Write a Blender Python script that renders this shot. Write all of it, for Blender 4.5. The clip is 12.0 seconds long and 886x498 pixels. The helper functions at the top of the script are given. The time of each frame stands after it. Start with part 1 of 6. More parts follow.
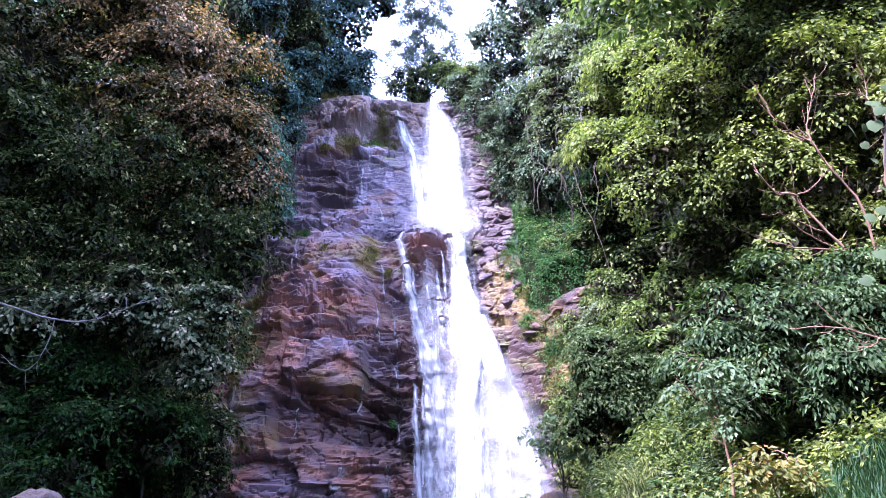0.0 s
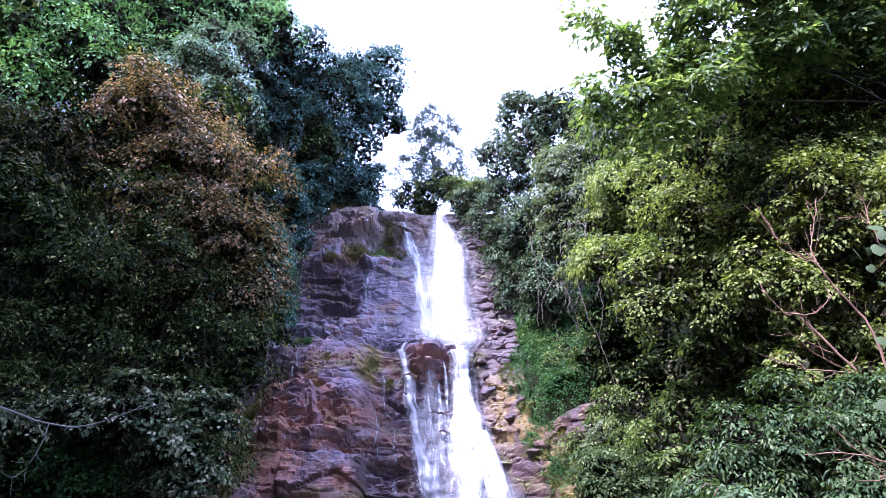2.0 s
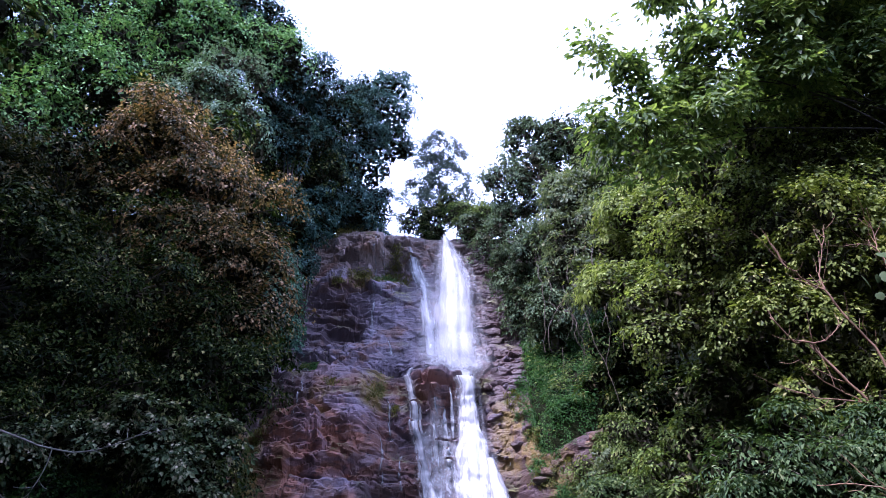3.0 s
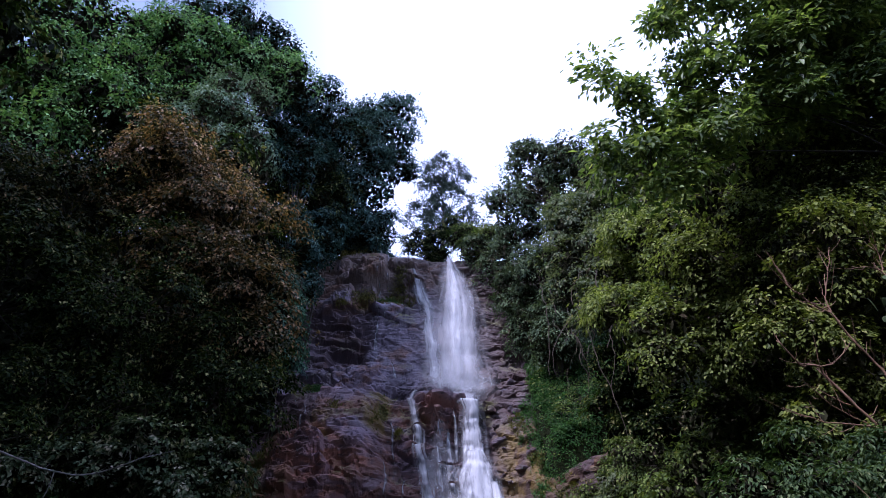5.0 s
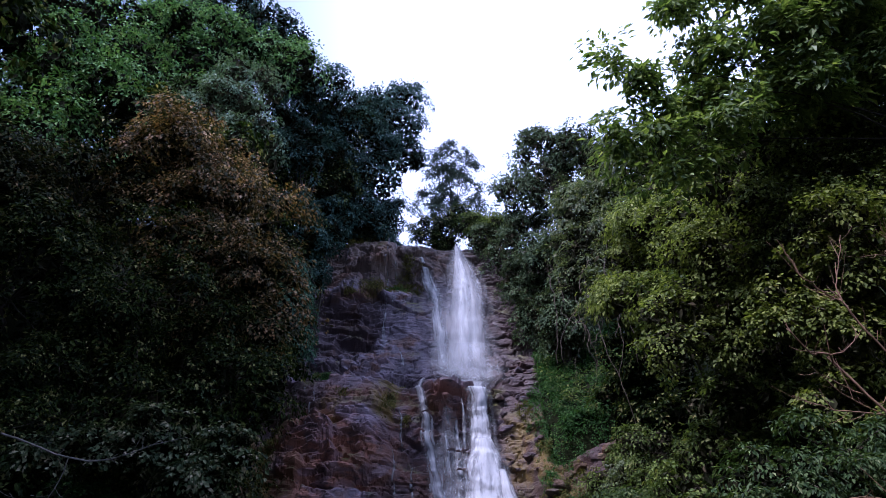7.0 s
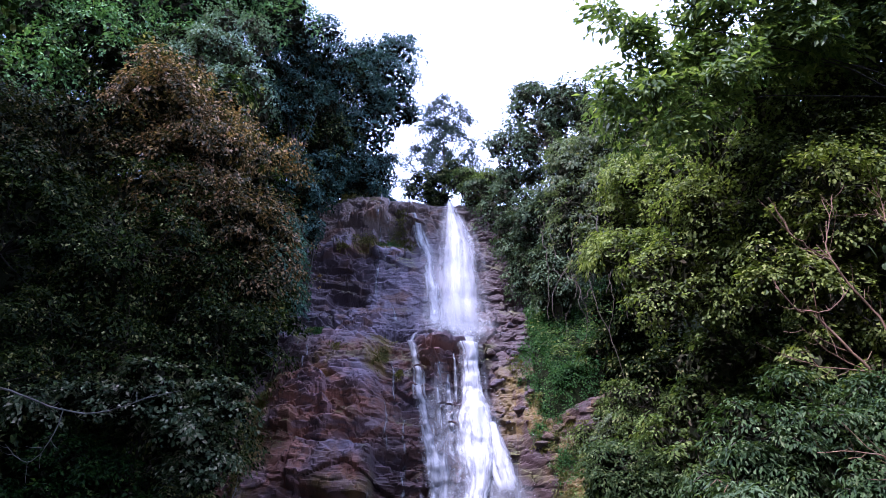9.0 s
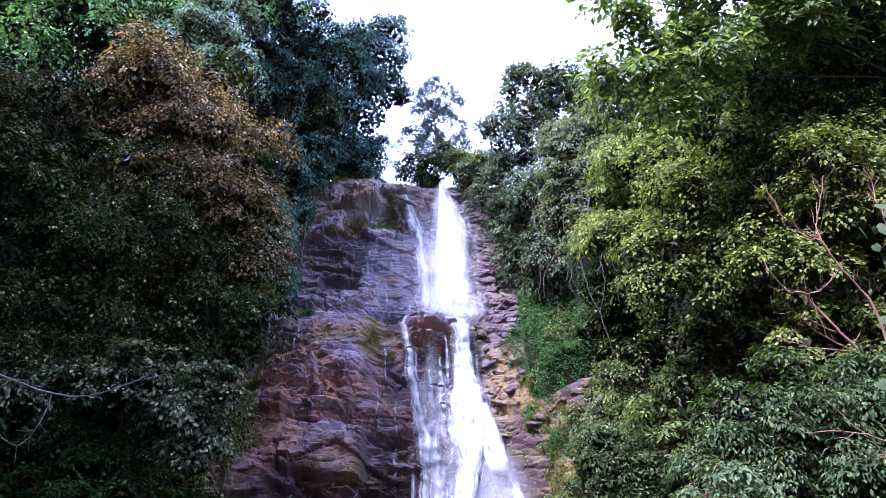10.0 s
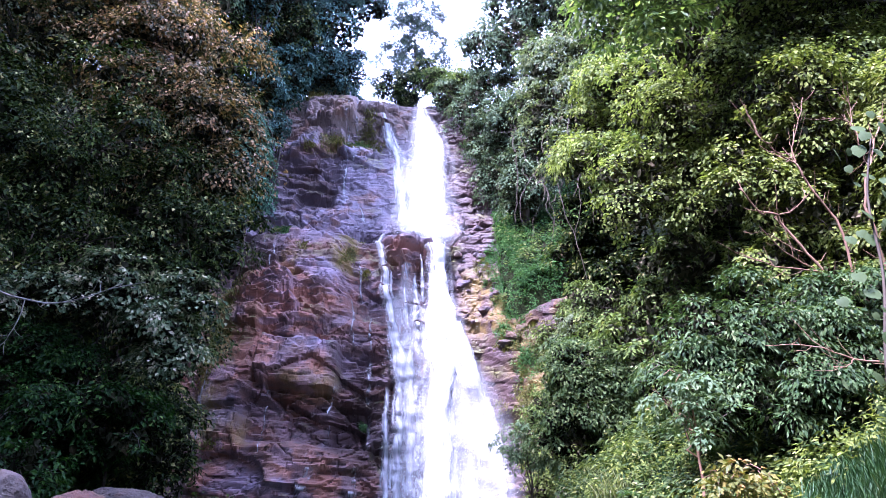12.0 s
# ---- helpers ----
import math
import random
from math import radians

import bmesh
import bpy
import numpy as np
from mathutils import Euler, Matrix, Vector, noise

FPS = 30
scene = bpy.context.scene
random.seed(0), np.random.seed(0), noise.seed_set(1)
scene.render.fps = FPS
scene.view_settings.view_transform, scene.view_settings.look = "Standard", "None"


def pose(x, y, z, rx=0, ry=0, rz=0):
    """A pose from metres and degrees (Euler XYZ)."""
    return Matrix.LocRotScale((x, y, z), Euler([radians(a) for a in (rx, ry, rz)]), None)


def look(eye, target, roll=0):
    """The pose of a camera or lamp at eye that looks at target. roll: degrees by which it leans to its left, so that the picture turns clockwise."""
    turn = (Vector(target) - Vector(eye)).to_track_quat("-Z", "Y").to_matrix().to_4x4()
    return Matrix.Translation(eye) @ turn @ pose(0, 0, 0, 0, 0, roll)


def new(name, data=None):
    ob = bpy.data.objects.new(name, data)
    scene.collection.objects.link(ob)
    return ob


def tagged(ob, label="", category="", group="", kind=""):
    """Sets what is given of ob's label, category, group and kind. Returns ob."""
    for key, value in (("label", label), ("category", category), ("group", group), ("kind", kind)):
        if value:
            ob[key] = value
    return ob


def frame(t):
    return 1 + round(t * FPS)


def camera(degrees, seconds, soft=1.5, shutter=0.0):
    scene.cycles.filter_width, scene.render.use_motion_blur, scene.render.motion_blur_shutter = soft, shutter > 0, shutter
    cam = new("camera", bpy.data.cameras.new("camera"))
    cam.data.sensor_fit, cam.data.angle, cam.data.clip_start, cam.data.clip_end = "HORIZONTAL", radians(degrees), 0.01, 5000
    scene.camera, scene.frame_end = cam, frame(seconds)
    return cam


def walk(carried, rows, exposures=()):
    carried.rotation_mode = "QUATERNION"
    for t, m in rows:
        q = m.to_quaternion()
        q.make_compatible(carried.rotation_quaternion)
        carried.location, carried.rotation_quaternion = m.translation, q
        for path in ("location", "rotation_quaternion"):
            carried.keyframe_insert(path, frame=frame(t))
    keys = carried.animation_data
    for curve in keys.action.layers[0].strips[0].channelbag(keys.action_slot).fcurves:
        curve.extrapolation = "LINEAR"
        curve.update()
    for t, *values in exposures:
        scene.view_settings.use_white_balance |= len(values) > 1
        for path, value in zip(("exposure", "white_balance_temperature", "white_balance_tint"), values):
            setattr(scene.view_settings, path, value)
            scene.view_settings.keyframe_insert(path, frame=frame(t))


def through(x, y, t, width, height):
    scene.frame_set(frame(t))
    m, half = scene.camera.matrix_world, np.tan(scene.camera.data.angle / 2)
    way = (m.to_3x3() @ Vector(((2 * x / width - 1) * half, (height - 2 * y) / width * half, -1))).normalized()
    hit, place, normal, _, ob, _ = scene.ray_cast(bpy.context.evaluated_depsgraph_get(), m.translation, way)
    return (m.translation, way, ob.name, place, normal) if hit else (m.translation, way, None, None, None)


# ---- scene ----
cam = camera(65.28, 12.0, soft=0.6)
# seconds, place, turn: a hand-held look up the falls and down again
ROWS = [
    (0.0, 0.000, 0.000, 1.600, 106.00, 0.96, 0.28),
    (0.5, -0.076, 0.004, 1.597, 110.25, 0.38, -0.41),
    (1.0, -0.118, -0.008, 1.591, 110.56, 0.01, -0.38),
    (1.5, -0.078, -0.001, 1.606, 112.24, -0.44, -0.20),
    (2.0, -0.105, -0.029, 1.607, 115.15, -0.48, -0.07),
    (2.5, -0.106, -0.046, 1.603, 116.84, -0.64, 0.20),
    (3.0, -0.094, -0.024, 1.628, 117.19, -0.88, 0.33),
    (3.5, -0.104, -0.019, 1.630, 118.10, -1.04, 0.37),
    (5.5, -0.143, -0.057, 1.617, 119.01, -1.04, 0.70),
    (6.0, -0.170, -0.068, 1.602, 118.75, -1.05, 0.99),
    (6.5, -0.166, -0.059, 1.603, 118.28, -1.33, 1.11),
    (8.5, -0.162, -0.078, 1.637, 116.20, -1.37, 0.83),
    (9.0, -0.142, -0.046, 1.639, 114.37, -1.39, 0.42),
    (9.5, -0.143, -0.035, 1.634, 113.67, -1.15, 0.06),
    (10.0, -0.111, 0.021, 1.660, 112.91, -1.05, -0.14),
    (10.5, -0.125, 0.009, 1.648, 111.95, -0.98, -0.49),
    (11.0, -0.108, 0.044, 1.636, 110.53, -0.82, -0.73),
    (11.5, -0.087, 0.026, 1.571, 109.80, -0.73, -1.17),
    (12.0, -0.123, 0.080, 1.492, 106.61, -1.61, -2.43),
]
EXPOSURES = [(t, stops + 0.45, 5260 - 80 * stops, 33 + 4 * stops) for t, stops in (
    (0.0, 2.6), (1.0, 2.6), (1.5, 2.5), (2.0, 2.2), (2.5, 1.75), (3.0, 1.42), (3.5, 1.05), (5.5, 0.3), (6.5, 0.3), (8.5, 0.78), (9.0, 1.2),
    (9.5, 1.6), (10.0, 1.95), (10.5, 2.25), (11.0, 2.47), (11.5, 2.55), (12.0, 2.57))]
walk(cam, [(t, pose(x, y, z, rx, ry, rz)) for t, x, y, z, rx, ry, rz in ROWS], EXPOSURES)

# ---- daylight ----
SUN_FROM = Vector((-0.44, -0.345, 0.83)).normalized()
world = bpy.data.worlds.new("daylight")
scene.world = world
world.use_nodes = True
wn, wl = world.node_tree.nodes, world.node_tree.links
wn.clear()
sky = wn.new("ShaderNodeTexSky")
sky.sky_type, sky.sun_disc = "NISHITA", False
sky.sun_elevation = math.asin(SUN_FROM.z)
sky.sun_rotation = math.atan2(SUN_FROM.x, SUN_FROM.y)
sky_bg = wn.new("ShaderNodeBackground")
sky_bg.inputs["Strength"].default_value = 0.08
cloud_bg = wn.new("ShaderNodeBackground")
cloud_bg.inputs["Color"].default_value = (0.80, 0.93, 1.12, 1)
cloud_bg.inputs["Strength"].default_value = 1.05
where = wn.new("ShaderNodeTexCoord")
puffs = wn.new("ShaderNodeTexNoise")
puffs.inputs["Scale"].default_value, puffs.inputs["Detail"].default_value = 2.2, 5
cover = wn.new("ShaderNodeMapRange")
cover.inputs["From Min"].default_value, cover.inputs["From Max"].default_value = 0.30, 0.52
cover.inputs["To Min"].default_value, cover.inputs["To Max"].default_value = 0.25, 1.0
blend = wn.new("ShaderNodeMixShader")
wout = wn.new("ShaderNodeOutputWorld")
wl.new(where.outputs["Generated"], puffs.inputs["Vector"])
wl.new(puffs.outputs["Fac"], cover.inputs["Value"])
side = wn.new("ShaderNodeSeparateXYZ")  # the cloud thins out to blue on the left
thinning = wn.new("ShaderNodeMapRange")
thinning.interpolation_type = "SMOOTHSTEP"
thinning.inputs["From Min"].default_value, thinning.inputs["From Max"].default_value = -0.36, -0.04
thinning.inputs["To Min"].default_value = 0.25
both_ways = wn.new("ShaderNodeMath")
both_ways.operation = "MULTIPLY"
wl.new(where.outputs["Generated"], side.inputs[0])
wl.new(side.outputs["X"], thinning.inputs["Value"])
wl.new(cover.outputs["Result"], both_ways.inputs[0])
wl.new(thinning.outputs["Result"], both_ways.inputs[1])
wl.new(both_ways.outputs[0], blend.inputs["Fac"])
wl.new(sky.outputs["Color"], sky_bg.inputs["Color"])
wl.new(sky_bg.outputs["Background"], blend.inputs[1])
wl.new(cloud_bg.outputs["Background"], blend.inputs[2])
wl.new(blend.outputs["Shader"], wout.inputs["Surface"])

sun_data = bpy.data.lights.new("sun", "SUN")
sun_data.energy, sun_data.angle, sun_data.color = 3.2, radians(8.0), (1.0, 0.96, 0.90)
sun = new("sun", sun_data)
sun.matrix_world = look(SUN_FROM * 200, (0, 0, 0))


# ---- arithmetic on arrays ----
def hash01(ix, iy, iz, seed):
    n = (ix.astype(np.int64) * 374761393 + iy.astype(np.int64) * 668265263 + iz.astype(np.int64) * 2147483647 + seed * 1274126177) & 0xFFFFFFFF
    n = ((n ^ (n >> 13)) * 1274126177) & 0xFFFFFFFF
    n = ((n ^ (n >> 16)) * 1103515245) & 0xFFFFFFFF
    return ((n ^ (n >> 15)) & 0xFFFFFF) / float(0x1000000)


def vnoise(x, y, z=0.0, seed=0):
    x, y, z = np.broadcast_arrays(np.asarray(x, float), np.asarray(y, float), np.asarray(z, float))
    fx, fy, fz = np.floor(x), np.floor(y), np.floor(z)
    tx, ty, tz = [(a - b) ** 2 * (3 - 2 * (a - b)) for a, b in ((x, fx), (y, fy), (z, fz))]
    out = 0.0
    for dx in (0, 1):
        for dy in (0, 1):
            for dz in (0, 1):
                w = (tx if dx else 1 - tx) * (ty if dy else 1 - ty) * (tz if dz else 1 - tz)
                out = out + w * hash01(fx + dx, fy + dy, fz + dz, seed)
    return out * 2 - 1


def fbm(x, y, z=0.0, seed=0, octaves=4):
    out, amp, s = 0.0, 0.5, 1.0
    for k in range(octaves):
        out = out + amp * vnoise(np.asarray(x) * s, np.asarray(y) * s, np.asarray(z) * s, seed + 17 * k)
        amp, s = amp * 0.5, s * 2.03
    return out


def cells(x, y, seed=0, jitter=0.85):
    """Cracked cells in a plane: a number for each cell, the slope offsets inside it and the distance to its edge."""
    fx, fy = np.floor(x), np.floor(y)
    best = np.full(x.shape, 9.0)
    second = np.full(x.shape, 9.0)
    number = np.zeros(x.shape)
    ox, oy = np.zeros(x.shape), np.zeros(x.shape)
    zero = np.zeros(x.shape)
    for dx in (-1, 0, 1):
        for dy in (-1, 0, 1):
            cx, cy = fx + dx, fy + dy
            px = cx + 0.5 + jitter * (hash01(cx, cy, zero, seed) - 0.5)
            py = cy + 0.5 + jitter * (hash01(cx, cy, zero + 1, seed) - 0.5)
            d = 0.75 * np.maximum(np.abs(x - px), np.abs(y - py)) + 0.25 * np.hypot(x - px, y - py)
            nearer = d < best
            second = np.where(nearer, best, np.minimum(second, d))
            number = np.where(nearer, hash01(cx, cy, zero + 2, seed), number)
            ox, oy = np.where(nearer, x - px, ox), np.where(nearer, y - py, oy)
            best = np.where(nearer, d, best)
    return number, ox, oy, second - best


def smooth(a, b, x):
    t = np.clip((np.asarray(x, float) - a) / (b - a), 0, 1)
    return t * t * (3 - 2 * t)


def bell(x, c, w):
    return np.exp(-((np.asarray(x, float) - c) / w) ** 2)


# ---- meshes ----
def mesh_of(name, verts, faces, mat=None, shade_smooth=False, uv=None, fade=None):
    """A mesh from an array of places and one or more arrays of faces."""
    if isinstance(faces, np.ndarray):
        faces = [faces]
    faces = [np.asarray(f, dtype=np.int64) for f in faces if len(f)]
    me = bpy.data.meshes.new(name)
    verts = np.ascontiguousarray(verts, dtype=np.float32)
    loops = np.concatenate([f.ravel() for f in faces]).astype(np.int32)
    sizes = np.concatenate([np.full(len(f), f.shape[1]) for f in faces])
    starts = np.concatenate([[0], np.cumsum(sizes)[:-1]]).astype(np.int32)
    me.vertices.add(len(verts))
    me.vertices.foreach_set("co", verts.ravel())
    me.loops.add(len(loops))
    me.loops.foreach_set("vertex_index", loops)
    me.polygons.add(len(sizes))
    me.polygons.foreach_set("loop_start", starts)
    me.polygons.foreach_set("use_smooth", np.full(len(sizes), shade_smooth))
    if uv is not None:
        layer = me.uv_layers.new(name="flow")
        layer.data.foreach_set("uv", np.asarray(uv, np.float32)[loops].ravel())
    me.update(calc_edges=True)
    if fade is not None:
        me.attributes.new("fade", "FLOAT", "POINT").data.foreach_set("value", np.asarray(fade, np.float32))
    if mat:
        me.materials.append(mat)
    return me


def part(name, me, parent=None, label=""):
    ob = new(name, me)
    if parent is not None:
        ob.parent = parent
    return tagged(ob, label)


def thing(name, place, label, category, group="", kind=""):
    ob = new(name)
    ob.location = place
    return tagged(ob, label, category, group, kind)


def local(verts, place):
    return np.asarray(verts) - np.asarray(place, float)


def grid_faces(nu, nv):
    """Quads of a grid whose vertex number is i * nv + j."""
    i, j = np.meshgrid(np.arange(nu - 1), np.arange(nv - 1), indexing="ij")
    a = (i * nv + j).ravel()
    return np.stack([a, a + nv, a + nv + 1, a + 1], 1)


def gather(pieces):
    """Joins (verts, list of faces) pairs."""
    vs, fs, n = [], {}, 0
    for v, f in pieces:
        for g in (f if isinstance(f, list) else [f]):
            if len(g):
                fs.setdefault(g.shape[1], []).append(np.asarray(g) + n)
        vs.append(v)
        n += len(v)
    return np.concatenate(vs), [np.concatenate(x) for x in fs.values()]


def tube(points, r0, r1, sides=6, wobble=0.0, rng=None):
    """A tapering round limb through the points."""
    p = np.asarray(points, float)
    n = len(p)
    if wobble and rng is not None and n > 2:
        p[1:-1] += rng.normal(0, wobble, (n - 2, 3))
    d = np.gradient(p, axis=0)
    d /= np.linalg.norm(d, axis=1)[:, None] + 1e-9
    ref = np.where(np.abs(d[:, 2:3]) > 0.9, [[1.0, 0, 0]], [[0, 0, 1.0]])
    a = np.cross(d, ref)
    a /= np.linalg.norm(a, axis=1)[:, None] + 1e-9
    b = np.cross(d, a)
    r = np.linspace(r0, r1, n)[:, None, None]
    ang = np.linspace(0, 2 * np.pi, sides, endpoint=False)
    ring = p[:, None] + r * (np.cos(ang)[None, :, None] * a[:, None] + np.sin(ang)[None, :, None] * b[:, None])
    v = ring.reshape(-1, 3)
    i, j = np.meshgrid(np.arange(n - 1), np.arange(sides), indexing="ij")
    k = (j + 1) % sides
    f = np.stack([i * sides + j, i * sides + k, (i + 1) * sides + k, (i + 1) * sides + j], -1).reshape(-1, 4)
    return v, f


def bend(a, b, sag=0.0, n=6, side=(0, 0, 0)):
    t = np.linspace(0, 1, n)[:, None]
    return np.asarray(a) * (1 - t) + np.asarray(b) * t + np.sin(np.pi * t) * (np.array([[0, 0, -sag]]) + np.asarray(side, float))


def unit(v):
    return v / (np.linalg.norm(v, axis=-1, keepdims=True) + 1e-9)


def leaves_at(p, n, d, length, width, four=False, curl=0.15):
    """Leaf blades at the places p: n is the upper side, d the way to the tip."""
    d = unit(d - n * np.sum(d * n, -1, keepdims=True))
    s = np.cross(n, d)
    L, W = length[:, None], width[:, None]
    k = len(p)
    o = np.arange(k)[:, None]
    if four:
        v = np.stack([p, p + 0.42 * L * d + 0.5 * W * s + 0.10 * W * n, p + 0.45 * L * d - 0.10 * W * n,
                      p + 0.42 * L * d - 0.5 * W * s + 0.10 * W * n, p + L * d - curl * L * n], 1).reshape(-1, 3)
        f = np.stack([o + 0, o + 0, o + 0], 1)
        o5 = o * 5
        f = np.concatenate([np.hstack([o5, o5 + 2, o5 + 1]), np.hstack([o5, o5 + 3, o5 + 2]),
                            np.hstack([o5 + 1, o5 + 2, o5 + 4]), np.hstack([o5 + 2, o5 + 3, o5 + 4])])
    else:
        v = np.stack([p, p + 0.45 * L * d + 0.5 * W * s + 0.12 * W * n, p + L * d - curl * L * n,
                      p + 0.45 * L * d - 0.5 * W * s + 0.12 * W * n], 1).reshape(-1, 3)
        o4 = o * 4
        f = np.concatenate([np.hstack([o4, o4 + 2, o4 + 1]), np.hstack([o4, o4 + 3, o4 + 2])])
    return v, f


def boughs_of(lobes, rng, share=0.52):
    """Each lobe of a crown breaks up into billowing boughs: the smaller lobes, and the way outwards of each."""
    rows, outs, owner = [], [], []
    for i, q in enumerate(np.asarray(lobes, float)):
        mean = q[3:6].mean()
        n = int(np.clip(7 + 7 * mean, 8, 26))
        k = np.arange(n) + rng.random()
        zz = 1 - 2 * (k + 0.5) / (n + 1)
        ang = k * 2.39996 + rng.random() * 6
        d = np.stack([np.sqrt(np.maximum(0, 1 - zz ** 2)) * np.cos(ang), np.sqrt(np.maximum(0, 1 - zz ** 2)) * np.sin(ang), zz], 1)
        d = unit(d + 0.25 * rng.normal(size=d.shape))
        d = d[d[:, 2] > -0.8]
        r = share * mean * rng.uniform(0.65, 1.25, len(d))
        c = q[:3] + d * q[3:6] * rng.uniform(0.58, 0.9, len(d))[:, None]
        rows.append(np.column_stack([c, r]))
        outs.append(d)
        owner.append(np.full(len(d), i))
    return np.concatenate(rows), np.concatenate(outs), np.concatenate(owner)


def clump_places(lobes, count, rng, rough=0.28, low=-0.75, gaps=0.0):
    """Places of leaf sprays over the boughs of a crown, with the way outwards at each."""
    rows, outs, owner = boughs_of(lobes, rng)
    weight = rows[:, 3] ** 2
    pick = rng.choice(len(rows), count, p=weight / weight.sum())
    d = unit(rng.normal(size=(count, 3)) + 0.55 * outs[pick] + np.array([0, 0, 0.45]))
    d[:, 2] = np.where(d[:, 2] < low, -d[:, 2], d[:, 2])
    c, r = rows[pick, :3], rows[pick, 3]
    bump = 1 + rough * 1.6 * fbm(*(c + d * r[:, None]).T * 1.3, seed=5, octaves=3)
    depth = 1 - 0.3 * rng.random(count) ** 2.5
    flatten = np.array([1.1, 1.1, 0.8])
    p = c + d * flatten * (r * bump * depth)[:, None]
    seen = (outs[pick][:, 1] < 0.35) | (rng.random(count) < 0.2)
    open_place = fbm(*(p * [0.9, 0.9, 1.3]).T, seed=11, octaves=3) < gaps - 0.42  # dark hollows between the boughs
    seen &= ~open_place | (rng.random(count) < 0.15)
    return p[seen], d[seen], owner[pick][seen]


def crown_of(lobes, clumps, per, clump_r, leaf, width, seed, flat=0.6, droop=0.25, four=False, rough=0.28, up=0.8, low=-0.75, curl=0.15, gaps=0.14):
    """Leaves in flat, layered sprays that share a tilt."""
    rng = np.random.default_rng(seed)
    c, out, pick = clump_places(lobes, clumps, rng, rough, low, gaps)
    k = len(c)
    scale = rng.uniform(0.6, 1.45, k)[:, None, None] * clump_r
    tilt = unit(up * np.array([0, 0, 1.0]) + 0.6 * out + 0.25 * rng.normal(size=(k, 3)))
    ahead = unit(np.cross(np.cross(tilt, out + 0.01), tilt))
    across = np.cross(tilt, ahead)
    r = np.sqrt(rng.random((k, per, 1)))
    ang = rng.uniform(0, 2 * np.pi, (k, per, 1))
    disc = r * (1.15 * np.cos(ang) * ahead[:, None] + 0.85 * np.sin(ang) * across[:, None])
    layer = np.round(rng.normal(0, 0.8, (k, per, 1))) * 0.30 * flat  # tiers of a spray
    off = scale * (disc + tilt[:, None] * (layer + 0.05 * rng.normal(size=(k, per, 1)) - 0.30 * r ** 2))
    p = (c[:, None] + off).reshape(-1, 3)
    away = unit(disc.reshape(-1, 3))
    n = unit(np.repeat(tilt, per, 0) + 0.30 * away + 0.30 * rng.normal(size=p.shape))
    d = unit(away + 0.35 * np.repeat(out, per, 0) + 0.45 * rng.normal(size=p.shape) - np.array([0, 0, droop * 2]))
    size = 1.2 * leaf * rng.uniform(0.6, 1.3, len(p))
    v, f = leaves_at(p, n, d, size, 1.15 * size * width * rng.uniform(0.8, 1.2, len(p)), four, curl)
    return v, f, c, pick


def gap_shade_of(lobes, leaf, seed):
    """The heart of a crown: dark blades added behind the living leaves, as the shade between them."""
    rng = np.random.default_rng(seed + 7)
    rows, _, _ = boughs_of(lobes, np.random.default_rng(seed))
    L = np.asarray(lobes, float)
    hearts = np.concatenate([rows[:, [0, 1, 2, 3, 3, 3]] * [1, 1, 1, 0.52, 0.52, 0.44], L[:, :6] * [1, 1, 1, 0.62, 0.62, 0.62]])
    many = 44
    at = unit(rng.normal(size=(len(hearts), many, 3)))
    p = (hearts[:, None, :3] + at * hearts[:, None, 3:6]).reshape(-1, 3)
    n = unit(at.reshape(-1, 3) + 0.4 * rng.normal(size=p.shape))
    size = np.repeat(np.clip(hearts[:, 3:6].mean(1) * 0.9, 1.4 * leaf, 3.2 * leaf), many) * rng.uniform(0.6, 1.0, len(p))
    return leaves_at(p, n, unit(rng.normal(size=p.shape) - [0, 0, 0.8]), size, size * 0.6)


def plant(name, label, category, base, lobes, mat, bark, clumps, per, clump_r, leaf, width, seed, trunk=0.2, twigs=0.35, group="", lean=None, skirt=0.0, heart=True, **kw):
    """A tree or shrub: a trunk, limbs to each lobe with twigs, and a crown of leaves."""
    rng = np.random.default_rng(seed + 1000)
    base = np.asarray(base, float)
    ob = thing(name, base, label, category, group)
    L = np.asarray(lobes, float)
    top = L[:, :3].mean(0) if lean is None else np.asarray(lean, float)
    stem = bend(base - [0, 0, 0.4], top, 0.0, 8, side=(0.04 * (top[2] - base[2]), 0, 0))
    if skirt:  # creepers and low boughs that hide the stem
        lobes = list(lobes) + [(*(stem[k] + rng.normal(0, 0.3, 3)), skirt, skirt, skirt * 1.25) for k in (1, 2, 3, 5)]
    v, f, c, pick = crown_of(lobes, clumps, per, clump_r, leaf, width, seed, **kw)
    part("crown", mesh_of("crown", local(v, base), f, mat), ob)
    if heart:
        hv, hf = gap_shade_of(lobes, leaf, seed)
        part("gap_shade", mesh_of("gap_shade", local(hv, base), hf, GAP_DRY_TWIGS if mat in SUNLIT else GAP_SHADE), ob, "dark blades and dry twigs in the crown, as shade between leaves")
    tv, tf = tube(stem, trunk, trunk * 0.45, 9, trunk * 0.35, rng)
    part("trunk", mesh_of("trunk", local(tv, base), tf, bark, True), ob)
    for i, q in enumerate(L):
        start = stem[rng.integers(3, 7)]
        run = bend(start, q[:3], -0.1 * np.linalg.norm(q[:3] - start), 7)
        pieces = [tube(run, trunk * 0.42, trunk * 0.14, 6, 0.06, rng)]
        near = c[pick == i]
        if len(near):
            for e in near[rng.random(len(near)) < twigs][:22]:
                pieces.append(tube(bend(q[:3], e, -0.12, 4), trunk * 0.12, 0.008, 4, 0.05, rng))
        lv, lf = gather(pieces)
        part("limb", mesh_of("limb", local(lv, base), lf, bark, True), ob)
    return ob


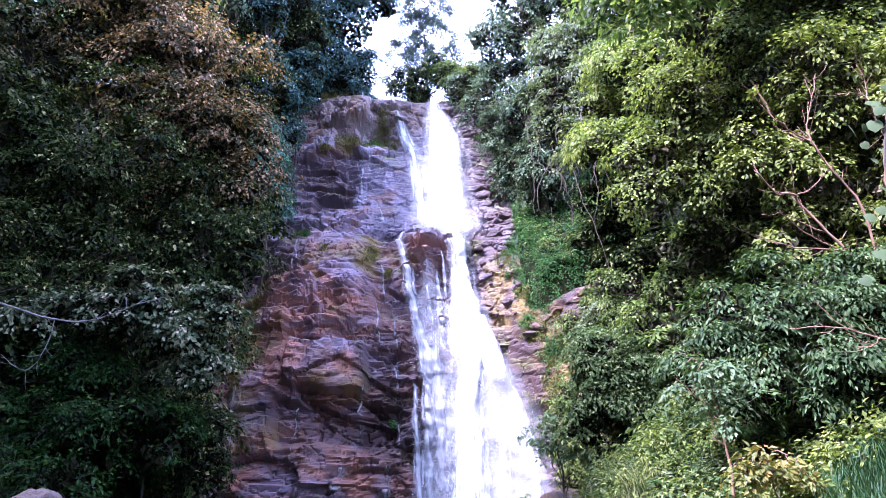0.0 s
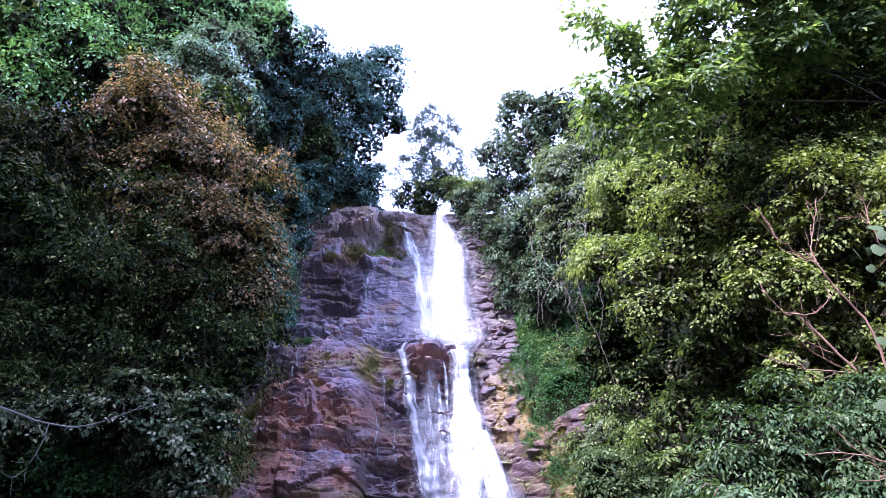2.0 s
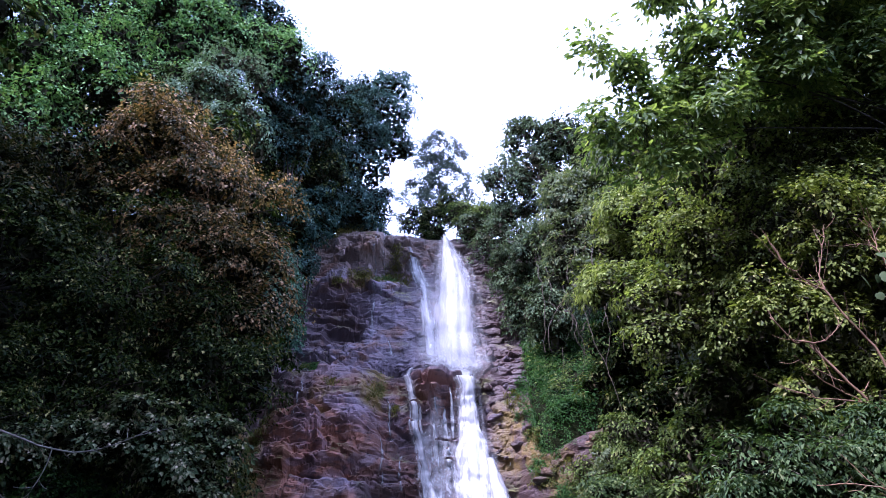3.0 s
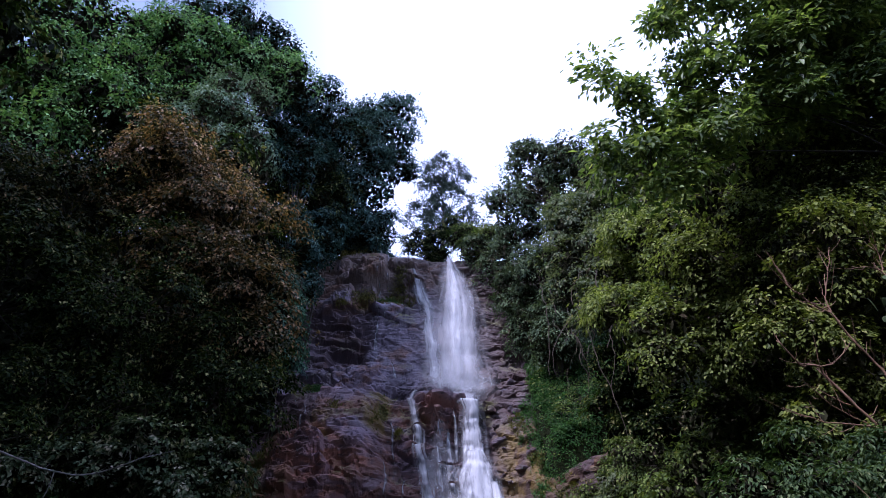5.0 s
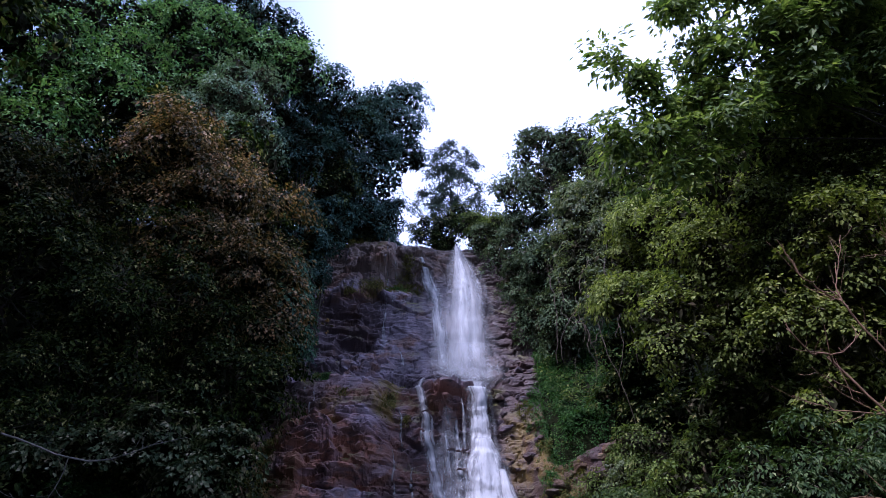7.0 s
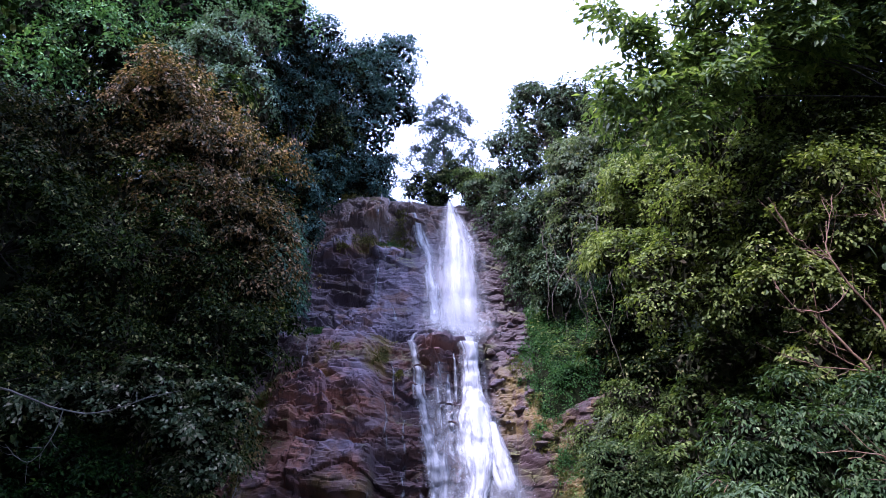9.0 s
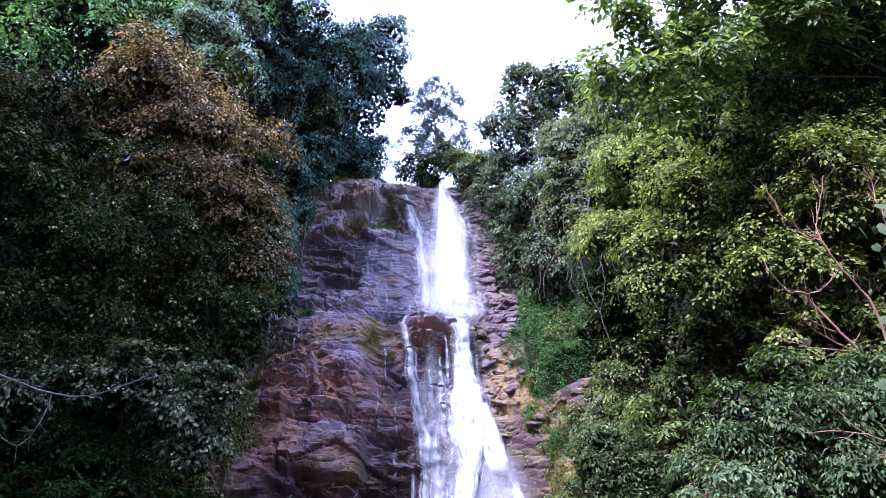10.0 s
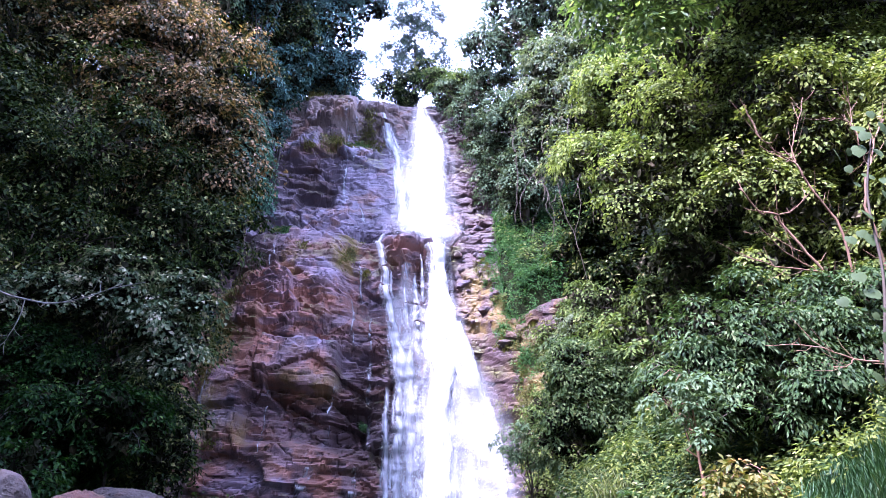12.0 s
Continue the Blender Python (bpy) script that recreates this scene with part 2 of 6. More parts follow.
# ---- materials ----
def material(name):
    m = bpy.data.materials.new(name)
    m.use_nodes = True
    nt = m.node_tree
    nt.nodes.clear()
    out = nt.nodes.new("ShaderNodeOutputMaterial")
    return m, nt, out


def node(nt, kind, **values):
    n = nt.nodes.new(kind)
    for key, value in values.items():
        n.inputs[key.replace("_", " ")].default_value = value
    return n


def ramp(nt, stops, source):
    r = nt.nodes.new("ShaderNodeValToRGB")
    el = r.color_ramp.elements
    while len(el) < len(stops):
        el.new(0.5)
    for e, (at, colour) in zip(el, stops):
        e.position, e.color = at, (*colour, 1)
    nt.links.new(source, r.inputs["Fac"])
    return r.outputs["Color"]


def mix_colour(nt, fac, a, b, mode="MIX"):
    m = nt.nodes.new("ShaderNodeMix")
    m.data_type, m.blend_type = "RGBA", mode
    for socket, value in ((m.inputs[0], fac), (m.inputs[6], a), (m.inputs[7], b)):
        if isinstance(value, (tuple, list)):
            socket.default_value = (*value, 1)
        elif isinstance(value, (int, float)):
            socket.default_value = value
        else:
            nt.links.new(value, socket)
    return m.outputs[2]


def calc(nt, op, a, b=0.0, clamp=False):
    m = nt.nodes.new("ShaderNodeMath")
    m.operation, m.use_clamp = op, clamp
    for socket, value in zip(m.inputs, (a, b)):
        if isinstance(value, (int, float)):
            socket.default_value = value
        else:
            nt.links.new(value, socket)
    return m.outputs[0]


def place_noise(nt, scale, detail=4.0, stretch=(1, 1, 1), rough=0.55, shift=(0, 0, 0)):
    geo = nt.nodes.new("ShaderNodeNewGeometry")
    mp = nt.nodes.new("ShaderNodeMapping")
    mp.inputs["Scale"].default_value, mp.inputs["Location"].default_value = stretch, shift
    nt.links.new(geo.outputs["Position"], mp.inputs["Vector"])
    n = node(nt, "ShaderNodeTexNoise", Scale=scale, Detail=detail, Roughness=rough)
    nt.links.new(mp.outputs["Vector"], n.inputs["Vector"])
    return n.outputs["Fac"]


def leaf_material(name, dark, mid, light, rare, rough=0.44, through=0.35, rare_share=0.06, patch=0.5, gloss=0.25):
    """Leaf blades: each leaf has a tint of its own, patches of the crown differ, and some light comes through."""
    m, nt, out = material(name)
    geo = nt.nodes.new("ShaderNodeNewGeometry")
    each = geo.outputs["Random Per Island"]
    own = ramp(nt, [(0.0, dark), (0.45, mid), (1.0 - rare_share * 1.6, light), (1.0 - rare_share * 0.5, rare)], each)
    bunch = calc(nt, "MULTIPLY", calc(nt, "SUBTRACT", place_noise(nt, 1.8, 4, shift=(2, 7, 1)), 0.5), 1.25)
    mixed = calc(nt, "ADD", calc(nt, "MULTIPLY_ADD", each, 0.88), bunch, True)
    mixed.node.inputs[0].links[0].from_node.inputs[2].default_value = 0.05
    nt.links.new(mixed, own.node.inputs["Fac"])
    big = place_noise(nt, patch, 3)
    shift = calc(nt, "MULTIPLY_ADD", big, 0.9)
    shift.node.inputs[2].default_value = 0.55
    tint = mix_colour(nt, 1.0, own, (1, 1, 1), "MULTIPLY")
    grey = nt.nodes.new("ShaderNodeCombineColor")
    for s in grey.inputs:
        nt.links.new(shift, s)
    nt.links.new(grey.outputs["Color"], tint.node.inputs[7])
    vein = place_noise(nt, 40, 2)
    tint = mix_colour(nt, calc(nt, "MULTIPLY", vein, 0.35), tint, dark)
    b = node(nt, "ShaderNodeBsdfPrincipled", Roughness=rough)
    b.inputs["Specular IOR Level"].default_value = gloss
    nt.links.new(tint, b.inputs["Base Color"])
    t = nt.nodes.new("ShaderNodeBsdfTranslucent")
    warm = mix_colour(nt, 1.0, tint, (1.25, 1.35, 0.5), "MULTIPLY")
    nt.links.new(warm, t.inputs["Color"])
    mx = nt.nodes.new("ShaderNodeMixShader")
    mx.inputs[0].default_value = through
    nt.links.new(b.outputs[0], mx.inputs[1])
    nt.links.new(t.outputs[0], mx.inputs[2])
    nt.links.new(mx.outputs[0], out.inputs["Surface"])
    return m


def bark_material(name, a, b, scale=6.0):
    m, nt, out = material(name)
    n = place_noise(nt, scale, 5, (1, 1, 0.25))
    lichen = place_noise(nt, 3.0, 3, shift=(4, 2, 1))
    col = ramp(nt, [(0.3, a), (0.7, b)], n)
    col = mix_colour(nt, ramp(nt, [(0.66, (0, 0, 0)), (0.8, (0.4, 0.4, 0.4))], lichen), col, (0.26, 0.27, 0.20))
    bs = node(nt, "ShaderNodeBsdfPrincipled", Roughness=0.85)
    nt.links.new(col, bs.inputs["Base Color"])
    bump = node(nt, "ShaderNodeBump", Strength=0.6, Distance=0.02)
    nt.links.new(n, bump.inputs["Height"])
    nt.links.new(bump.outputs[0], bs.inputs["Normal"])
    nt.links.new(bs.outputs[0], out.inputs["Surface"])
    return m


def rock_material(name, warm, cool, dark, moss_amount=0.5, wet=0.5, violet=(0.20, 0.155, 0.185)):
    """Bedded rock: warm and grey beds, dark wet runs, moss on what faces up, and grain."""
    m, nt, out = material(name)
    large = place_noise(nt, 0.22, 5, (1, 1, 1.6))
    spot = nt.nodes.new("ShaderNodeNewGeometry")
    high = nt.nodes.new("ShaderNodeSeparateXYZ")
    nt.links.new(spot.outputs["Position"], high.inputs[0])
    upper = nt.nodes.new("ShaderNodeMapRange")
    upper.inputs["From Min"].default_value, upper.inputs["From Max"].default_value = 10.0, 18.0
    upper.inputs["To Max"].default_value = 0.22
    nt.links.new(high.outputs["Z"], upper.inputs["Value"])
    large = calc(nt, "SUBTRACT", large, upper.outputs[0])
    beds = place_noise(nt, 0.9, 6, (0.8, 0.8, 1.7), 0.66, (3, 0, 7))
    grain = place_noise(nt, 5.0, 8, (1, 1, 1.3), 0.7)
    runs = place_noise(nt, 0.75, 6, (1.3, 0.3, 0.42), 0.62, (9, 2, 0))
    patches = place_noise(nt, 0.55, 5, (1, 1, 1.2), 0.6, (1, 8, 5))
    col = mix_colour(nt, ramp(nt, [(0.36, (0, 0, 0)), (0.50, (1, 1, 1))], large), cool, warm)
    slabs = place_noise(nt, 0.8, 3, (0.8, 0.8, 1.3), 0.5, (2, 6, 4))
    col = mix_colour(nt, ramp(nt, [(0.50, (0, 0, 0)), (0.56, (0.65, 0.65, 0.65))], slabs), col, violet)
    tier = nt.nodes.new("ShaderNodeMapRange")
    tier.interpolation_type = "SMOOTHSTEP"
    tier.inputs["From Min"].default_value, tier.inputs["From Max"].default_value = 12.5, 15.0
    nt.links.new(high.outputs["Z"], tier.inputs["Value"])
    top = nt.nodes.new("ShaderNodeMapRange")
    top.interpolation_type = "SMOOTHSTEP"
    top.inputs["From Min"].default_value, top.inputs["From Max"].default_value = 20.5, 23.0
    nt.links.new(high.outputs["Z"], top.inputs["Value"])
    grey_beds = calc(nt, "MULTIPLY", tier.outputs[0], ramp(nt, [(0.35, (0.55, 0.55, 0.55)), (0.55, (0.95, 0.95, 0.95))], place_noise(nt, 0.45, 4, (1, 1, 1.4), 0.5, (7, 1, 3))))
    col = mix_colour(nt, grey_beds, col, tuple(c * f for c, f in zip(cool, (0.95, 1.02, 1.0))))
    col = mix_colour(nt, calc(nt, "MULTIPLY", top.outputs[0], 0.75), col, (0.25, 0.18, 0.125))
    pale = tuple(min(1, c * 1.4 + 0.03) for c in warm)
    col = mix_colour(nt, ramp(nt, [(0.56, (0, 0, 0)), (0.70, (0.40, 0.40, 0.40))], beds), col, pale)
    col = mix_colour(nt, ramp(nt, [(0.30, (0.8, 0.8, 0.8)), (0.42, (0, 0, 0))], beds), col, dark)
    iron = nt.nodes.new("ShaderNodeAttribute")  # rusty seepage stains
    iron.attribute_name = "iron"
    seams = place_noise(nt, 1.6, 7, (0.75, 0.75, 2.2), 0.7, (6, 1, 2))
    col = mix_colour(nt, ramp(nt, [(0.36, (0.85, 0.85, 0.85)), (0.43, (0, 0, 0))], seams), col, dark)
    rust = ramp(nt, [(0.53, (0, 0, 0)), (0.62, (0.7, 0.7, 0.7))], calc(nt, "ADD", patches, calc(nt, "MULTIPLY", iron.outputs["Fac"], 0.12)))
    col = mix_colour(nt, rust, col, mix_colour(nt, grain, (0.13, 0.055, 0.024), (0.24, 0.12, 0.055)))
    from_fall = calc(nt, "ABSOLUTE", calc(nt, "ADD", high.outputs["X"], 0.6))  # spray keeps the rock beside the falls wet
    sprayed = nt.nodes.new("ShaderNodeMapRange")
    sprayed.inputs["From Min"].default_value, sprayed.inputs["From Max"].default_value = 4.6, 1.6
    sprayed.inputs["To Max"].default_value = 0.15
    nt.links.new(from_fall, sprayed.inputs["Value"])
    seep_shade = nt.nodes.new("ShaderNodeAttribute")  # dark film where water seeps, dark rubble, and recess shade put into the colour
    seep_shade.attribute_name = "film_shade"
    wetness = ramp(nt, [(0.52 - 0.1 * (wet - 0.5), (0, 0, 0)), (0.60, (1, 1, 1))], calc(nt, "ADD", calc(nt, "ADD", runs, sprayed.outputs[0]), calc(nt, "MULTIPLY", seep_shade.outputs["Fac"], 0.11)))
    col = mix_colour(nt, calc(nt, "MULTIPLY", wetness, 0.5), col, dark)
    darkened = calc(nt, "MULTIPLY", seep_shade.outputs["Fac"], ramp(nt, [(0.32, (0.75, 0.75, 0.75)), (0.58, (0.97, 0.97, 0.97))], patches))
    col = mix_colour(nt, darkened, col, mix_colour(nt, grain, (0.034, 0.021, 0.020), (0.088, 0.050, 0.042)))
    col = mix_colour(nt, calc(nt, "MULTIPLY", grain, 0.28), col, dark)
    geo = nt.nodes.new("ShaderNodeNewGeometry")
    sep = nt.nodes.new("ShaderNodeSeparateXYZ")
    nt.links.new(geo.outputs["Normal"], sep.inputs[0])
    flat = calc(nt, "MULTIPLY", calc(nt, "ADD", sep.outputs["Z"], 0.35, True), ramp(nt, [(0.58, (0, 0, 0)), (0.68, (1, 1, 1))], place_noise(nt, 0.5, 5, shift=(5, 5, 5))))
    moss = mix_colour(nt, grain, (0.05, 0.065, 0.012), (0.17, 0.16, 0.035))
    col = mix_colour(nt, calc(nt, "MULTIPLY", flat, moss_amount, True), col, moss)
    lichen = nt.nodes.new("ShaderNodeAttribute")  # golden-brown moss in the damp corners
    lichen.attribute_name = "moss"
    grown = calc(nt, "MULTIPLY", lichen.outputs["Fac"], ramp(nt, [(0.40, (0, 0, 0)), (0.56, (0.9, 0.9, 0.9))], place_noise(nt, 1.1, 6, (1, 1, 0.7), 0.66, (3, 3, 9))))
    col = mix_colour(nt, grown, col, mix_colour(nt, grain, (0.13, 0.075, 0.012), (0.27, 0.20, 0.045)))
    bs = node(nt, "ShaderNodeBsdfPrincipled")
    bs.inputs["Specular IOR Level"].default_value = 0.35
    nt.links.new(col, bs.inputs["Base Color"])
    nt.links.new(ramp(nt, [(0.0, (0.7, 0.7, 0.7)), (1.0, (0.42, 0.42, 0.42))], wetness), bs.inputs["Roughness"])
    bump = node(nt, "ShaderNodeBump", Strength=1.0, Distance=0.06)
    nt.links.new(calc(nt, "ADD", calc(nt, "ADD", grain, calc(nt, "MULTIPLY", place_noise(nt, 26.0, 4), 0.35)), calc(nt, "MULTIPLY", beds, 0.6)), bump.inputs["Height"])
    nt.links.new(bump.outputs[0], bs.inputs["Normal"])
    nt.links.new(bs.outputs[0], out.inputs["Surface"])
    return m


def soil_material(name):
    m, nt, out = material(name)
    n = place_noise(nt, 0.8, 6)
    fine = place_noise(nt, 9.0, 5)
    col = ramp(nt, [(0.35, (0.012, 0.010, 0.007)), (0.55, (0.010, 0.017, 0.005)), (0.7, (0.018, 0.028, 0.008))], n)
    col = mix_colour(nt, calc(nt, "MULTIPLY", fine, 0.6), col, (0.025, 0.025, 0.012))
    bs = node(nt, "ShaderNodeBsdfPrincipled", Roughness=0.95)
    bs.inputs["Specular IOR Level"].default_value = 0.04
    nt.links.new(col, bs.inputs["Base Color"])
    bump = node(nt, "ShaderNodeBump", Strength=0.8, Distance=0.15)
    nt.links.new(fine, bump.inputs["Height"])
    nt.links.new(bump.outputs[0], bs.inputs["Normal"])
    nt.links.new(bs.outputs[0], out.inputs["Surface"])
    return m


def foam_material(name, threads, lengthwise, thin, full, shift=0.0, thickness=1.0, solid=0.5, relief=0.9, deep=0.78):
    """Falling white water: threads along the flow, torn at the edges, clear between them."""
    m, nt, out = material(name)
    uv = nt.nodes.new("ShaderNodeUVMap")
    uv.uv_map = "flow"
    sep = nt.nodes.new("ShaderNodeSeparateXYZ")
    nt.links.new(uv.outputs["UV"], sep.inputs[0])
    def flow_noise(sx, sy, detail, at):
        mp = nt.nodes.new("ShaderNodeMapping")
        mp.inputs["Scale"].default_value, mp.inputs["Location"].default_value = (sx, sy, 1), (at, at * 1.7, 0)
        nt.links.new(uv.outputs["UV"], mp.inputs["Vector"])
        n = node(nt, "ShaderNodeTexNoise", Scale=1.0, Detail=detail, Roughness=0.62)
        nt.links.new(mp.outputs["Vector"], n.inputs["Vector"])
        return n.outputs["Fac"]
    streak = flow_noise(threads, lengthwise, 6, shift)
    clot = flow_noise(threads * 0.45, lengthwise * 1.3, 7, shift + 3)
    side = calc(nt, "ABSOLUTE", calc(nt, "SUBTRACT", sep.outputs["X"], 0.5))
    edge = ramp(nt, [(0.0, (1, 1, 1)), (0.5, (0, 0, 0))], side)
    body = calc(nt, "ADD", calc(nt, "MULTIPLY", streak, 0.5), calc(nt, "MULTIPLY", clot, 0.5))
    worn = calc(nt, "ADD", body, calc(nt, "MULTIPLY", edge, solid))
    alpha = nt.nodes.new("ShaderNodeMapRange")
    alpha.inputs["From Min"].default_value, alpha.inputs["From Max"].default_value = thin, full
    nt.links.new(worn, alpha.inputs["Value"])
    shape = calc(nt, "MULTIPLY", alpha.outputs[0], ramp(nt, [(0.42, (1, 1, 1)), (0.5, (0, 0, 0))], side), True)
    shape = calc(nt, "MULTIPLY", shape, thickness, True)
    fade = nt.nodes.new("ShaderNodeAttribute")
    fade.attribute_name = "fade"
    shape = calc(nt, "MULTIPLY", shape, fade.outputs["Fac"], True)
    dif = node(nt, "ShaderNodeBsdfPrincipled", Roughness=0.5)
    nt.links.new(ramp(nt, [(0.38, (deep, deep * 1.01, deep * 1.09)), (0.49, (0.64, 0.64, 0.66)), (0.64, (0.89, 0.89, 0.89))], body), dif.inputs["Base Color"])
    tr = nt.nodes.new("ShaderNodeBsdfTranslucent")
    tr.inputs["Color"].default_value = (0.60, 0.61, 0.63, 1)
    both = nt.nodes.new("ShaderNodeMixShader")
    both.inputs[0].default_value = 0.4
    nt.links.new(dif.outputs[0], both.inputs[1])
    nt.links.new(tr.outputs[0], both.inputs[2])
    bump = node(nt, "ShaderNodeBump", Strength=relief, Distance=0.25)
    nt.links.new(body, bump.inputs["Height"])
    nt.links.new(bump.outputs[0], dif.inputs["Normal"])
    clear = nt.nodes.new("ShaderNodeBsdfTransparent")
    mx = nt.nodes.new("ShaderNodeMixShader")
    nt.links.new(shape, mx.inputs[0])
    nt.links.new(clear.outputs[0], mx.inputs[1])
    nt.links.new(both.outputs[0], mx.inputs[2])
    nt.links.new(mx.outputs[0], out.inputs["Surface"])
    return m


def pool_material(name):
    m, nt, out = material(name)
    bs = node(nt, "ShaderNodeBsdfPrincipled", Roughness=0.08)
    bs.inputs["Base Color"].default_value = (0.05, 0.07, 0.06, 1)
    bump = node(nt, "ShaderNodeBump", Strength=0.4, Distance=0.1)
    nt.links.new(place_noise(nt, 2.5, 4), bump.inputs["Height"])
    nt.links.new(bump.outputs[0], bs.inputs["Normal"])
    nt.links.new(bs.outputs[0], out.inputs["Surface"])
    return m


SOIL = soil_material("soil_and_litter")
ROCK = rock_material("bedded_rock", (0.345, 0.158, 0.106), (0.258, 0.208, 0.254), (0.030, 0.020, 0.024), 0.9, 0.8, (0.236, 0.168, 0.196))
BOULDER_RED = rock_material("boulder_rock_reddish", (0.070, 0.028, 0.020), (0.060, 0.036, 0.030), (0.016, 0.010, 0.008), 0.6, 0.2, (0.07, 0.04, 0.034))
BOULDER = rock_material("boulder_rock", (0.072, 0.050, 0.040), (0.080, 0.074, 0.066), (0.018, 0.015, 0.013), 0.6, 0.2, (0.12, 0.085, 0.08))
BARK = bark_material("bark_brown", (0.045, 0.033, 0.024), (0.12, 0.09, 0.06))
PALE_BARK = bark_material("bark_pinkish", (0.12, 0.062, 0.036), (0.28, 0.155, 0.088))
DARK_BARK = bark_material("bark_dark", (0.015, 0.012, 0.010), (0.045, 0.035, 0.026))
# near-black: the shade of gaps between leaves, put into the colour
GAP_SHADE = leaf_material("crown_gap_shade", (0.005, 0.006, 0.003), (0.010, 0.011, 0.005), (0.018, 0.018, 0.008), (0.035, 0.028, 0.014), 0.9, 0.0, 0.04, 0.5, 0.03)
# paler copy: a dry brownish tangle with less of that shade put in
GAP_DRY_TWIGS = leaf_material("dry_twigs_and_creepers", (0.014, 0.016, 0.008), (0.034, 0.035, 0.018), (0.070, 0.064, 0.036), (0.16, 0.125, 0.08), 0.9, 0.0, 0.06, 0.5, 0.03)
GREY_BARK = bark_material("bark_grey", (0.16, 0.145, 0.12), (0.30, 0.275, 0.24))
# dark green with shade put into it; the rare pale leaves stand for highlights
LEAF_SHADED = leaf_material("leaf_shaded_green", (0.004, 0.010, 0.002), (0.015, 0.031, 0.005), (0.081, 0.110, 0.024), (0.40, 0.36, 0.15), 0.5, 0.25, 0.10, 0.5, 0.08)
LEAF_BROWN = leaf_material("leaf_brown_tipped", (0.017, 0.021, 0.007), (0.063, 0.056, 0.019), (0.358, 0.190, 0.085), (0.52, 0.37, 0.23), 0.5, 0.25, 0.13, 0.5, 0.15)
LEAF_BLUE = leaf_material("leaf_bluish_green", (0.012, 0.034, 0.032), (0.046, 0.098, 0.086), (0.108, 0.186, 0.160), (0.17, 0.22, 0.16), 0.6, 0.12, 0.04, 0.5, 0.08)
LEAF_DUSK = leaf_material("leaf_dull_bluish_green", (0.012, 0.026, 0.022), (0.040, 0.066, 0.048), (0.090, 0.125, 0.085), (0.15, 0.17, 0.11), 0.6, 0.05, 0.04, 0.5, 0.1)
LEAF_DUSTY = leaf_material("leaf_dusty_green", (0.030, 0.048, 0.028), (0.092, 0.134, 0.069), (0.185, 0.240, 0.120), (0.26, 0.27, 0.16), 0.6, 0.12, 0.04, 0.5, 0.08)
LEAF_GREY = leaf_material("leaf_greyish_green", (0.076, 0.129, 0.083), (0.173, 0.251, 0.167), (0.289, 0.372, 0.254), (0.30, 0.33, 0.25), 0.6, 0.15, 0.04, 0.5, 0.1)
LEAF_PALE = leaf_material("leaf_pale_edged", (0.020, 0.040, 0.014), (0.075, 0.112, 0.050), (0.250, 0.275, 0.155), (0.55, 0.47, 0.34), 0.5, 0.25, 0.14, 0.5, 0.12)
LEAF_SAGE = leaf_material("leaf_sage_green", (0.054, 0.090, 0.041), (0.122, 0.176, 0.081), (0.189, 0.243, 0.122), (0.28, 0.32, 0.17), 0.5, 0.35, 0.05, 0.5, 0.12)
LEAF_MID = leaf_material("leaf_mid_green", (0.026, 0.044, 0.011), (0.098, 0.140, 0.038), (0.215, 0.268, 0.072), (0.32, 0.32, 0.13), 0.5, 0.32, 0.05, 0.5, 0.1)
LEAF_FOREST = leaf_material("leaf_forest_green", (0.029, 0.076, 0.025), (0.112, 0.233, 0.081), (0.269, 0.439, 0.146), (0.28, 0.33, 0.12), 0.55, 0.15, 0.04, 0.5, 0.1)
LEAF_RUSSET = leaf_material("leaf_russet_tinged", (0.011, 0.018, 0.005), (0.035, 0.049, 0.016), (0.133, 0.120, 0.039), (0.32, 0.20, 0.10), 0.5, 0.22, 0.07, 0.5, 0.15)
LEAF_TEAL = leaf_material("leaf_teal_green", (0.026, 0.073, 0.055), (0.079, 0.179, 0.130), (0.158, 0.284, 0.205), (0.20, 0.30, 0.22), 0.5, 0.25, 0.05, 0.5, 0.15)
LEAF_YELLOW = leaf_material("leaf_yellowish_green", (0.044, 0.060, 0.016), (0.156, 0.194, 0.051), (0.315, 0.356, 0.100), (0.41, 0.42, 0.18), 0.5, 0.38, 0.05, 0.5, 0.1)
LEAF_LIME = leaf_material("leaf_lime_green", (0.042, 0.058, 0.013), (0.150, 0.182, 0.043), (0.290, 0.320, 0.080), (0.40, 0.37, 0.15), 0.5, 0.36, 0.07, 0.5, 0.1)
LEAF_FRESH = leaf_material("leaf_fresh_green", (0.021, 0.040, 0.012), (0.072, 0.114, 0.038), (0.146, 0.193, 0.067), (0.30, 0.33, 0.14), 0.5, 0.34, 0.06, 0.5, 0.12)
# lush green taken towards black: canopy shade is put into this colour
LEAF_LUSH_SHADED = leaf_material("leaf_lush_shaded", (0.003, 0.012, 0.002), (0.011, 0.038, 0.007), (0.036, 0.088, 0.016), (0.11, 0.18, 0.04), 0.55, 0.35, 0.05, 0.5, 0.1)
LEAF_OLIVE = leaf_material("leaf_olive_dry", (0.040, 0.057, 0.029), (0.109, 0.140, 0.070), (0.213, 0.247, 0.126), (0.36, 0.33, 0.19))
LEAF_GLOSSY = leaf_material("leaf_glossy_large", (0.014, 0.031, 0.011), (0.062, 0.107, 0.036), (0.138, 0.187, 0.074), (0.29, 0.33, 0.16), 0.5, 0.32, 0.04, 0.5, 0.12)
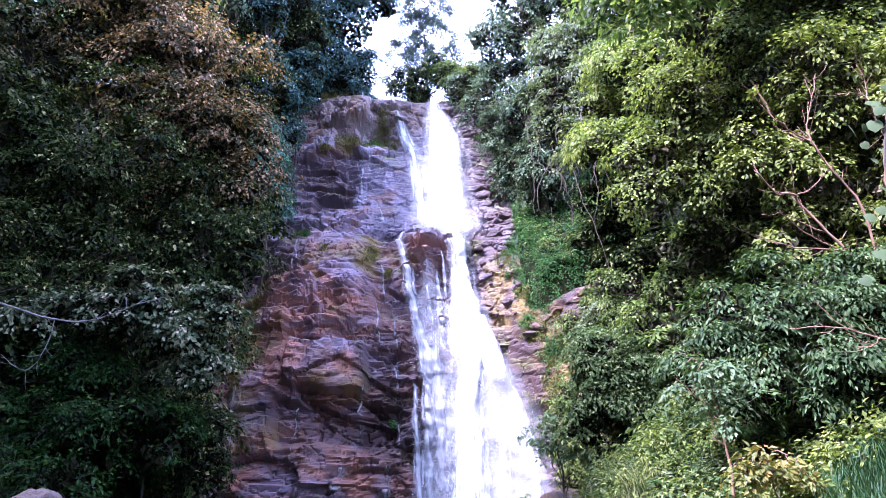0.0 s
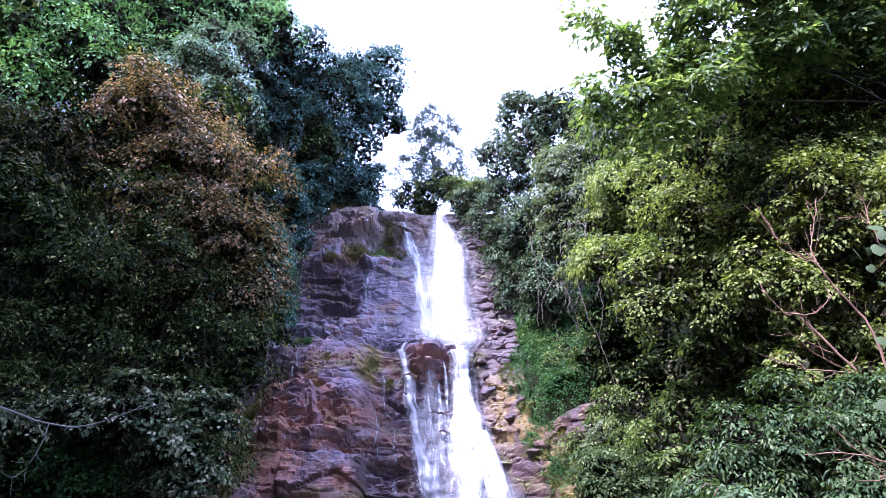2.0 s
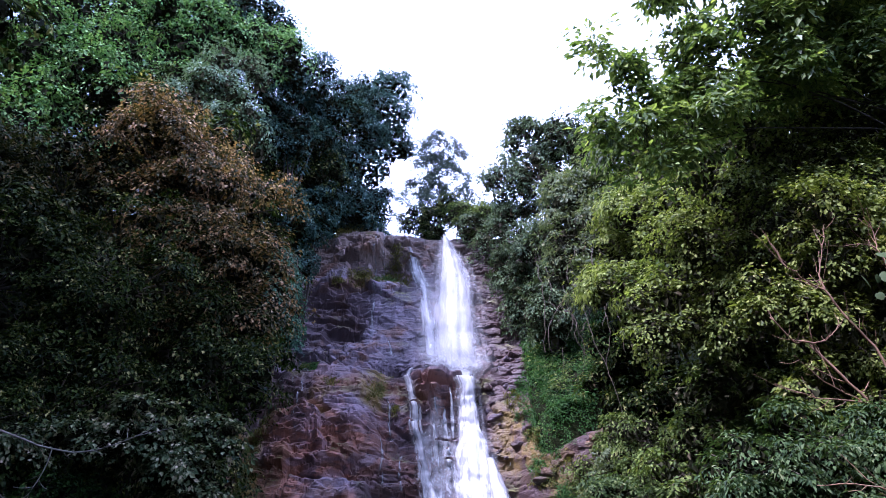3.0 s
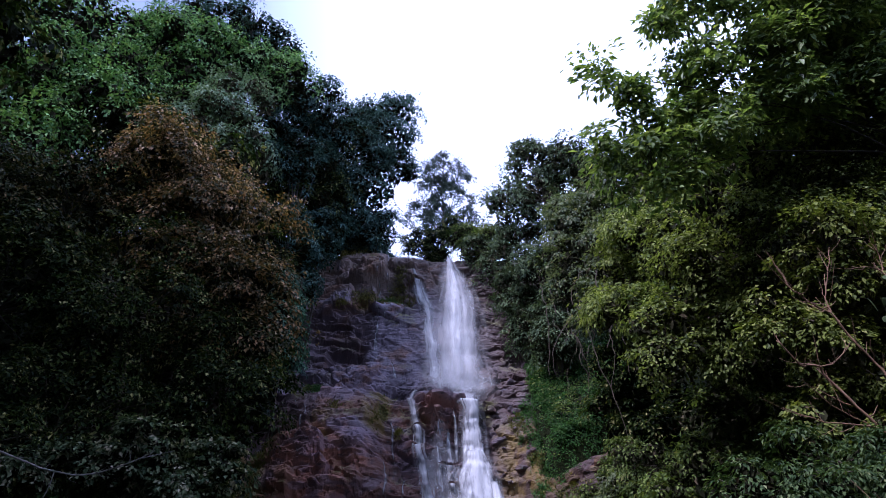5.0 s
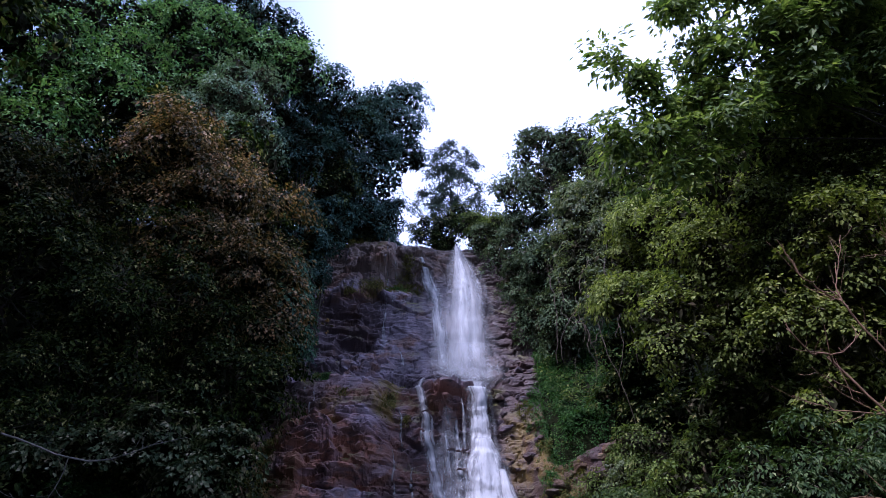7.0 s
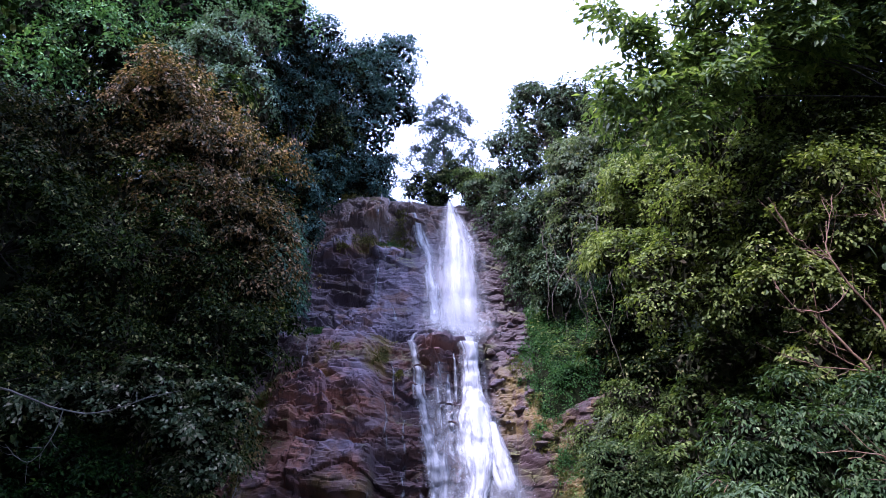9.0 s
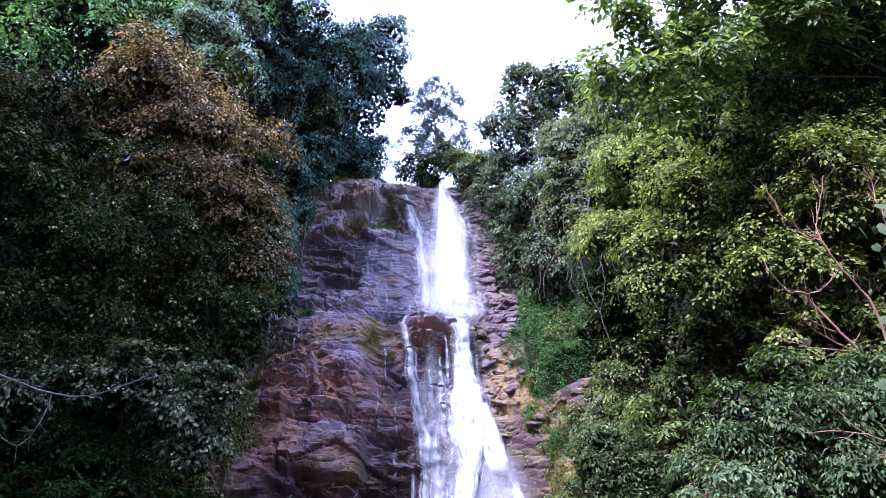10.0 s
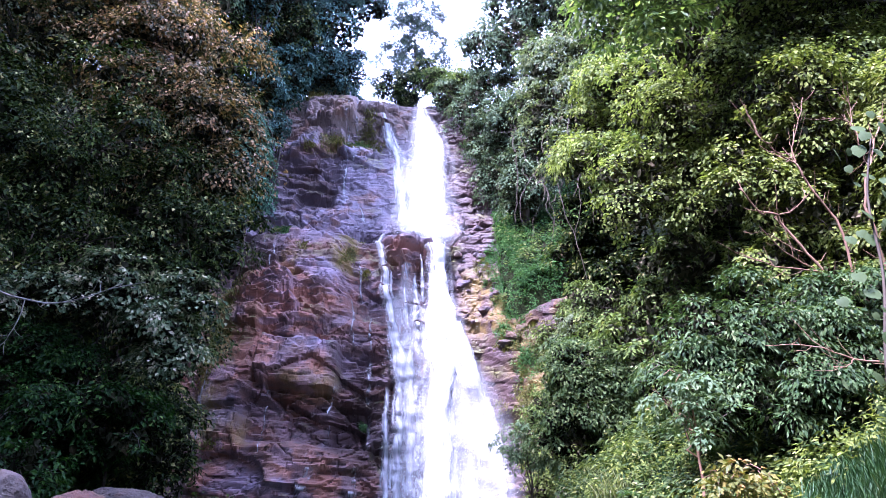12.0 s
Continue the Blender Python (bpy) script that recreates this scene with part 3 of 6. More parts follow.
LEAF_BOUGH = leaf_material("leaf_large_sunlit", (0.040, 0.070, 0.022), (0.142, 0.206, 0.060), (0.300, 0.368, 0.118), (0.46, 0.50, 0.14), 0.45, 0.45, 0.05, 0.5, 0.25)
SUNLIT = (LEAF_YELLOW, LEAF_LIME, LEAF_OLIVE, LEAF_MID, LEAF_DUSTY, LEAF_GREY)  # brighter trees: dry pale twigs inside, with less gap shade in the colour
LEAF_ROUND = leaf_material("leaf_round_soft", (0.036, 0.056, 0.020), (0.058, 0.084, 0.032), (0.085, 0.112, 0.045), (0.12, 0.15, 0.07), 0.6, 0.3, 0.06, 0.5, 0.12)
LEAF_HERB = leaf_material("leaf_herb_bright", (0.016, 0.052, 0.012), (0.040, 0.108, 0.024), (0.078, 0.165, 0.040), (0.16, 0.24, 0.08), 0.55, 0.35, 0.06, 0.5, 0.15)
LEAF_GOLD = leaf_material("leaf_yellowing", (0.060, 0.080, 0.018), (0.160, 0.155, 0.036), (0.300, 0.225, 0.056), (0.36, 0.17, 0.06), 0.5, 0.35)
GRASS = leaf_material("grass_blades", (0.016, 0.044, 0.014), (0.034, 0.078, 0.026), (0.075, 0.130, 0.045), (0.24, 0.26, 0.12), 0.5, 0.3, 0.06, 0.5, 0.2)
STRAW = leaf_material("grass_pale", (0.10, 0.12, 0.045), (0.20, 0.21, 0.09), (0.32, 0.30, 0.15), (0.42, 0.36, 0.20))
FERN = leaf_material("fern_fronds", (0.03, 0.07, 0.015), (0.06, 0.125, 0.025), (0.10, 0.18, 0.04), (0.15, 0.2, 0.05))
MOSS_GRASS = leaf_material("moss_and_dry_grass", (0.06, 0.065, 0.015), (0.13, 0.125, 0.03), (0.21, 0.18, 0.05), (0.28, 0.2, 0.08))
FOAM = foam_material("white_water", 8, 6.0, 0.49, 0.68, solid=0.26, relief=0.7, deep=0.40)
FOAM_SILK = foam_material("white_water_silky", 3.5, 0.9, 0.46, 0.76, 4.0, 0.82, solid=0.26, relief=0.5, deep=0.30)
FOAM_SILK_THIN = foam_material("white_water_silky_thin", 4, 0.8, 0.53, 0.88, 8.0, 0.6, solid=0.26, relief=0.5, deep=0.30)
FOAM_LOWER = foam_material("white_water_broken", 11, 7.0, 0.54, 0.80, 5.0, solid=0.10, relief=0.6, deep=0.30)
FOAM_VEIL = foam_material("white_water_veil", 20, 3, 0.47, 0.85, 2.0, 0.45, 0.2, 0.3)
FOAM_TRICKLE = foam_material("white_water_trickle", 3, 9, 0.50, 0.80, 9.0, 0.6, 0.22, 0.3)
FOAM_MIST = foam_material("spray", 3, 3, 0.50, 1.2, 6.0, 0.36, 0.50, 0.3, 0.5)
FOAM_STRAND = foam_material("white_water_strand", 5, 4.5, 0.52, 0.84, 7.0, 0.9, 0.30, 0.5, 0.4)
LEDGE = rock_material("rusty_ledge_rock", (0.10, 0.058, 0.032), (0.11, 0.085, 0.065), (0.035, 0.024, 0.018), 1.0, 0.4, (0.15, 0.11, 0.08))
RUBBLE = rock_material("broken_purple_rock", (0.094, 0.048, 0.035), (0.091, 0.069, 0.083), (0.025, 0.018, 0.024), 0.9, 0.7, (0.15, 0.11, 0.13))
POOL = pool_material("pool_water")


# ---- the ground: a gorge below a plateau ----
def ground_z(x, y):
    x, y = np.broadcast_arrays(np.asarray(x, float), np.asarray(y, float))
    foot_l = np.interp(y, [-40, -5, 4, 9, 15, 20, 33, 45], [-14, -12, -8.5, -6.0, -6.6, -7.5, -10.4, -9.6])
    foot_r = np.interp(y, [-40, -5, 4, 9, 20, 33, 45], [12, 9, 4, 2.3, 3.0, 4.6, 3.4])
    dl = np.maximum(0, foot_l - x)
    dr = np.maximum(0, x - foot_r)
    left = 30 * (1 - np.exp(-(0.6 * dl + 0.2 * dl ** 2) / 30))
    right = np.interp(y, [6, 9, 13], [0.75, 0.8, 1.0]) * 27 * (1 - np.exp(-(0.24 * dr + 0.085 * dr ** 2 + 0.006 * dr ** 3) / 27))
    right = right + 1.7 * smooth(2.2, 4.2, x) * smooth(10.0, 14.5, y) * smooth(21, 17, y)
    floor = -1.25 * smooth(7, 16, y) + 0.15 * fbm(x * 0.4, y * 0.4, seed=3)
    step = np.interp(y, [35.6, 37.9, 40.8, 43.2, 45.0, 46.9, 60, 200, 3000], [-2, 6, 12.6, 13.3, 20, 25.4, 27.5, 36, 60])
    z = np.maximum(floor + left + right, step + 0.25 * np.minimum(left + right, 12))
    edge = np.interp(y, [30.5, 32, 34, 38, 42], [6.2, 5.2, 4.2, 3.5, 3.6])
    shelf = np.clip(8.4 + 0.95 * (y - 32.0) + 0.40 * (x - 5.5), 6.5, 24)
    z = np.maximum(z, -2 + (shelf + 2) * smooth(0.1, 0.9, x - edge) * smooth(33.0, 34.2, y) * smooth(14.5, 10, x))
    far = smooth(60, 400, np.hypot(x, y))
    z = z + far * 14 * fbm(x * 0.006, y * 0.006, seed=8)
    return z + 0.5 * fbm(x * 0.35, y * 0.35, seed=4) * smooth(0.3, 3, dl + dr)


def axis(lo, hi, step, far, n=26):
    inner = np.arange(lo, hi + step / 2, step)
    grow = np.geomspace(step, far, n)
    return np.concatenate([lo - grow[::-1], inner, hi + grow])


def build_ground():
    gx, gy = axis(-34, 30, 0.5, 2500), axis(-14, 62, 0.5, 2500)
    X, Y = np.meshgrid(gx, gy, indexing="ij")
    v = np.stack([X, Y, ground_z(X, Y)], -1).reshape(-1, 3)
    ob = new("ground", mesh_of("ground", v, grid_faces(len(gx), len(gy)), SOIL, True))
    tagged(ob, "dark leaf-littered soil of a steep forested gorge", "ground", kind="structure")


build_ground()

# ---- the rock face ----
PROFILE = np.array([(-2.5, 32.9), (6.0, 35.3), (12.8, 38.0), (13.4, 40.4), (20.0, 42.4), (25.2, 44.2), (25.7, 48.5)])  # height, distance


ALONG = np.concatenate([[0], np.cumsum(np.hypot(np.diff(PROFILE[:, 0]), np.diff(PROFILE[:, 1])))])


def face_y(x, z):
    """Distance of the rock face at a height, before its blocks and cracks."""
    x, z = np.broadcast_arrays(np.asarray(x, float), np.asarray(z, float))
    zs = z - 0.9 * smooth(-3.0, -7.5, x) * smooth(10, 13, z) * smooth(22, 16, z)
    y = np.interp(zs, PROFILE[:, 0], PROFILE[:, 1])
    slope = np.interp(z, [-2.5, 6.0, 11.0, 16.0, 20.0, 25.2, 25.7], [32.9, 35.3, 37.2, 41.1, 42.4, 44.2, 48.5])
    y = y + (slope - y) * smooth(1.3, 2.4, x)  # a rubble slope beside the falls
    y = y - 1.25 * np.clip(x - 3.2, 0, 2.7) * (1 - 0.8 * smooth(8, 13, z)) - 0.4 * np.maximum(0, -11.0 - x)
    y = y + 5.0 * smooth(8.2, 9.0, z - 0.5 * (x - 5.0)) * smooth(17.5, 14.5, z) * smooth(4.2, 5.2, x) + 4.0 * smooth(7.0, 8.0, x)
    y = y - 1.5 * bell(x, -6.6, 3.4) * smooth(13.8, 11.5, z) * smooth(-4, -1, z)
    y = y - 0.9 * bell(x, -1.4, 1.2) * bell(z, 13.2, 1.5)
    y = y + 0.7 * bell(x, 0.9, 2.2) * smooth(13, 10, z)
    y = y - 0.8 * bell(x, -6.6, 2.2) * bell(z, 23.2, 2.6) + 1.8 * bell(x, -8.0, 2.6) * bell(z, 18.0, 1.5) - 0.5 * bell(x, -7.4, 2.0) * bell(z, 15.2, 0.9)
    return y


def plate(x, v, x0, x1, v0, v1, soft=0.22, slant=0.0):
    """1 inside a slab of the face, falling off over its edges."""
    v = v - slant * (x - 0.5 * (x0 + x1))
    x = x + 0.25 * fbm(x * 0.9, v * 0.9, seed=61, octaves=3)
    v = v + 0.25 * fbm(x * 0.9, v * 0.9, seed=62, octaves=3)
    return smooth(x0 - soft, x0 + soft, x) * smooth(x1 + soft, x1 - soft, x) * smooth(v0 - soft, v0 + soft, v) * smooth(v1 + soft, v1 - soft, v)


def bedded(x, v, thick, long, seed):
    """Thin courses of uneven beds: a number for each block, the height inside it and the distance to its edge in metres."""
    w = v / thick + 0.5 * fbm(x * 0.10 / thick, v * 0.3 / thick, seed=seed + 3, octaves=3)
    i = np.floor(w)
    zero = np.zeros(x.shape)
    span = long * (0.4 + 1.4 * hash01(i, zero, zero, seed))
    u = (x + 0.2 * fbm(x * 0.8, v * 1.6, seed=seed + 5, octaves=3)) / span + 7.0 * hash01(i, zero + 1, zero, seed) + 0.30 * (w - i)
    j = np.floor(u)
    edge = np.minimum(np.minimum(w - i, 1 - (w - i)) * thick, np.minimum(u - j, 1 - (u - j)) * span)
    return hash01(i, j, zero + 2, seed), w - i, edge


def large_forms(x, z):
    """Blocks of the rim, a recess under them, a sloping slab, lens-shaped ledges, a buttress, its gully and a broken block."""
    out = 0.85 * plate(x, z, -8.3, -4.9, 22.7, 25.3, 0.15) + 0.5 * plate(x, z, -4.6, -2.9, 23.4, 25.2, 0.15) - 0.7 * plate(x, z, -7.2, -2.2, 20.4, 22.5)
    out = out + 0.55 * plate(x, z, -8.9, -6.6, 20.2, 21.4, 0.2, 0.4) - 0.3 * plate(x, z, -6.35, -6.15, 22.7, 25.3, 0.12) - 0.3 * plate(x, z, -7.4, -7.25, 22.7, 25.3, 0.12, 3)
    for z0, x1, high in ((20.1, -7.0, 0.45), (19.5, -6.2, 0.55), (18.95, -6.6, 0.40), (18.35, -5.6, 0.65), (17.75, -6.4, 0.5)):
        out = out + high * plate(x, z, -12.5, x1, z0 - 0.20, z0 + 0.24, 0.09, -0.14) * (0.5 + 0.6 * bell(x, x1 - 1.6, 1.5))
    out = out - 1.0 * plate(x, z, -8.3, -5.9, 16.4, 17.4, 0.22, -0.05) + 0.35 * plate(x, z, -9.5, -4.6, 15.2, 16.1, 0.2, 0.06)
    out = out + 0.6 * plate(x, z, -9.4, -4.4, 9.3, 13.1, 0.6) + 0.5 * plate(x, z, -9.6, -3.6, 7.2, 10.2, 0.35, -0.05)
    out = out - 0.35 * plate(x, z, -4.0, -2.3, 8.4, 12.8, 0.5) + 0.35 * plate(x, z, -2.3, -0.3, 12.7, 13.9, 0.2) + 0.45 * plate(x, z, -2.2, -0.7, 10.6, 12.3, 0.25)
    out = out + 0.95 * plate(x, z, -7.7, -3.9, 4.4, 6.7, 0.12, -0.06) + 0.5 * plate(x, z, -10.4, -7.9, 3.4, 8.2, 0.18, 0.1) - 1.0 * plate(x, z, -8.2, -2.4, 1.9, 3.9, 0.25)
    out = out + 0.6 * plate(x, z, -9.0, -5.2, 6.9, 8.0, 0.15, -0.16) + 0.5 * plate(x, z, -6.6, -4.6, 7.6, 8.5, 0.2, -0.3)
    return out - 0.55 * plate(x, z, -4.0, -1.9, 1.2, 6.4, 0.4) + 0.4 * plate(x, z, -6.6, -3.0, -1.5, 1.6, 0.3, -0.1)


def face_relief(x, v):
    """Beds, slabs, blocks and cracks of the rock, outwards in metres."""
    z = np.interp(v, ALONG, PROFILE[:, 0])
    wx = x + 0.45 * fbm(x * 0.35, v * 0.35, seed=21) + 0.07 * fbm(x * 1.4, v * 1.4, seed=25, octaves=2)
    wv = v + 0.30 * fbm(x * 0.12, v * 0.25, seed=22) + 0.03 * fbm(x * 0.9, v * 1.2, seed=26, octaves=2) + 0.07 * x
    out = 0.55 * fbm(x * 0.22, v * 0.22, seed=23, octaves=3) + large_forms(x, z)
    calm = np.maximum(0.8 * plate(x, z, -4.8, -0.5, 14.6, 20.0, 0.8), 0.7 * plate(x, z, -10.6, -7.9, 2.8, 8.2, 0.5))
    calm = np.maximum(calm, 0.6 * plate(x, z, -7.6, -4.2, 4.6, 6.5, 0.3))
    calm = np.maximum(calm, 0.5 * smooth(1.2, 2.0, x) * smooth(2.0, 6.0, z))
    rubble = smooth(1.6, 2.6, x) * smooth(16.5, 15.0, z)
    rough = (0.55 + 0.7 * smooth(-0.2, 0.25, fbm(x * 0.25, v * 0.25, seed=24))) * (1 - 0.86 * calm)
    zero = np.zeros(x.shape)
    for sx, sv, high, crack, tilt, seed in ((3.4, 1.8, 0.80, 0.26, 0.45, 31), (1.7, 0.72, 0.42, 0.22, 0.34, 32), (0.80, 0.36, 0.20, 0.14, 0.18, 33)):
        num, ox, ov, edge = cells(wx / sx, wv / sv, seed, 1.0)
        lean = hash01(np.floor(num * 4096), zero, zero, seed) - 0.5
        nod = hash01(np.floor(num * 4096), zero + 1, zero, seed)
        amount = (0.6 + 0.4 * rough) * (1 - 0.6 * calm) * (1 - 0.5 * rubble) if seed == 31 else rough * (1 + 0.3 * rubble)
        out = out + amount * (high * (num - 0.5) + tilt * (2.4 * lean * ox + (1.8 * nod - 0.7) * ov) - crack * (1 - smooth(0.0, 0.06, edge)) * (hash01(np.floor(num * 4096), zero + 2, zero, seed) > 0.25))
    num, fv, edge = bedded(wx, wv, 0.36, 2.6, 34)  # thin beds, in places
    banded = smooth(0.0, 0.16, fbm(x * 0.3 + 4, v * 0.3, seed=42)) * (1 - 0.88 * calm)
    out = out + banded * (0.26 * (num - 0.5) + 0.10 * (fv - 0.5) - 0.12 * (1 - smooth(0.0, 0.05, edge)) * (num > 0.35))
    num, fv, edge = bedded(wx + 3, wv, 1.1, 4.0, 35)
    out = out + (1 - 0.9 * calm) * (0.26 * (num - 0.5) + 0.12 * (fv - 0.5) - 0.16 * (1 - smooth(0.0, 0.06, edge)) * (num > 0.3))
    return out + 0.06 * fbm(x * 2.2, v * 3.0, seed=43) + 0.035 * fbm(x * 6.0, v * 8.0, seed=44, octaves=2)


def rock_y(x, z):
    """Distance of the finished rock surface at a place of the face."""
    x, z = np.broadcast_arrays(np.asarray(x, float), np.asarray(z, float))
    return face_y(x, z) - 0.95 * face_relief(x, np.interp(z, PROFILE[:, 0], ALONG))


def build_cliff():
    along = ALONG
    v = np.arange(0, along[-1], 0.075)
    z0 = np.interp(v, along, PROFILE[:, 0])
    x0 = np.arange(-12.4, 7.6, 0.08)
    X, V = np.meshgrid(x0, v, indexing="ij")
    Zb = np.broadcast_to(z0, X.shape)
    Y = face_y(X, Zb)
    slope = np.gradient(np.interp(v, along, PROFILE[:, 1]), v)
    slope = np.convolve(np.pad(slope, 9, mode="edge"), np.ones(19) / 19, mode="valid")
    rise = np.sqrt(np.maximum(0, 1 - slope ** 2))
    D = face_relief(X, V) * (1 - 0.6 * smooth(23.8, 25.0, Zb))
    for k in (0, 1):  # weathered edges
        D = (np.roll(D, 1, k) + 10 * D + np.roll(D, -1, k)) / 12
    P = np.stack([X, Y - D * rise, Zb + D * slope * 0.8], -1).reshape(-1, 3)
    # wet film and dark rubble, plus painted shade of overhangs and recesses
    film_shade = 0.5 * plate(X, Zb, -8.4, -1.6, 1.2, 4.0, 0.5) + 0.5 * plate(X, Zb, -4.1, -0.5, 0.5, 7.4, 0.6) + 0.7 * plate(X, Zb, -10.5, -7.6, 10.4, 13.2, 0.6)
    film_shade = film_shade + 0.65 * plate(X, Zb, -12.0, -5.6, 16.0, 20.4, 0.5) + 0.15 * plate(X, Zb, -2.6, 0.6, 7.5, 12.4, 0.5) + 1.4 * plate(X, Zb, 1.2, 7.6, -1.0, 24.5, 0.4) + 0.35 * plate(X, Zb, -8.8, -4.4, 11.0, 13.4, 0.4)
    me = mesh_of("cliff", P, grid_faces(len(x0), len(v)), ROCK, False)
    me.attributes.new("film_shade", "FLOAT", "POINT").data.foreach_set("value", np.clip(film_shade, 0, 1).astype(np.float32).ravel())
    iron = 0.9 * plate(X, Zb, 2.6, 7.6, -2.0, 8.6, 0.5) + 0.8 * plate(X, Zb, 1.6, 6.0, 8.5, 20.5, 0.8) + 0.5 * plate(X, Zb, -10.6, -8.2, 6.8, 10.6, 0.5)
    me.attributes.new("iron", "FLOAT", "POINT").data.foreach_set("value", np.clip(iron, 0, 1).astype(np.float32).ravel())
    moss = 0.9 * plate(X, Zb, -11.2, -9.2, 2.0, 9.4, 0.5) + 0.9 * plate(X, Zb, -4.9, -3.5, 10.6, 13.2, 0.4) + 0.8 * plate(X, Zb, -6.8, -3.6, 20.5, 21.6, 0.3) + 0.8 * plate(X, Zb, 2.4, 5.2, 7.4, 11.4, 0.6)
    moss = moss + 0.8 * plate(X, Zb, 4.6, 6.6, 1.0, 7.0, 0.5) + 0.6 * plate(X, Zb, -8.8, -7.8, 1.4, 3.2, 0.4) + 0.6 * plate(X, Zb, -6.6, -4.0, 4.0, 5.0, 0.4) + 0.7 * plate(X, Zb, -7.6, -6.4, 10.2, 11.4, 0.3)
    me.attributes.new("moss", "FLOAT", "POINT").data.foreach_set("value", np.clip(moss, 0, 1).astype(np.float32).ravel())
    ob = new("cliff", me)
    tagged(ob, "wet reddish-purple bedded rock face with ledges and cracks", "cliff", kind="structure")


build_cliff()


# ---- falling water ----
def sheet(path, lift, seed, mat, across=28, ripple=0.10, step=0.12, fall=None, cling=0.12, wander=0.10):
    """A sheet of water down the face: path rows are (x, z, half width); lift: how far it stands off the rock."""
    path = np.asarray(path, float)
    z = np.arange(path[0, 1], path[-1, 1], -step)
    order = np.argsort(path[:, 1])
    x = np.interp(z, path[order, 1], path[order, 0])
    w = np.interp(z, path[order, 1], path[order, 2])
    u = np.linspace(-1, 1, across)
    X = x[:, None] + u[None] * w[:, None]
    Zg = np.broadcast_to(z[:, None], X.shape)
    X = X + 0.12 * wander * 8 * fbm(Zg * 1.3, np.zeros(Zg.shape), seed=seed + 9) + 0.10 * w[:, None] * fbm(u[None] * 2 + seed, Zg * 0.5, seed=seed)
    crest = np.sqrt(np.maximum(0, 1 - u[None] ** 2))
    Yr = (1 - cling) * face_y(X, Zg) + cling * rock_y(X, Zg)
    if fall is not None:
        y0 = face_y(path[0, 0], path[0, 1])
        run = np.clip((path[0, 1] - Zg) / (path[0, 1] - path[-1, 1]), 0, 1)
        Yr = np.minimum(Yr, y0 - fall * np.sqrt(run) + 0 * Yr)
    Y = Yr - lift * (0.45 + 0.55 * crest) - ripple * 1.8 * fbm(X * 2.6 + seed, Zg * 0.35, seed=seed + 1)
    V = np.stack([X, Y, Zg], -1).reshape(-1, 3)
    long = np.cumsum(np.concatenate([[0], np.full(len(z) - 1, step)]))
    uv = np.stack([np.broadcast_to((u[None] + 1) / 2, X.shape), np.broadcast_to(long[:, None] / 10.0, X.shape)], -1).reshape(-1, 2)
    ragged = 0.35 * fbm(X * 2.2, Zg * 0.6, seed=seed + 4)
    fade = smooth(0.0, 0.30, path[0, 1] - Zg + 0.15) * smooth(0.0, 0.9, Zg - path[-1, 1] + ragged)
    return mesh_of("water", V, grid_faces(len(z), across), mat, True, uv, fade.ravel())


waterfall = thing("waterfall", (0.4, 40.0, 13.0), "tall white two-tiered waterfall pouring down a rock face", "waterfall")


def water_part(name, me, label=""):
    ob = part(name, me, waterfall, label)
    ob.matrix_parent_inverse = Matrix.Translation((-0.4, -40.0, -13.0))


UPPER = [(-0.58, 25.6, 0.20), (-0.58, 25.1, 0.28), (-0.4, 24.0, 0.66), (-0.1, 22.8, 1.08), (0.05, 21.5, 1.42), (0.1, 19.0, 1.62), (0.2, 15.5, 1.8), (0.3, 13.9, 1.85)]
water_part("upper_curtain", sheet([(x, z, w * 0.92) for x, z, w in UPPER], 0.55, 1, FOAM_SILK, fall=2.2))
water_part("upper_curtain", sheet([(x, z, w * 0.72) for x, z, w in UPPER], 0.85, 2, FOAM_SILK_THIN, fall=2.4))
water_part("upper_veil", sheet([(x, z, w * 1.3) for x, z, w in UPPER], 0.42, 3, FOAM_VEIL, fall=2.0))
SIDE = [(-3.75, 25.6, 0.10), (-3.3, 24.9, 0.16), (-3.1, 24.2, 0.24), (-2.85, 23.2, 0.4), (-2.4, 21.8, 0.45), (-1.85, 20.2, 0.5), (-1.5, 17.5, 0.6), (-1.3, 14.6, 0.7)]
water_part("side_stream", sheet(SIDE, 0.45, 4, FOAM_STRAND, 18, cling=0.4))
water_part("side_stream", sheet([(x, z, w * 1.3) for x, z, w in SIDE], 0.55, 5, FOAM_VEIL, 18))
LOWER = [(0.5, 14.5, 1.5), (0.5, 13.8, 1.2), (0.6, 13.2, 0.8), (0.8, 12.4, 0.62), (0.85, 9.8, 0.85), (0.7, 8.6, 1.45), (0.75, 6.5, 1.65), (0.55, 5.0, 1.5), (0.5, 3.0, 1.6), (0.5, 0.0, 1.75), (0.5, -1.3, 1.9)]
CORE = [(0.6, 13.9, 1.0), (0.65, 13.2, 0.7), (0.86, 12.3, 0.50), (0.95, 9.9, 0.68), (1.1, 8.5, 1.15), (1.25, 6.6, 1.2), (1.3, 5.2, 0.75), (1.1, 3.7, 0.7), (1.1, 1.8, 1.0), (1.1, -1.3, 1.2)]
water_part("lower_cascade", sheet(LOWER, 0.70, 6, FOAM_LOWER, 44, 0.05))
water_part("lower_cascade", sheet(CORE, 1.15, 7, FOAM, 36, 0.05))
water_part("lower_cascade", sheet([(x + 0.05, z, w * 0.8) for x, z, w in CORE[3:]], 1.4, 16, FOAM, 36, 0.05))
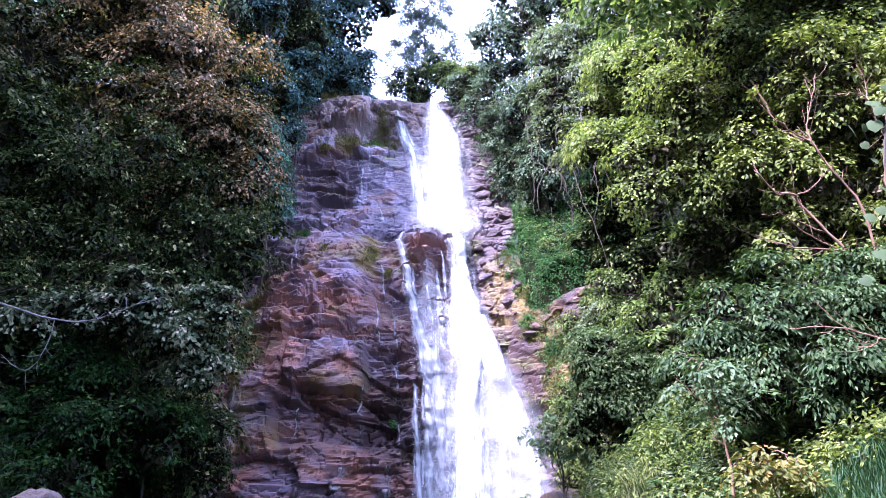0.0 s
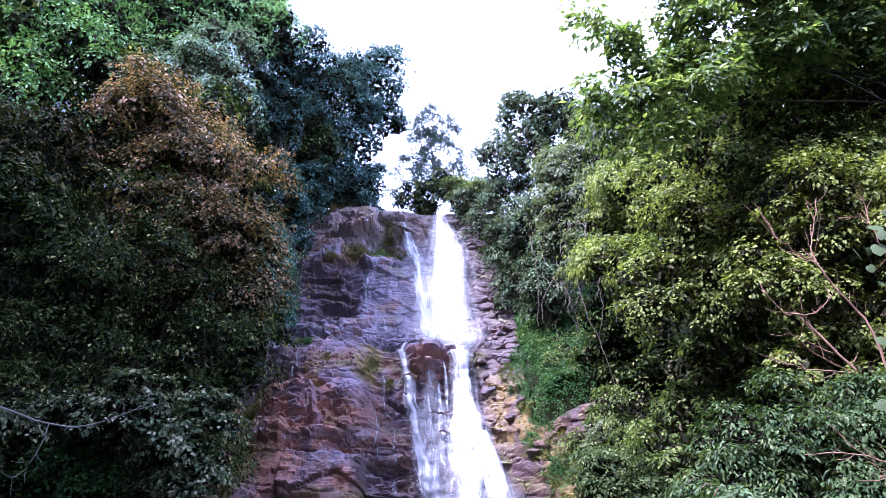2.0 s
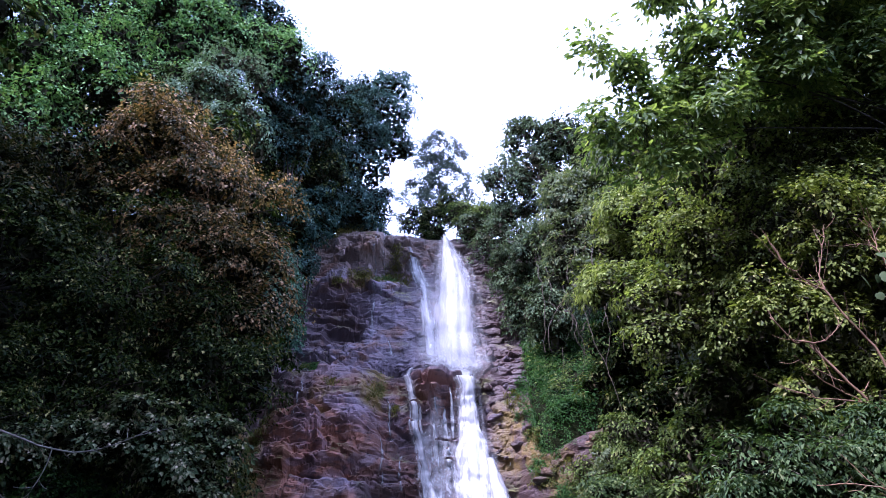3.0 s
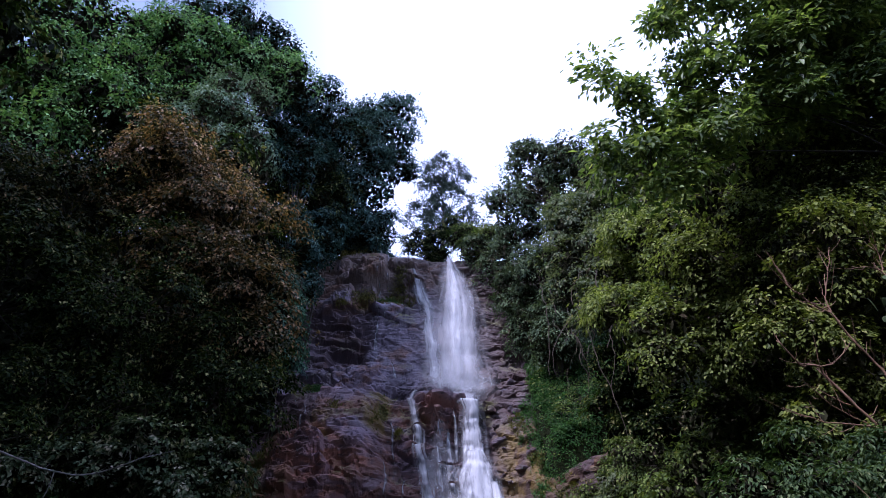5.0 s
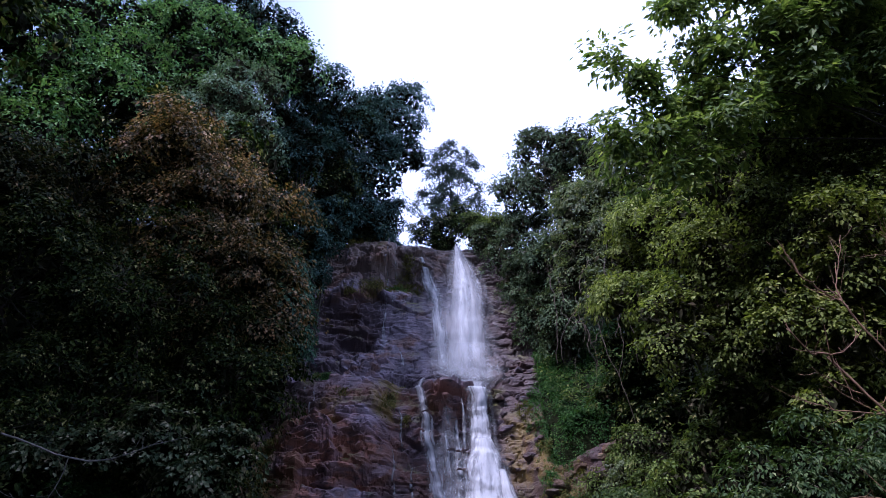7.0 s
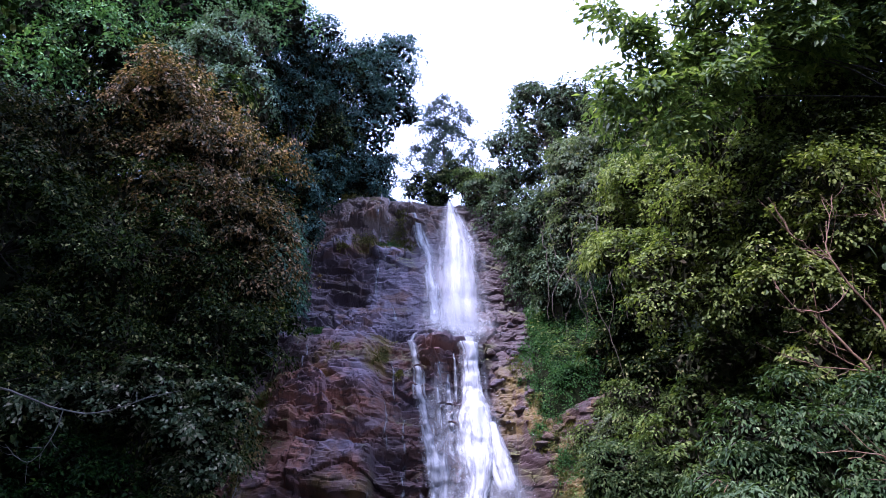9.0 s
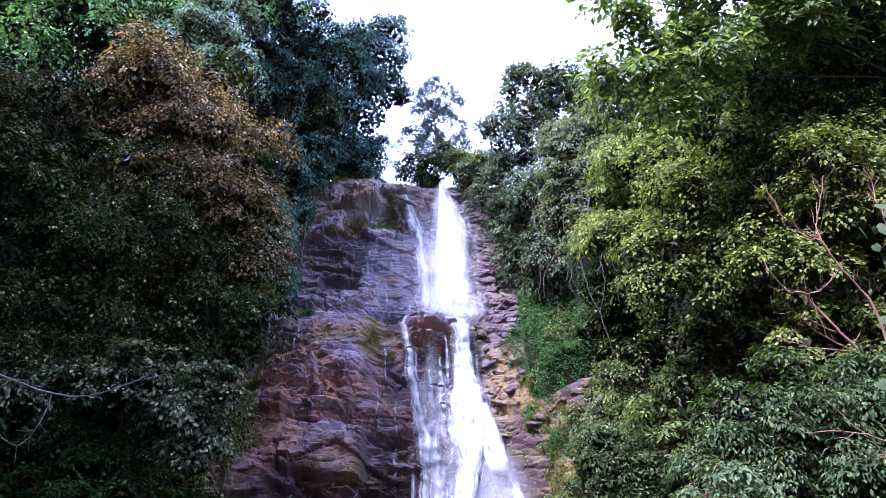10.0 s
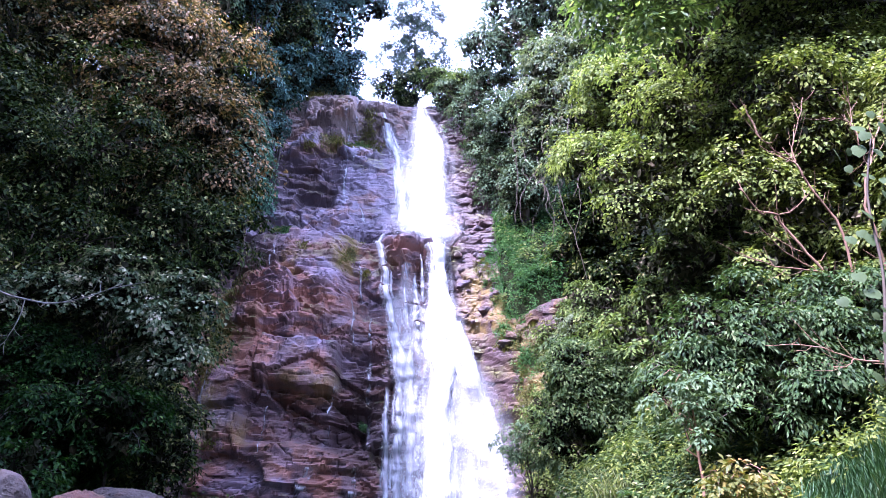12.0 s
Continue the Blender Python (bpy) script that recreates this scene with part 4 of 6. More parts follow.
water_part("lower_cascade", sheet([(1.9, 8.2, 0.3), (2.2, 6.8, 0.55), (2.3, 6.0, 0.8), (2.5, 5.2, 0.8), (2.7, 4.4, 0.7)], 1.25, 17, FOAM, 24, 0.05))
water_part("lower_veil", sheet([(x + 0.1, z, w * 1.2) for x, z, w in LOWER], 0.6, 8, FOAM_VEIL, 40))
water_part("lower_veil", sheet([(-0.9, 11.6, 0.5), (-0.7, 9.6, 0.8), (-0.5, 7.4, 0.9), (-0.5, 5.0, 0.9)], 0.6, 19, FOAM_VEIL, 30))
water_part("lower_veil", sheet([(2.3, 6.0, 0.8), (2.5, 4.5, 1.1), (2.8, 2.0, 1.4), (3.0, -1.3, 1.7)], 0.8, 18, FOAM_VEIL, 40))
LEFT = [(-2.35, 14.1, 0.22), (-2.6, 13.6, 0.18), (-2.4, 12.6, 0.24), (-2.05, 11.2, 0.32), (-1.75, 9.5, 0.40), (-1.35, 8.0, 0.5), (-0.9, 6.2, 0.6), (-0.7, 4.5, 0.7)]
water_part("left_strand", sheet([(x, z, w * 1.1) for x, z, w in LEFT], 0.60, 9, FOAM_STRAND, 16, cling=0.45))
FRINGE = (
    [(-0.35, 11.0, 0.10), (-0.25, 9.6, 0.22), (-0.1, 7.4, 0.3)],
    [(-0.05, 12.2, 0.06), (0.05, 10.8, 0.14), (0.1, 9.0, 0.2)],
    [(-0.9, 10.2, 0.08), (-0.8, 9.0, 0.16), (-0.7, 7.6, 0.2)],
    [(-1.1, 7.4, 0.18), (-0.95, 5.6, 0.34), (-0.8, 3.4, 0.4), (-0.7, 1.4, 0.4)],
    [(-0.5, 6.6, 0.3), (-0.35, 4.4, 0.5), (-0.2, 2.0, 0.55), (-0.1, -0.8, 0.6)],
    [(-1.5, 4.6, 0.12), (-1.45, 2.6, 0.26), (-1.3, 0.6, 0.3), (-1.2, -1.2, 0.35)],
    [(-0.9, 2.4, 0.25), (-0.8, 0.4, 0.4), (-0.7, -1.3, 0.45)],
    [(2.9, 5.6, 0.2), (3.35, 3.7, 0.32), (3.8, 1.8, 0.36), (4.1, -1.2, 0.4)],
    [(2.6, 1.6, 0.15), (2.7, 0.4, 0.4), (2.9, -1.2, 0.6)])
for k, run in enumerate(FRINGE):  # strands that break away beside the main fall
    water_part("strand", sheet(run, 0.5, 80 + k, FOAM_STRAND, 14, 0.04, cling=0.5))
for k, run in enumerate((
        [(-5.35, 25.4, 0.10), (-5.3, 22.0, 0.22), (-5.2, 18.5, 0.30), (-5.0, 16.2, 0.25)],
        [(-4.8, 25.3, 0.14), (-4.75, 22.5, 0.22), (-4.7, 19.0, 0.3)],
        [(-4.1, 16.4, 0.14), (-3.7, 15.4, 0.26), (-3.3, 14.6, 0.18)],
        [(-3.45, 11.6, 0.12), (-3.2, 9.6, 0.20), (-3.0, 8.0, 0.14)],
        [(-2.6, 8.4, 0.13), (-2.4, 6.2, 0.22), (-2.3, 4.8, 0.2)],
        [(-2.5, 5.6, 0.12), (-2.35, 3.4, 0.26), (-2.3, 1.4, 0.2)],
        [(-4.0, 4.6, 0.10), (-4.2, 2.4, 0.16), (-4.5, 0.9, 0.1)],
        [(-4.7, 1.0, 0.35), (-5.0, -0.4, 0.6), (-5.2, -1.2, 0.7)],
        [(-2.6, 0.9, 0.25), (-2.9, -1.2, 0.4)],
        [(-8.0, 12.2, 0.08), (-7.9, 10.4, 0.14), (-7.7, 8.6, 0.12)],
        [(-8.6, 13.3, 0.07), (-8.5, 12.4, 0.12), (-8.4, 11.6, 0.1)],
        [(-7.0, 4.6, 0.08), (-7.1, 2.4, 0.13), (-7.0, 0.6, 0.12)],
        [(-10.0, 5.2, 0.08), (-10.1, 2.4, 0.14), (-10.3, 0.3, 0.12)],
        [(-3.6, 9.2, 0.10), (-3.4, 7.4, 0.16), (-3.3, 6.0, 0.12)])):
    water_part("trickle", sheet([(x, z, w * 0.62) for x, z, w in run], 0.08, 20 + k, FOAM_TRICKLE, 10, 0.02, 0.07, None, 1.0, 0.16))
water_part("spray", sheet([(0.4, 16.5, 1.6), (0.5, 14.6, 2.6), (0.6, 13.2, 2.4)], 1.3, 50, FOAM_MIST, 20, 0.2), "thin drifting spray")
water_part("spray", sheet([(1.2, 6.0, 1.0), (1.2, 3.0, 2.4), (1.2, 0.0, 2.9), (1.2, -1.3, 3.1)], 1.0, 51, FOAM_MIST, 20, 0.2), "thin drifting spray")
water_part("spray", sheet([(2.3, 6.2, 0.8), (2.7, 4.4, 1.4), (3.0, 2.0, 1.8), (3.1, -1.3, 2.0)], 1.2, 52, FOAM_MIST, 20, 0.2), "thin drifting spray")


def build_drops():
    """Flying drops round the foot of the curtain and along the lower cascade."""
    rng = np.random.default_rng(62)
    rows = []
    for x, z, sx, sz, lift, n in ((0.3, 14.2, 1.5, 0.5, 1.3, 900), (-1.1, 14.3, 0.5, 0.4, 1.0, 300), (0.6, 8.0, 1.4, 1.6, 1.0, 700), (1.2, 4.0, 1.9, 1.6, 1.2, 1100), (1.6, 0.6, 2.3, 1.2, 1.4, 1200), (-1.4, 7.0, 0.4, 1.5, 0.7, 400)):
        xs, zs = rng.normal(x, sx * 0.6, n), rng.normal(z, sz, n)
        rows.append(np.stack([xs, face_y(xs, zs) - lift * rng.uniform(0.6, 1.2, n), zs], 1))
    p = np.concatenate(rows)
    k = len(p)
    s = rng.uniform(0.003, 0.010, k)[:, None, None]
    corners = np.array([(1, 1, 1.6), (-1, -1, 1.2), (-1, 1, -1.6), (1, -1, -1.4)])[None] * s
    v = (p[:, None] + corners).reshape(-1, 3)
    o = np.arange(k)[:, None] * 4
    f = np.concatenate([np.hstack([o, o + 1, o + 2]), np.hstack([o, o + 3, o + 1]), np.hstack([o, o + 2, o + 3]), np.hstack([o + 1, o + 3, o + 2])])
    m, nt, out = material("flying_drops")
    bs = node(nt, "ShaderNodeBsdfPrincipled", Roughness=0.3)
    bs.inputs["Base Color"].default_value = (0.9, 0.92, 0.95, 1)
    nt.links.new(bs.outputs[0], out.inputs["Surface"])
    tagged(new("spray_drops", mesh_of("drops", v, f, m)), "white drops flying off the falling water", "spray", kind="stuff")


build_drops()


def build_pool():
    gx, gy = np.linspace(-13, 2.6, 60), np.linspace(17, 37, 60)
    X, Y = np.meshgrid(gx, gy, indexing="ij")
    Zp = -1.0 + 0.03 * fbm(X * 2, Y * 2, seed=61)
    ob = new("water", mesh_of("pool", np.stack([X, Y, Zp], -1).reshape(-1, 3), grid_faces(60, 60), POOL, True))
    tagged(ob, "shallow plunge pool below the falls", "water", kind="structure")


build_pool()


# ---- forest on the left bank ----
plant("tree", "broad tree draped in creepers with brown-tipped leaves", "tree", (-10.5, 20.5, ground_z(-10.5, 20.5)),
      [(-10.3, 20.2, 14.6, 2.5, 2.2, 2.5), (-8.3, 20.0, 12.6, 2.1, 2.0, 2.2), (-6.9, 19.6, 10.2, 1.6, 1.8, 2.0)],
      LEAF_BROWN, DARK_BARK, 1350, 40, 0.42, 0.105, 0.55, 101, 0.32, droop=0.35, rough=0.55, gaps=0.18)
plant("tree", "dense dark green tree hung with creepers, shade in its leaf colour", "tree", (-10.0, 18.5, ground_z(-10.0, 18.5)),
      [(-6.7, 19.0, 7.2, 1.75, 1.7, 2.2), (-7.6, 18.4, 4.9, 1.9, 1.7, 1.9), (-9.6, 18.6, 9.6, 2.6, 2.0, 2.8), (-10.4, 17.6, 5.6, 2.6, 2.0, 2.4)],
      LEAF_SHADED, BARK, 1450, 44, 0.40, 0.096, 0.55, 102, 0.3, droop=0.3)
plant("tree", "dense dark green tree hung with creepers, shade in its leaf colour", "tree", (-13.5, 17.5, ground_z(-13.5, 17.5)),
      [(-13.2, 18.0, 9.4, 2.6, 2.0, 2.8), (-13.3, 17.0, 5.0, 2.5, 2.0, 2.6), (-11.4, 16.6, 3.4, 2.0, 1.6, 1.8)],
      LEAF_SHADED, DARK_BARK, 950, 36, 0.42, 0.115, 0.55, 103, 0.3, droop=0.3)
plant("tree", "tree smothered in creepers with browning leaf tips", "tree", (-14.6, 19.2, ground_z(-14.6, 19.2)),
      [(-15.5, 18.5, 13.2, 2.4, 2.2, 2.4), (-12.9, 19.4, 13.2, 2.3, 2.1, 2.3)],
      LEAF_RUSSET, DARK_BARK, 620, 38, 0.42, 0.115, 0.55, 119, 0.3, droop=0.35)
# its two nearer, lower crowns stand out of view, added to block the sun
plant("tree", "tall dark tree leaning out from the bank, unseen crowns added for shade", "tree", (-17.5, 16.0, ground_z(-17.5, 16.0)),
      [(-18.0, 16.8, 20.6, 2.6, 2.4, 2.8), (-18.4, 15.0, 23.0, 2.8, 2.6, 2.6), (-16.6, 12.4, 16.4, 2.8, 2.6, 2.8), (-15.4, 10.4, 14.0, 2.6, 2.4, 2.6)],
      LEAF_SHADED, BARK, 1000, 22, 0.48, 0.24, 0.55, 115, 0.3)
plant("shrub", "shrub with pale grey-green leaves on spreading branches", "shrub", (-8.8, 17.2, ground_z(-8.8, 17.2)),
      [(-7.3, 15.8, 4.7, 0.9, 0.8, 0.45), (-8.4, 15.8, 4.9, 0.8, 0.8, 0.4), (-6.2, 16.0, 4.2, 0.8, 0.8, 0.6), (-5.8, 16.4, 3.4, 0.6, 0.7, 0.6), (-9.6, 15.8, 4.6, 0.7, 0.7, 0.35), (-6.9, 15.6, 5.3, 0.8, 0.7, 0.4), (-5.5, 16.2, 4.9, 0.6, 0.6, 0.5)],
      LEAF_PALE, DARK_BARK, 420, 30, 0.30, 0.10, 0.6, 104, 0.06, flat=0.45)
for k, (x, y, z, r, mat) in enumerate(((-10.2, 15.6, 2.6, 1.3, LEAF_LUSH_SHADED), (-8.2, 15.4, 2.2, 1.2, LEAF_LUSH_SHADED), (-6.7, 15.6, 2.3, 1.0, LEAF_LUSH_SHADED), (-9.2, 13.4, 1.6, 1.0, LEAF_LUSH_SHADED), (-7.2, 13.2, 1.0, 0.8, LEAF_LUSH_SHADED),
                                       (-6.7, 17.5, 1.8, 1.1, LEAF_SHADED), (-7.8, 20.5, 2.2, 1.3, LEAF_SHADED), (-9.4, 23.5, 3.0, 1.6, LEAF_SHADED), (-10.8, 27.0, 3.4, 1.6, LEAF_SHADED), (-8.0, 18.2, 1.4, 1.1, LEAF_HERB))):
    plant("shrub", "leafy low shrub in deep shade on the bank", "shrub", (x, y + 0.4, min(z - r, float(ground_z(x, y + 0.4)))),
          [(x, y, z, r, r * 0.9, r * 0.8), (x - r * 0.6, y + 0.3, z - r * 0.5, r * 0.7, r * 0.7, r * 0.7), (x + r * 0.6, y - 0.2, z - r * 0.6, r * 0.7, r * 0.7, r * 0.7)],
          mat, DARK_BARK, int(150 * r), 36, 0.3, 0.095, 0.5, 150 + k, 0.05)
plant("tree", "tall forest tree with dark glossy leaves", "tree", (-20.0, 24.5, ground_z(-20.0, 24.5)),
      [(-19.8, 24.5, 23.5, 3.4, 3.0, 3.4), (-16.4, 24.5, 20.6, 2.6, 2.6, 2.8), (-20.5, 25.5, 27.6, 3.0, 3.0, 2.8), (-17.3, 25.0, 24.2, 2.4, 2.4, 2.2), (-18.5, 22.5, 17.5, 3.0, 2.5, 3.0), (-20.0, 29.0, 30.6, 2.6, 2.4, 2.4)],
      LEAF_FOREST, BARK, 1700, 28, 0.55, 0.155, 0.5, 105, 0.35, skirt=2.0, gaps=0.22, rough=0.5)
plant("tree", "tall slender tree with open feathery crown", "tree", (-16.5, 35.0, ground_z(-16.5, 35.0)),
      [(-17.4, 35.0, 39.4, 2.6, 2.2, 2.4), (-14.6, 35.2, 38.0, 2.2, 2.0, 1.9), (-12.6, 35.6, 36.8, 1.6, 1.8, 1.7), (-15.5, 35.0, 35.6, 2.4, 2.0, 1.8)],
      LEAF_BLUE, BARK, 620, 40, 0.5, 0.15, 0.5, 106, 0.3, skirt=1.6, rough=0.5)
plant("tree", "tree with pale greyish green leaves", "tree", (-12.5, 29.0, ground_z(-12.5, 29.0)),
      [(-12.0, 28.5, 26.3, 2.0, 1.8, 1.8), (-13.2, 28.2, 24.0, 2.0, 1.8, 2.0), (-11.2, 28.6, 23.2, 1.6, 1.6, 2.4)],
      LEAF_GREY, BARK, 900, 34, 0.46, 0.14, 0.45, 107, 0.25, skirt=1.6, gaps=0.22, rough=0.5)
plant("tree", "forest tree with mid green leaves", "tree", (-15.5, 30.0, ground_z(-15.5, 30.0)),
      [(-16.0, 29.5, 30.2, 2.6, 2.2, 2.4), (-14.0, 30.5, 31.0, 2.2, 2.0, 2.2), (-15.5, 29.0, 26.5, 2.5, 2.0, 2.5), (-10.4, 31.5, 30.4, 1.5, 1.6, 1.7), (-12.2, 31.0, 30.4, 1.8, 1.6, 1.8), (-17.6, 30.0, 32.4, 2.2, 2.0, 2.0), (-12.0, 34.0, 33.2, 1.9, 1.7, 1.9)],
      LEAF_FOREST, BARK, 1600, 28, 0.5, 0.16, 0.48, 108, 0.13, skirt=1.8, gaps=0.22, rough=0.5)
plant("tree", "tall bluish green tree standing above the falls", "tree", (-8.2, 47.0, ground_z(-8.2, 47.0)),
      [(-5.6, 42.5, 35.6, 2.4, 2.2, 2.6), (-8.0, 42.0, 33.4, 2.4, 2.2, 2.8), (-4.3, 42.8, 32.6, 1.3, 1.6, 1.8), (-6.6, 42.4, 30.4, 2.2, 2.0, 2.4), (-7.6, 43.4, 27.2, 1.7, 1.5, 1.6), (-5.6, 44.2, 27.8, 1.5, 1.3, 1.4), (-9.4, 42.4, 29.0, 1.8, 1.6, 2.0), (-8.8, 44.6, 26.6, 1.2, 1.0, 1.3), (-7.0, 45.4, 27.0, 1.2, 1.0, 1.1), (-7.6, 42.0, 36.0, 1.6, 1.5, 1.5)],
      LEAF_BLUE, DARK_BARK, 1300, 44, 0.55, 0.15, 0.5, 109, 0.3, rough=0.4)
plant("tree", "dark forest tree at the cliff's shoulder", "tree", (-13.0, 40.0, ground_z(-13.0, 40.0)),
      [(-10.4, 39.8, 31.0, 2.2, 2.0, 3.0), (-12.0, 39.0, 27.6, 2.4, 2.2, 3.0), (-9.2, 40.5, 27.2, 1.7, 1.7, 2.4), (-11.6, 38.4, 23.4, 1.8, 1.8, 2.6), (-10.4, 41.0, 24.0, 1.4, 1.4, 2.0), (-12.0, 37.5, 19.6, 2.0, 1.8, 2.6)],
      LEAF_SHADED, BARK, 1050, 38, 0.55, 0.15, 0.5, 110, 0.13, skirt=1.7)
plant("tree", "broad-crowned dark tree in the forest wall", "tree", (-13.0, 37.0, ground_z(-13.0, 37.0)),
      [(-10.0, 37.2, 33.6, 1.9, 1.8, 2.0), (-8.8, 38.6, 32.6, 1.7, 1.7, 1.9), (-11.8, 36.6, 32.0, 1.9, 1.8, 2.2), (-12.6, 34.5, 28.4, 2.0, 1.8, 2.4), (-10.6, 36.0, 28.0, 1.6, 1.1, 2.0), (-9.6, 38.0, 29.6, 1.3, 1.0, 1.6)],
      LEAF_BLUE, DARK_BARK, 1100, 38, 0.5, 0.15, 0.5, 113, 0.13, skirt=1.7)
plant("tree", "dark forest tree on the steep bank, shade in its leaf colour", "tree", (-14.5, 26.0, ground_z(-14.5, 26.0)),
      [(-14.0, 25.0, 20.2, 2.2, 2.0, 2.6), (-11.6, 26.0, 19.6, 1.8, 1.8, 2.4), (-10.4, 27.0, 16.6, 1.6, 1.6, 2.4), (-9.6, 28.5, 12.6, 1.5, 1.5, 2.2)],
      LEAF_SHADED, BARK, 1200, 24, 0.48, 0.2, 0.5, 114, 0.28, skirt=1.8, gaps=0.22, rough=0.5)
plant("shrub", "leafy shrub clinging to the cliff edge", "shrub", (-11.2, 37.0, ground_z(-11.2, 37.0)),
      [(-10.6, 37.5, 18.8, 1.2, 1.2, 1.8), (-9.8, 36.2, 16.6, 1.0, 1.1, 1.4), (-9.3, 35.6, 14.8, 0.8, 0.9, 0.9)],
      LEAF_TEAL, BARK, 560, 34, 0.42, 0.14, 0.5, 111, 0.14)
plant("shrub", "leafy shrub overhanging the foot of the rock", "shrub", (-11.5, 31.0, ground_z(-11.5, 31.0)),
      [(-10.8, 32.0, 9.8, 1.2, 1.2, 2.2), (-11.2, 31.0, 6.6, 1.3, 1.3, 2.0), (-11.6, 30.0, 3.4, 1.4, 1.4, 2.0)],
      LEAF_SHADED, BARK, 650, 22, 0.42, 0.20, 0.5, 112, 0.14)

plant("tree", "dark forest tree filling the forest wall", "tree", (-14.5, 28.0, ground_z(-14.5, 28.0)),
      [(-18.4, 32.0, 31.7, 1.7, 1.4, 1.7), (-20.5, 33.0, 36.1, 1.6, 1.3, 1.6), (-16.6, 26.0, 18.9, 1.6, 1.3, 1.9), (-15.6, 25.0, 15.9, 1.5, 1.2, 1.8), (-15.9, 31.0, 27.7, 1.6, 1.3, 1.6), (-23.0, 28.0, 27.1, 1.6, 1.3, 1.6)],
      LEAF_SHADED, DARK_BARK, 1100, 22, 0.5, 0.16, 0.5, 116, 0.14, gaps=0.22, rough=0.5)
plant("tree", "dense dark forest tree on the hillside behind", "tree", (-17.5, 40.0, ground_z(-17.5, 40.0)),
      [(-20.0, 37.0, 26.0, 2.6, 1.6, 2.8), (-13.0, 44.0, 33.0, 2.6, 1.6, 2.6), (-12.0, 43.0, 29.0, 2.4, 1.6, 2.6), (-15.6, 41.0, 31.5, 2.6, 1.6, 2.6)],
      LEAF_FOREST, DARK_BARK, 800, 30, 0.55, 0.17, 0.5, 124, 0.25)
plant("shrub", "dense dark bushes along the rim behind the rock", "shrub", (-7.4, 47.6, ground_z(-7.4, 47.6)),
      [(-9.2, 46.6, 27.6, 1.4, 1.0, 1.5), (-7.6, 46.8, 27.6, 1.3, 1.0, 1.4), (-6.2, 47.0, 27.3, 1.1, 0.9, 1.1), (-7.4, 48.2, 30.4, 1.3, 1.0, 1.4), (-5.0, 48.2, 27.2, 0.7, 0.7, 0.6)],
      LEAF_BLUE, DARK_BARK, 520, 36, 0.42, 0.14, 0.5, 125, 0.1)
plant("shrub", "dark leafy shrub beside the top of the rock face", "shrub", (-10.4, 41.5, ground_z(-10.4, 41.5)),
      [(-8.5, 40.0, 25.5, 1.2, 1.0, 1.4), (-8.6, 41.0, 29.4, 1.1, 0.9, 1.3), (-9.3, 39.5, 23.5, 1.2, 1.0, 1.6), (-9.2, 41.0, 26.2, 1.1, 0.9, 1.3), (-10.1, 39.4, 23.2, 1.1, 0.9, 1.4), (-9.5, 38.6, 20.2, 0.9, 0.8, 1.2)],
      LEAF_BLUE, DARK_BARK, 620, 22, 0.42, 0.17, 0.5, 117, 0.1)
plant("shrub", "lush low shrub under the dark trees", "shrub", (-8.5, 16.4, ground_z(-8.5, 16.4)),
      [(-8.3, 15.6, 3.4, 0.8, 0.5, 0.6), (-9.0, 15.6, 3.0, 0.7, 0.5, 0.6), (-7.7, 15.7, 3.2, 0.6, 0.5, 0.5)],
      LEAF_LUSH_SHADED, DARK_BARK, 170, 34, 0.28, 0.09, 0.5, 118, 0.04)

# ---- trees above the lip ----
plant("tree", "sparse small tree against the sky above the falls", "tree", (-1.6, 50.0, ground_z(-1.6, 50.0)),
      [(-1.2, 50.0, 37.4, 1.5, 1.3, 1.2), (0.3, 50.0, 36.4, 1.0, 1.0, 0.8), (-2.6, 50.0, 35.6, 1.2, 1.2, 1.2), (-0.6, 50.0, 34.4, 1.7, 1.2, 0.9), (-1.4, 50.2, 35.9, 1.0, 1.0, 0.7), (-1.8, 50.0, 33.2, 1.1, 1.0, 0.7), (-1.2, 50.0, 31.4, 1.3, 1.0, 0.8), (0.4, 50.2, 32.4, 1.4, 1.2, 0.9), (-3.0, 50.0, 32.4, 1.3, 1.2, 1.0)],
      LEAF_DUSK, DARK_BARK, 950, 40, 0.36, 0.125, 0.5, 120, 0.16, rough=0.5, heart=False, gaps=0.2)
plant("shrub", "low dark bush on the lip", "shrub", (-2.6, 48.0, ground_z(-2.6, 48.0)),
      [(-3.0, 48.0, 28.6, 1.4, 1.3, 1.5), (-1.4, 48.3, 29.3, 1.3, 1.2, 1.3), (0.2, 48.0, 29.6, 1.4, 1.3, 1.5)],
      LEAF_SHADED, BARK, 360, 40, 0.4, 0.13, 0.5, 121, 0.1, skirt=0.8)
plant("shrub", "small yellowish tuft of bush on the lip", "shrub", (-6.6, 44.8, 25.6),
      [(-6.4, 44.6, 26.6, 0.8, 0.6, 0.5), (-7.6, 44.6, 26.2, 0.7, 0.6, 0.5)], LEAF_OLIVE, BARK, 110, 20, 0.25, 0.14, 0.4, 122, 0.05)
plant("shrub", "light green bush beside the lip", "shrub", (1.4, 45.5, ground_z(1.4, 45.5)),
      [(1.0, 45.2, 27.3, 1.4, 1.2, 1.3), (2.4, 44.5, 26.6, 1.5, 1.3, 1.6), (0.4, 45.6, 28.0, 1.0, 1.0, 0.9)],
      LEAF_MID, BARK, 420, 40, 0.4, 0.13, 0.5, 123, 0.1, skirt=0.8)

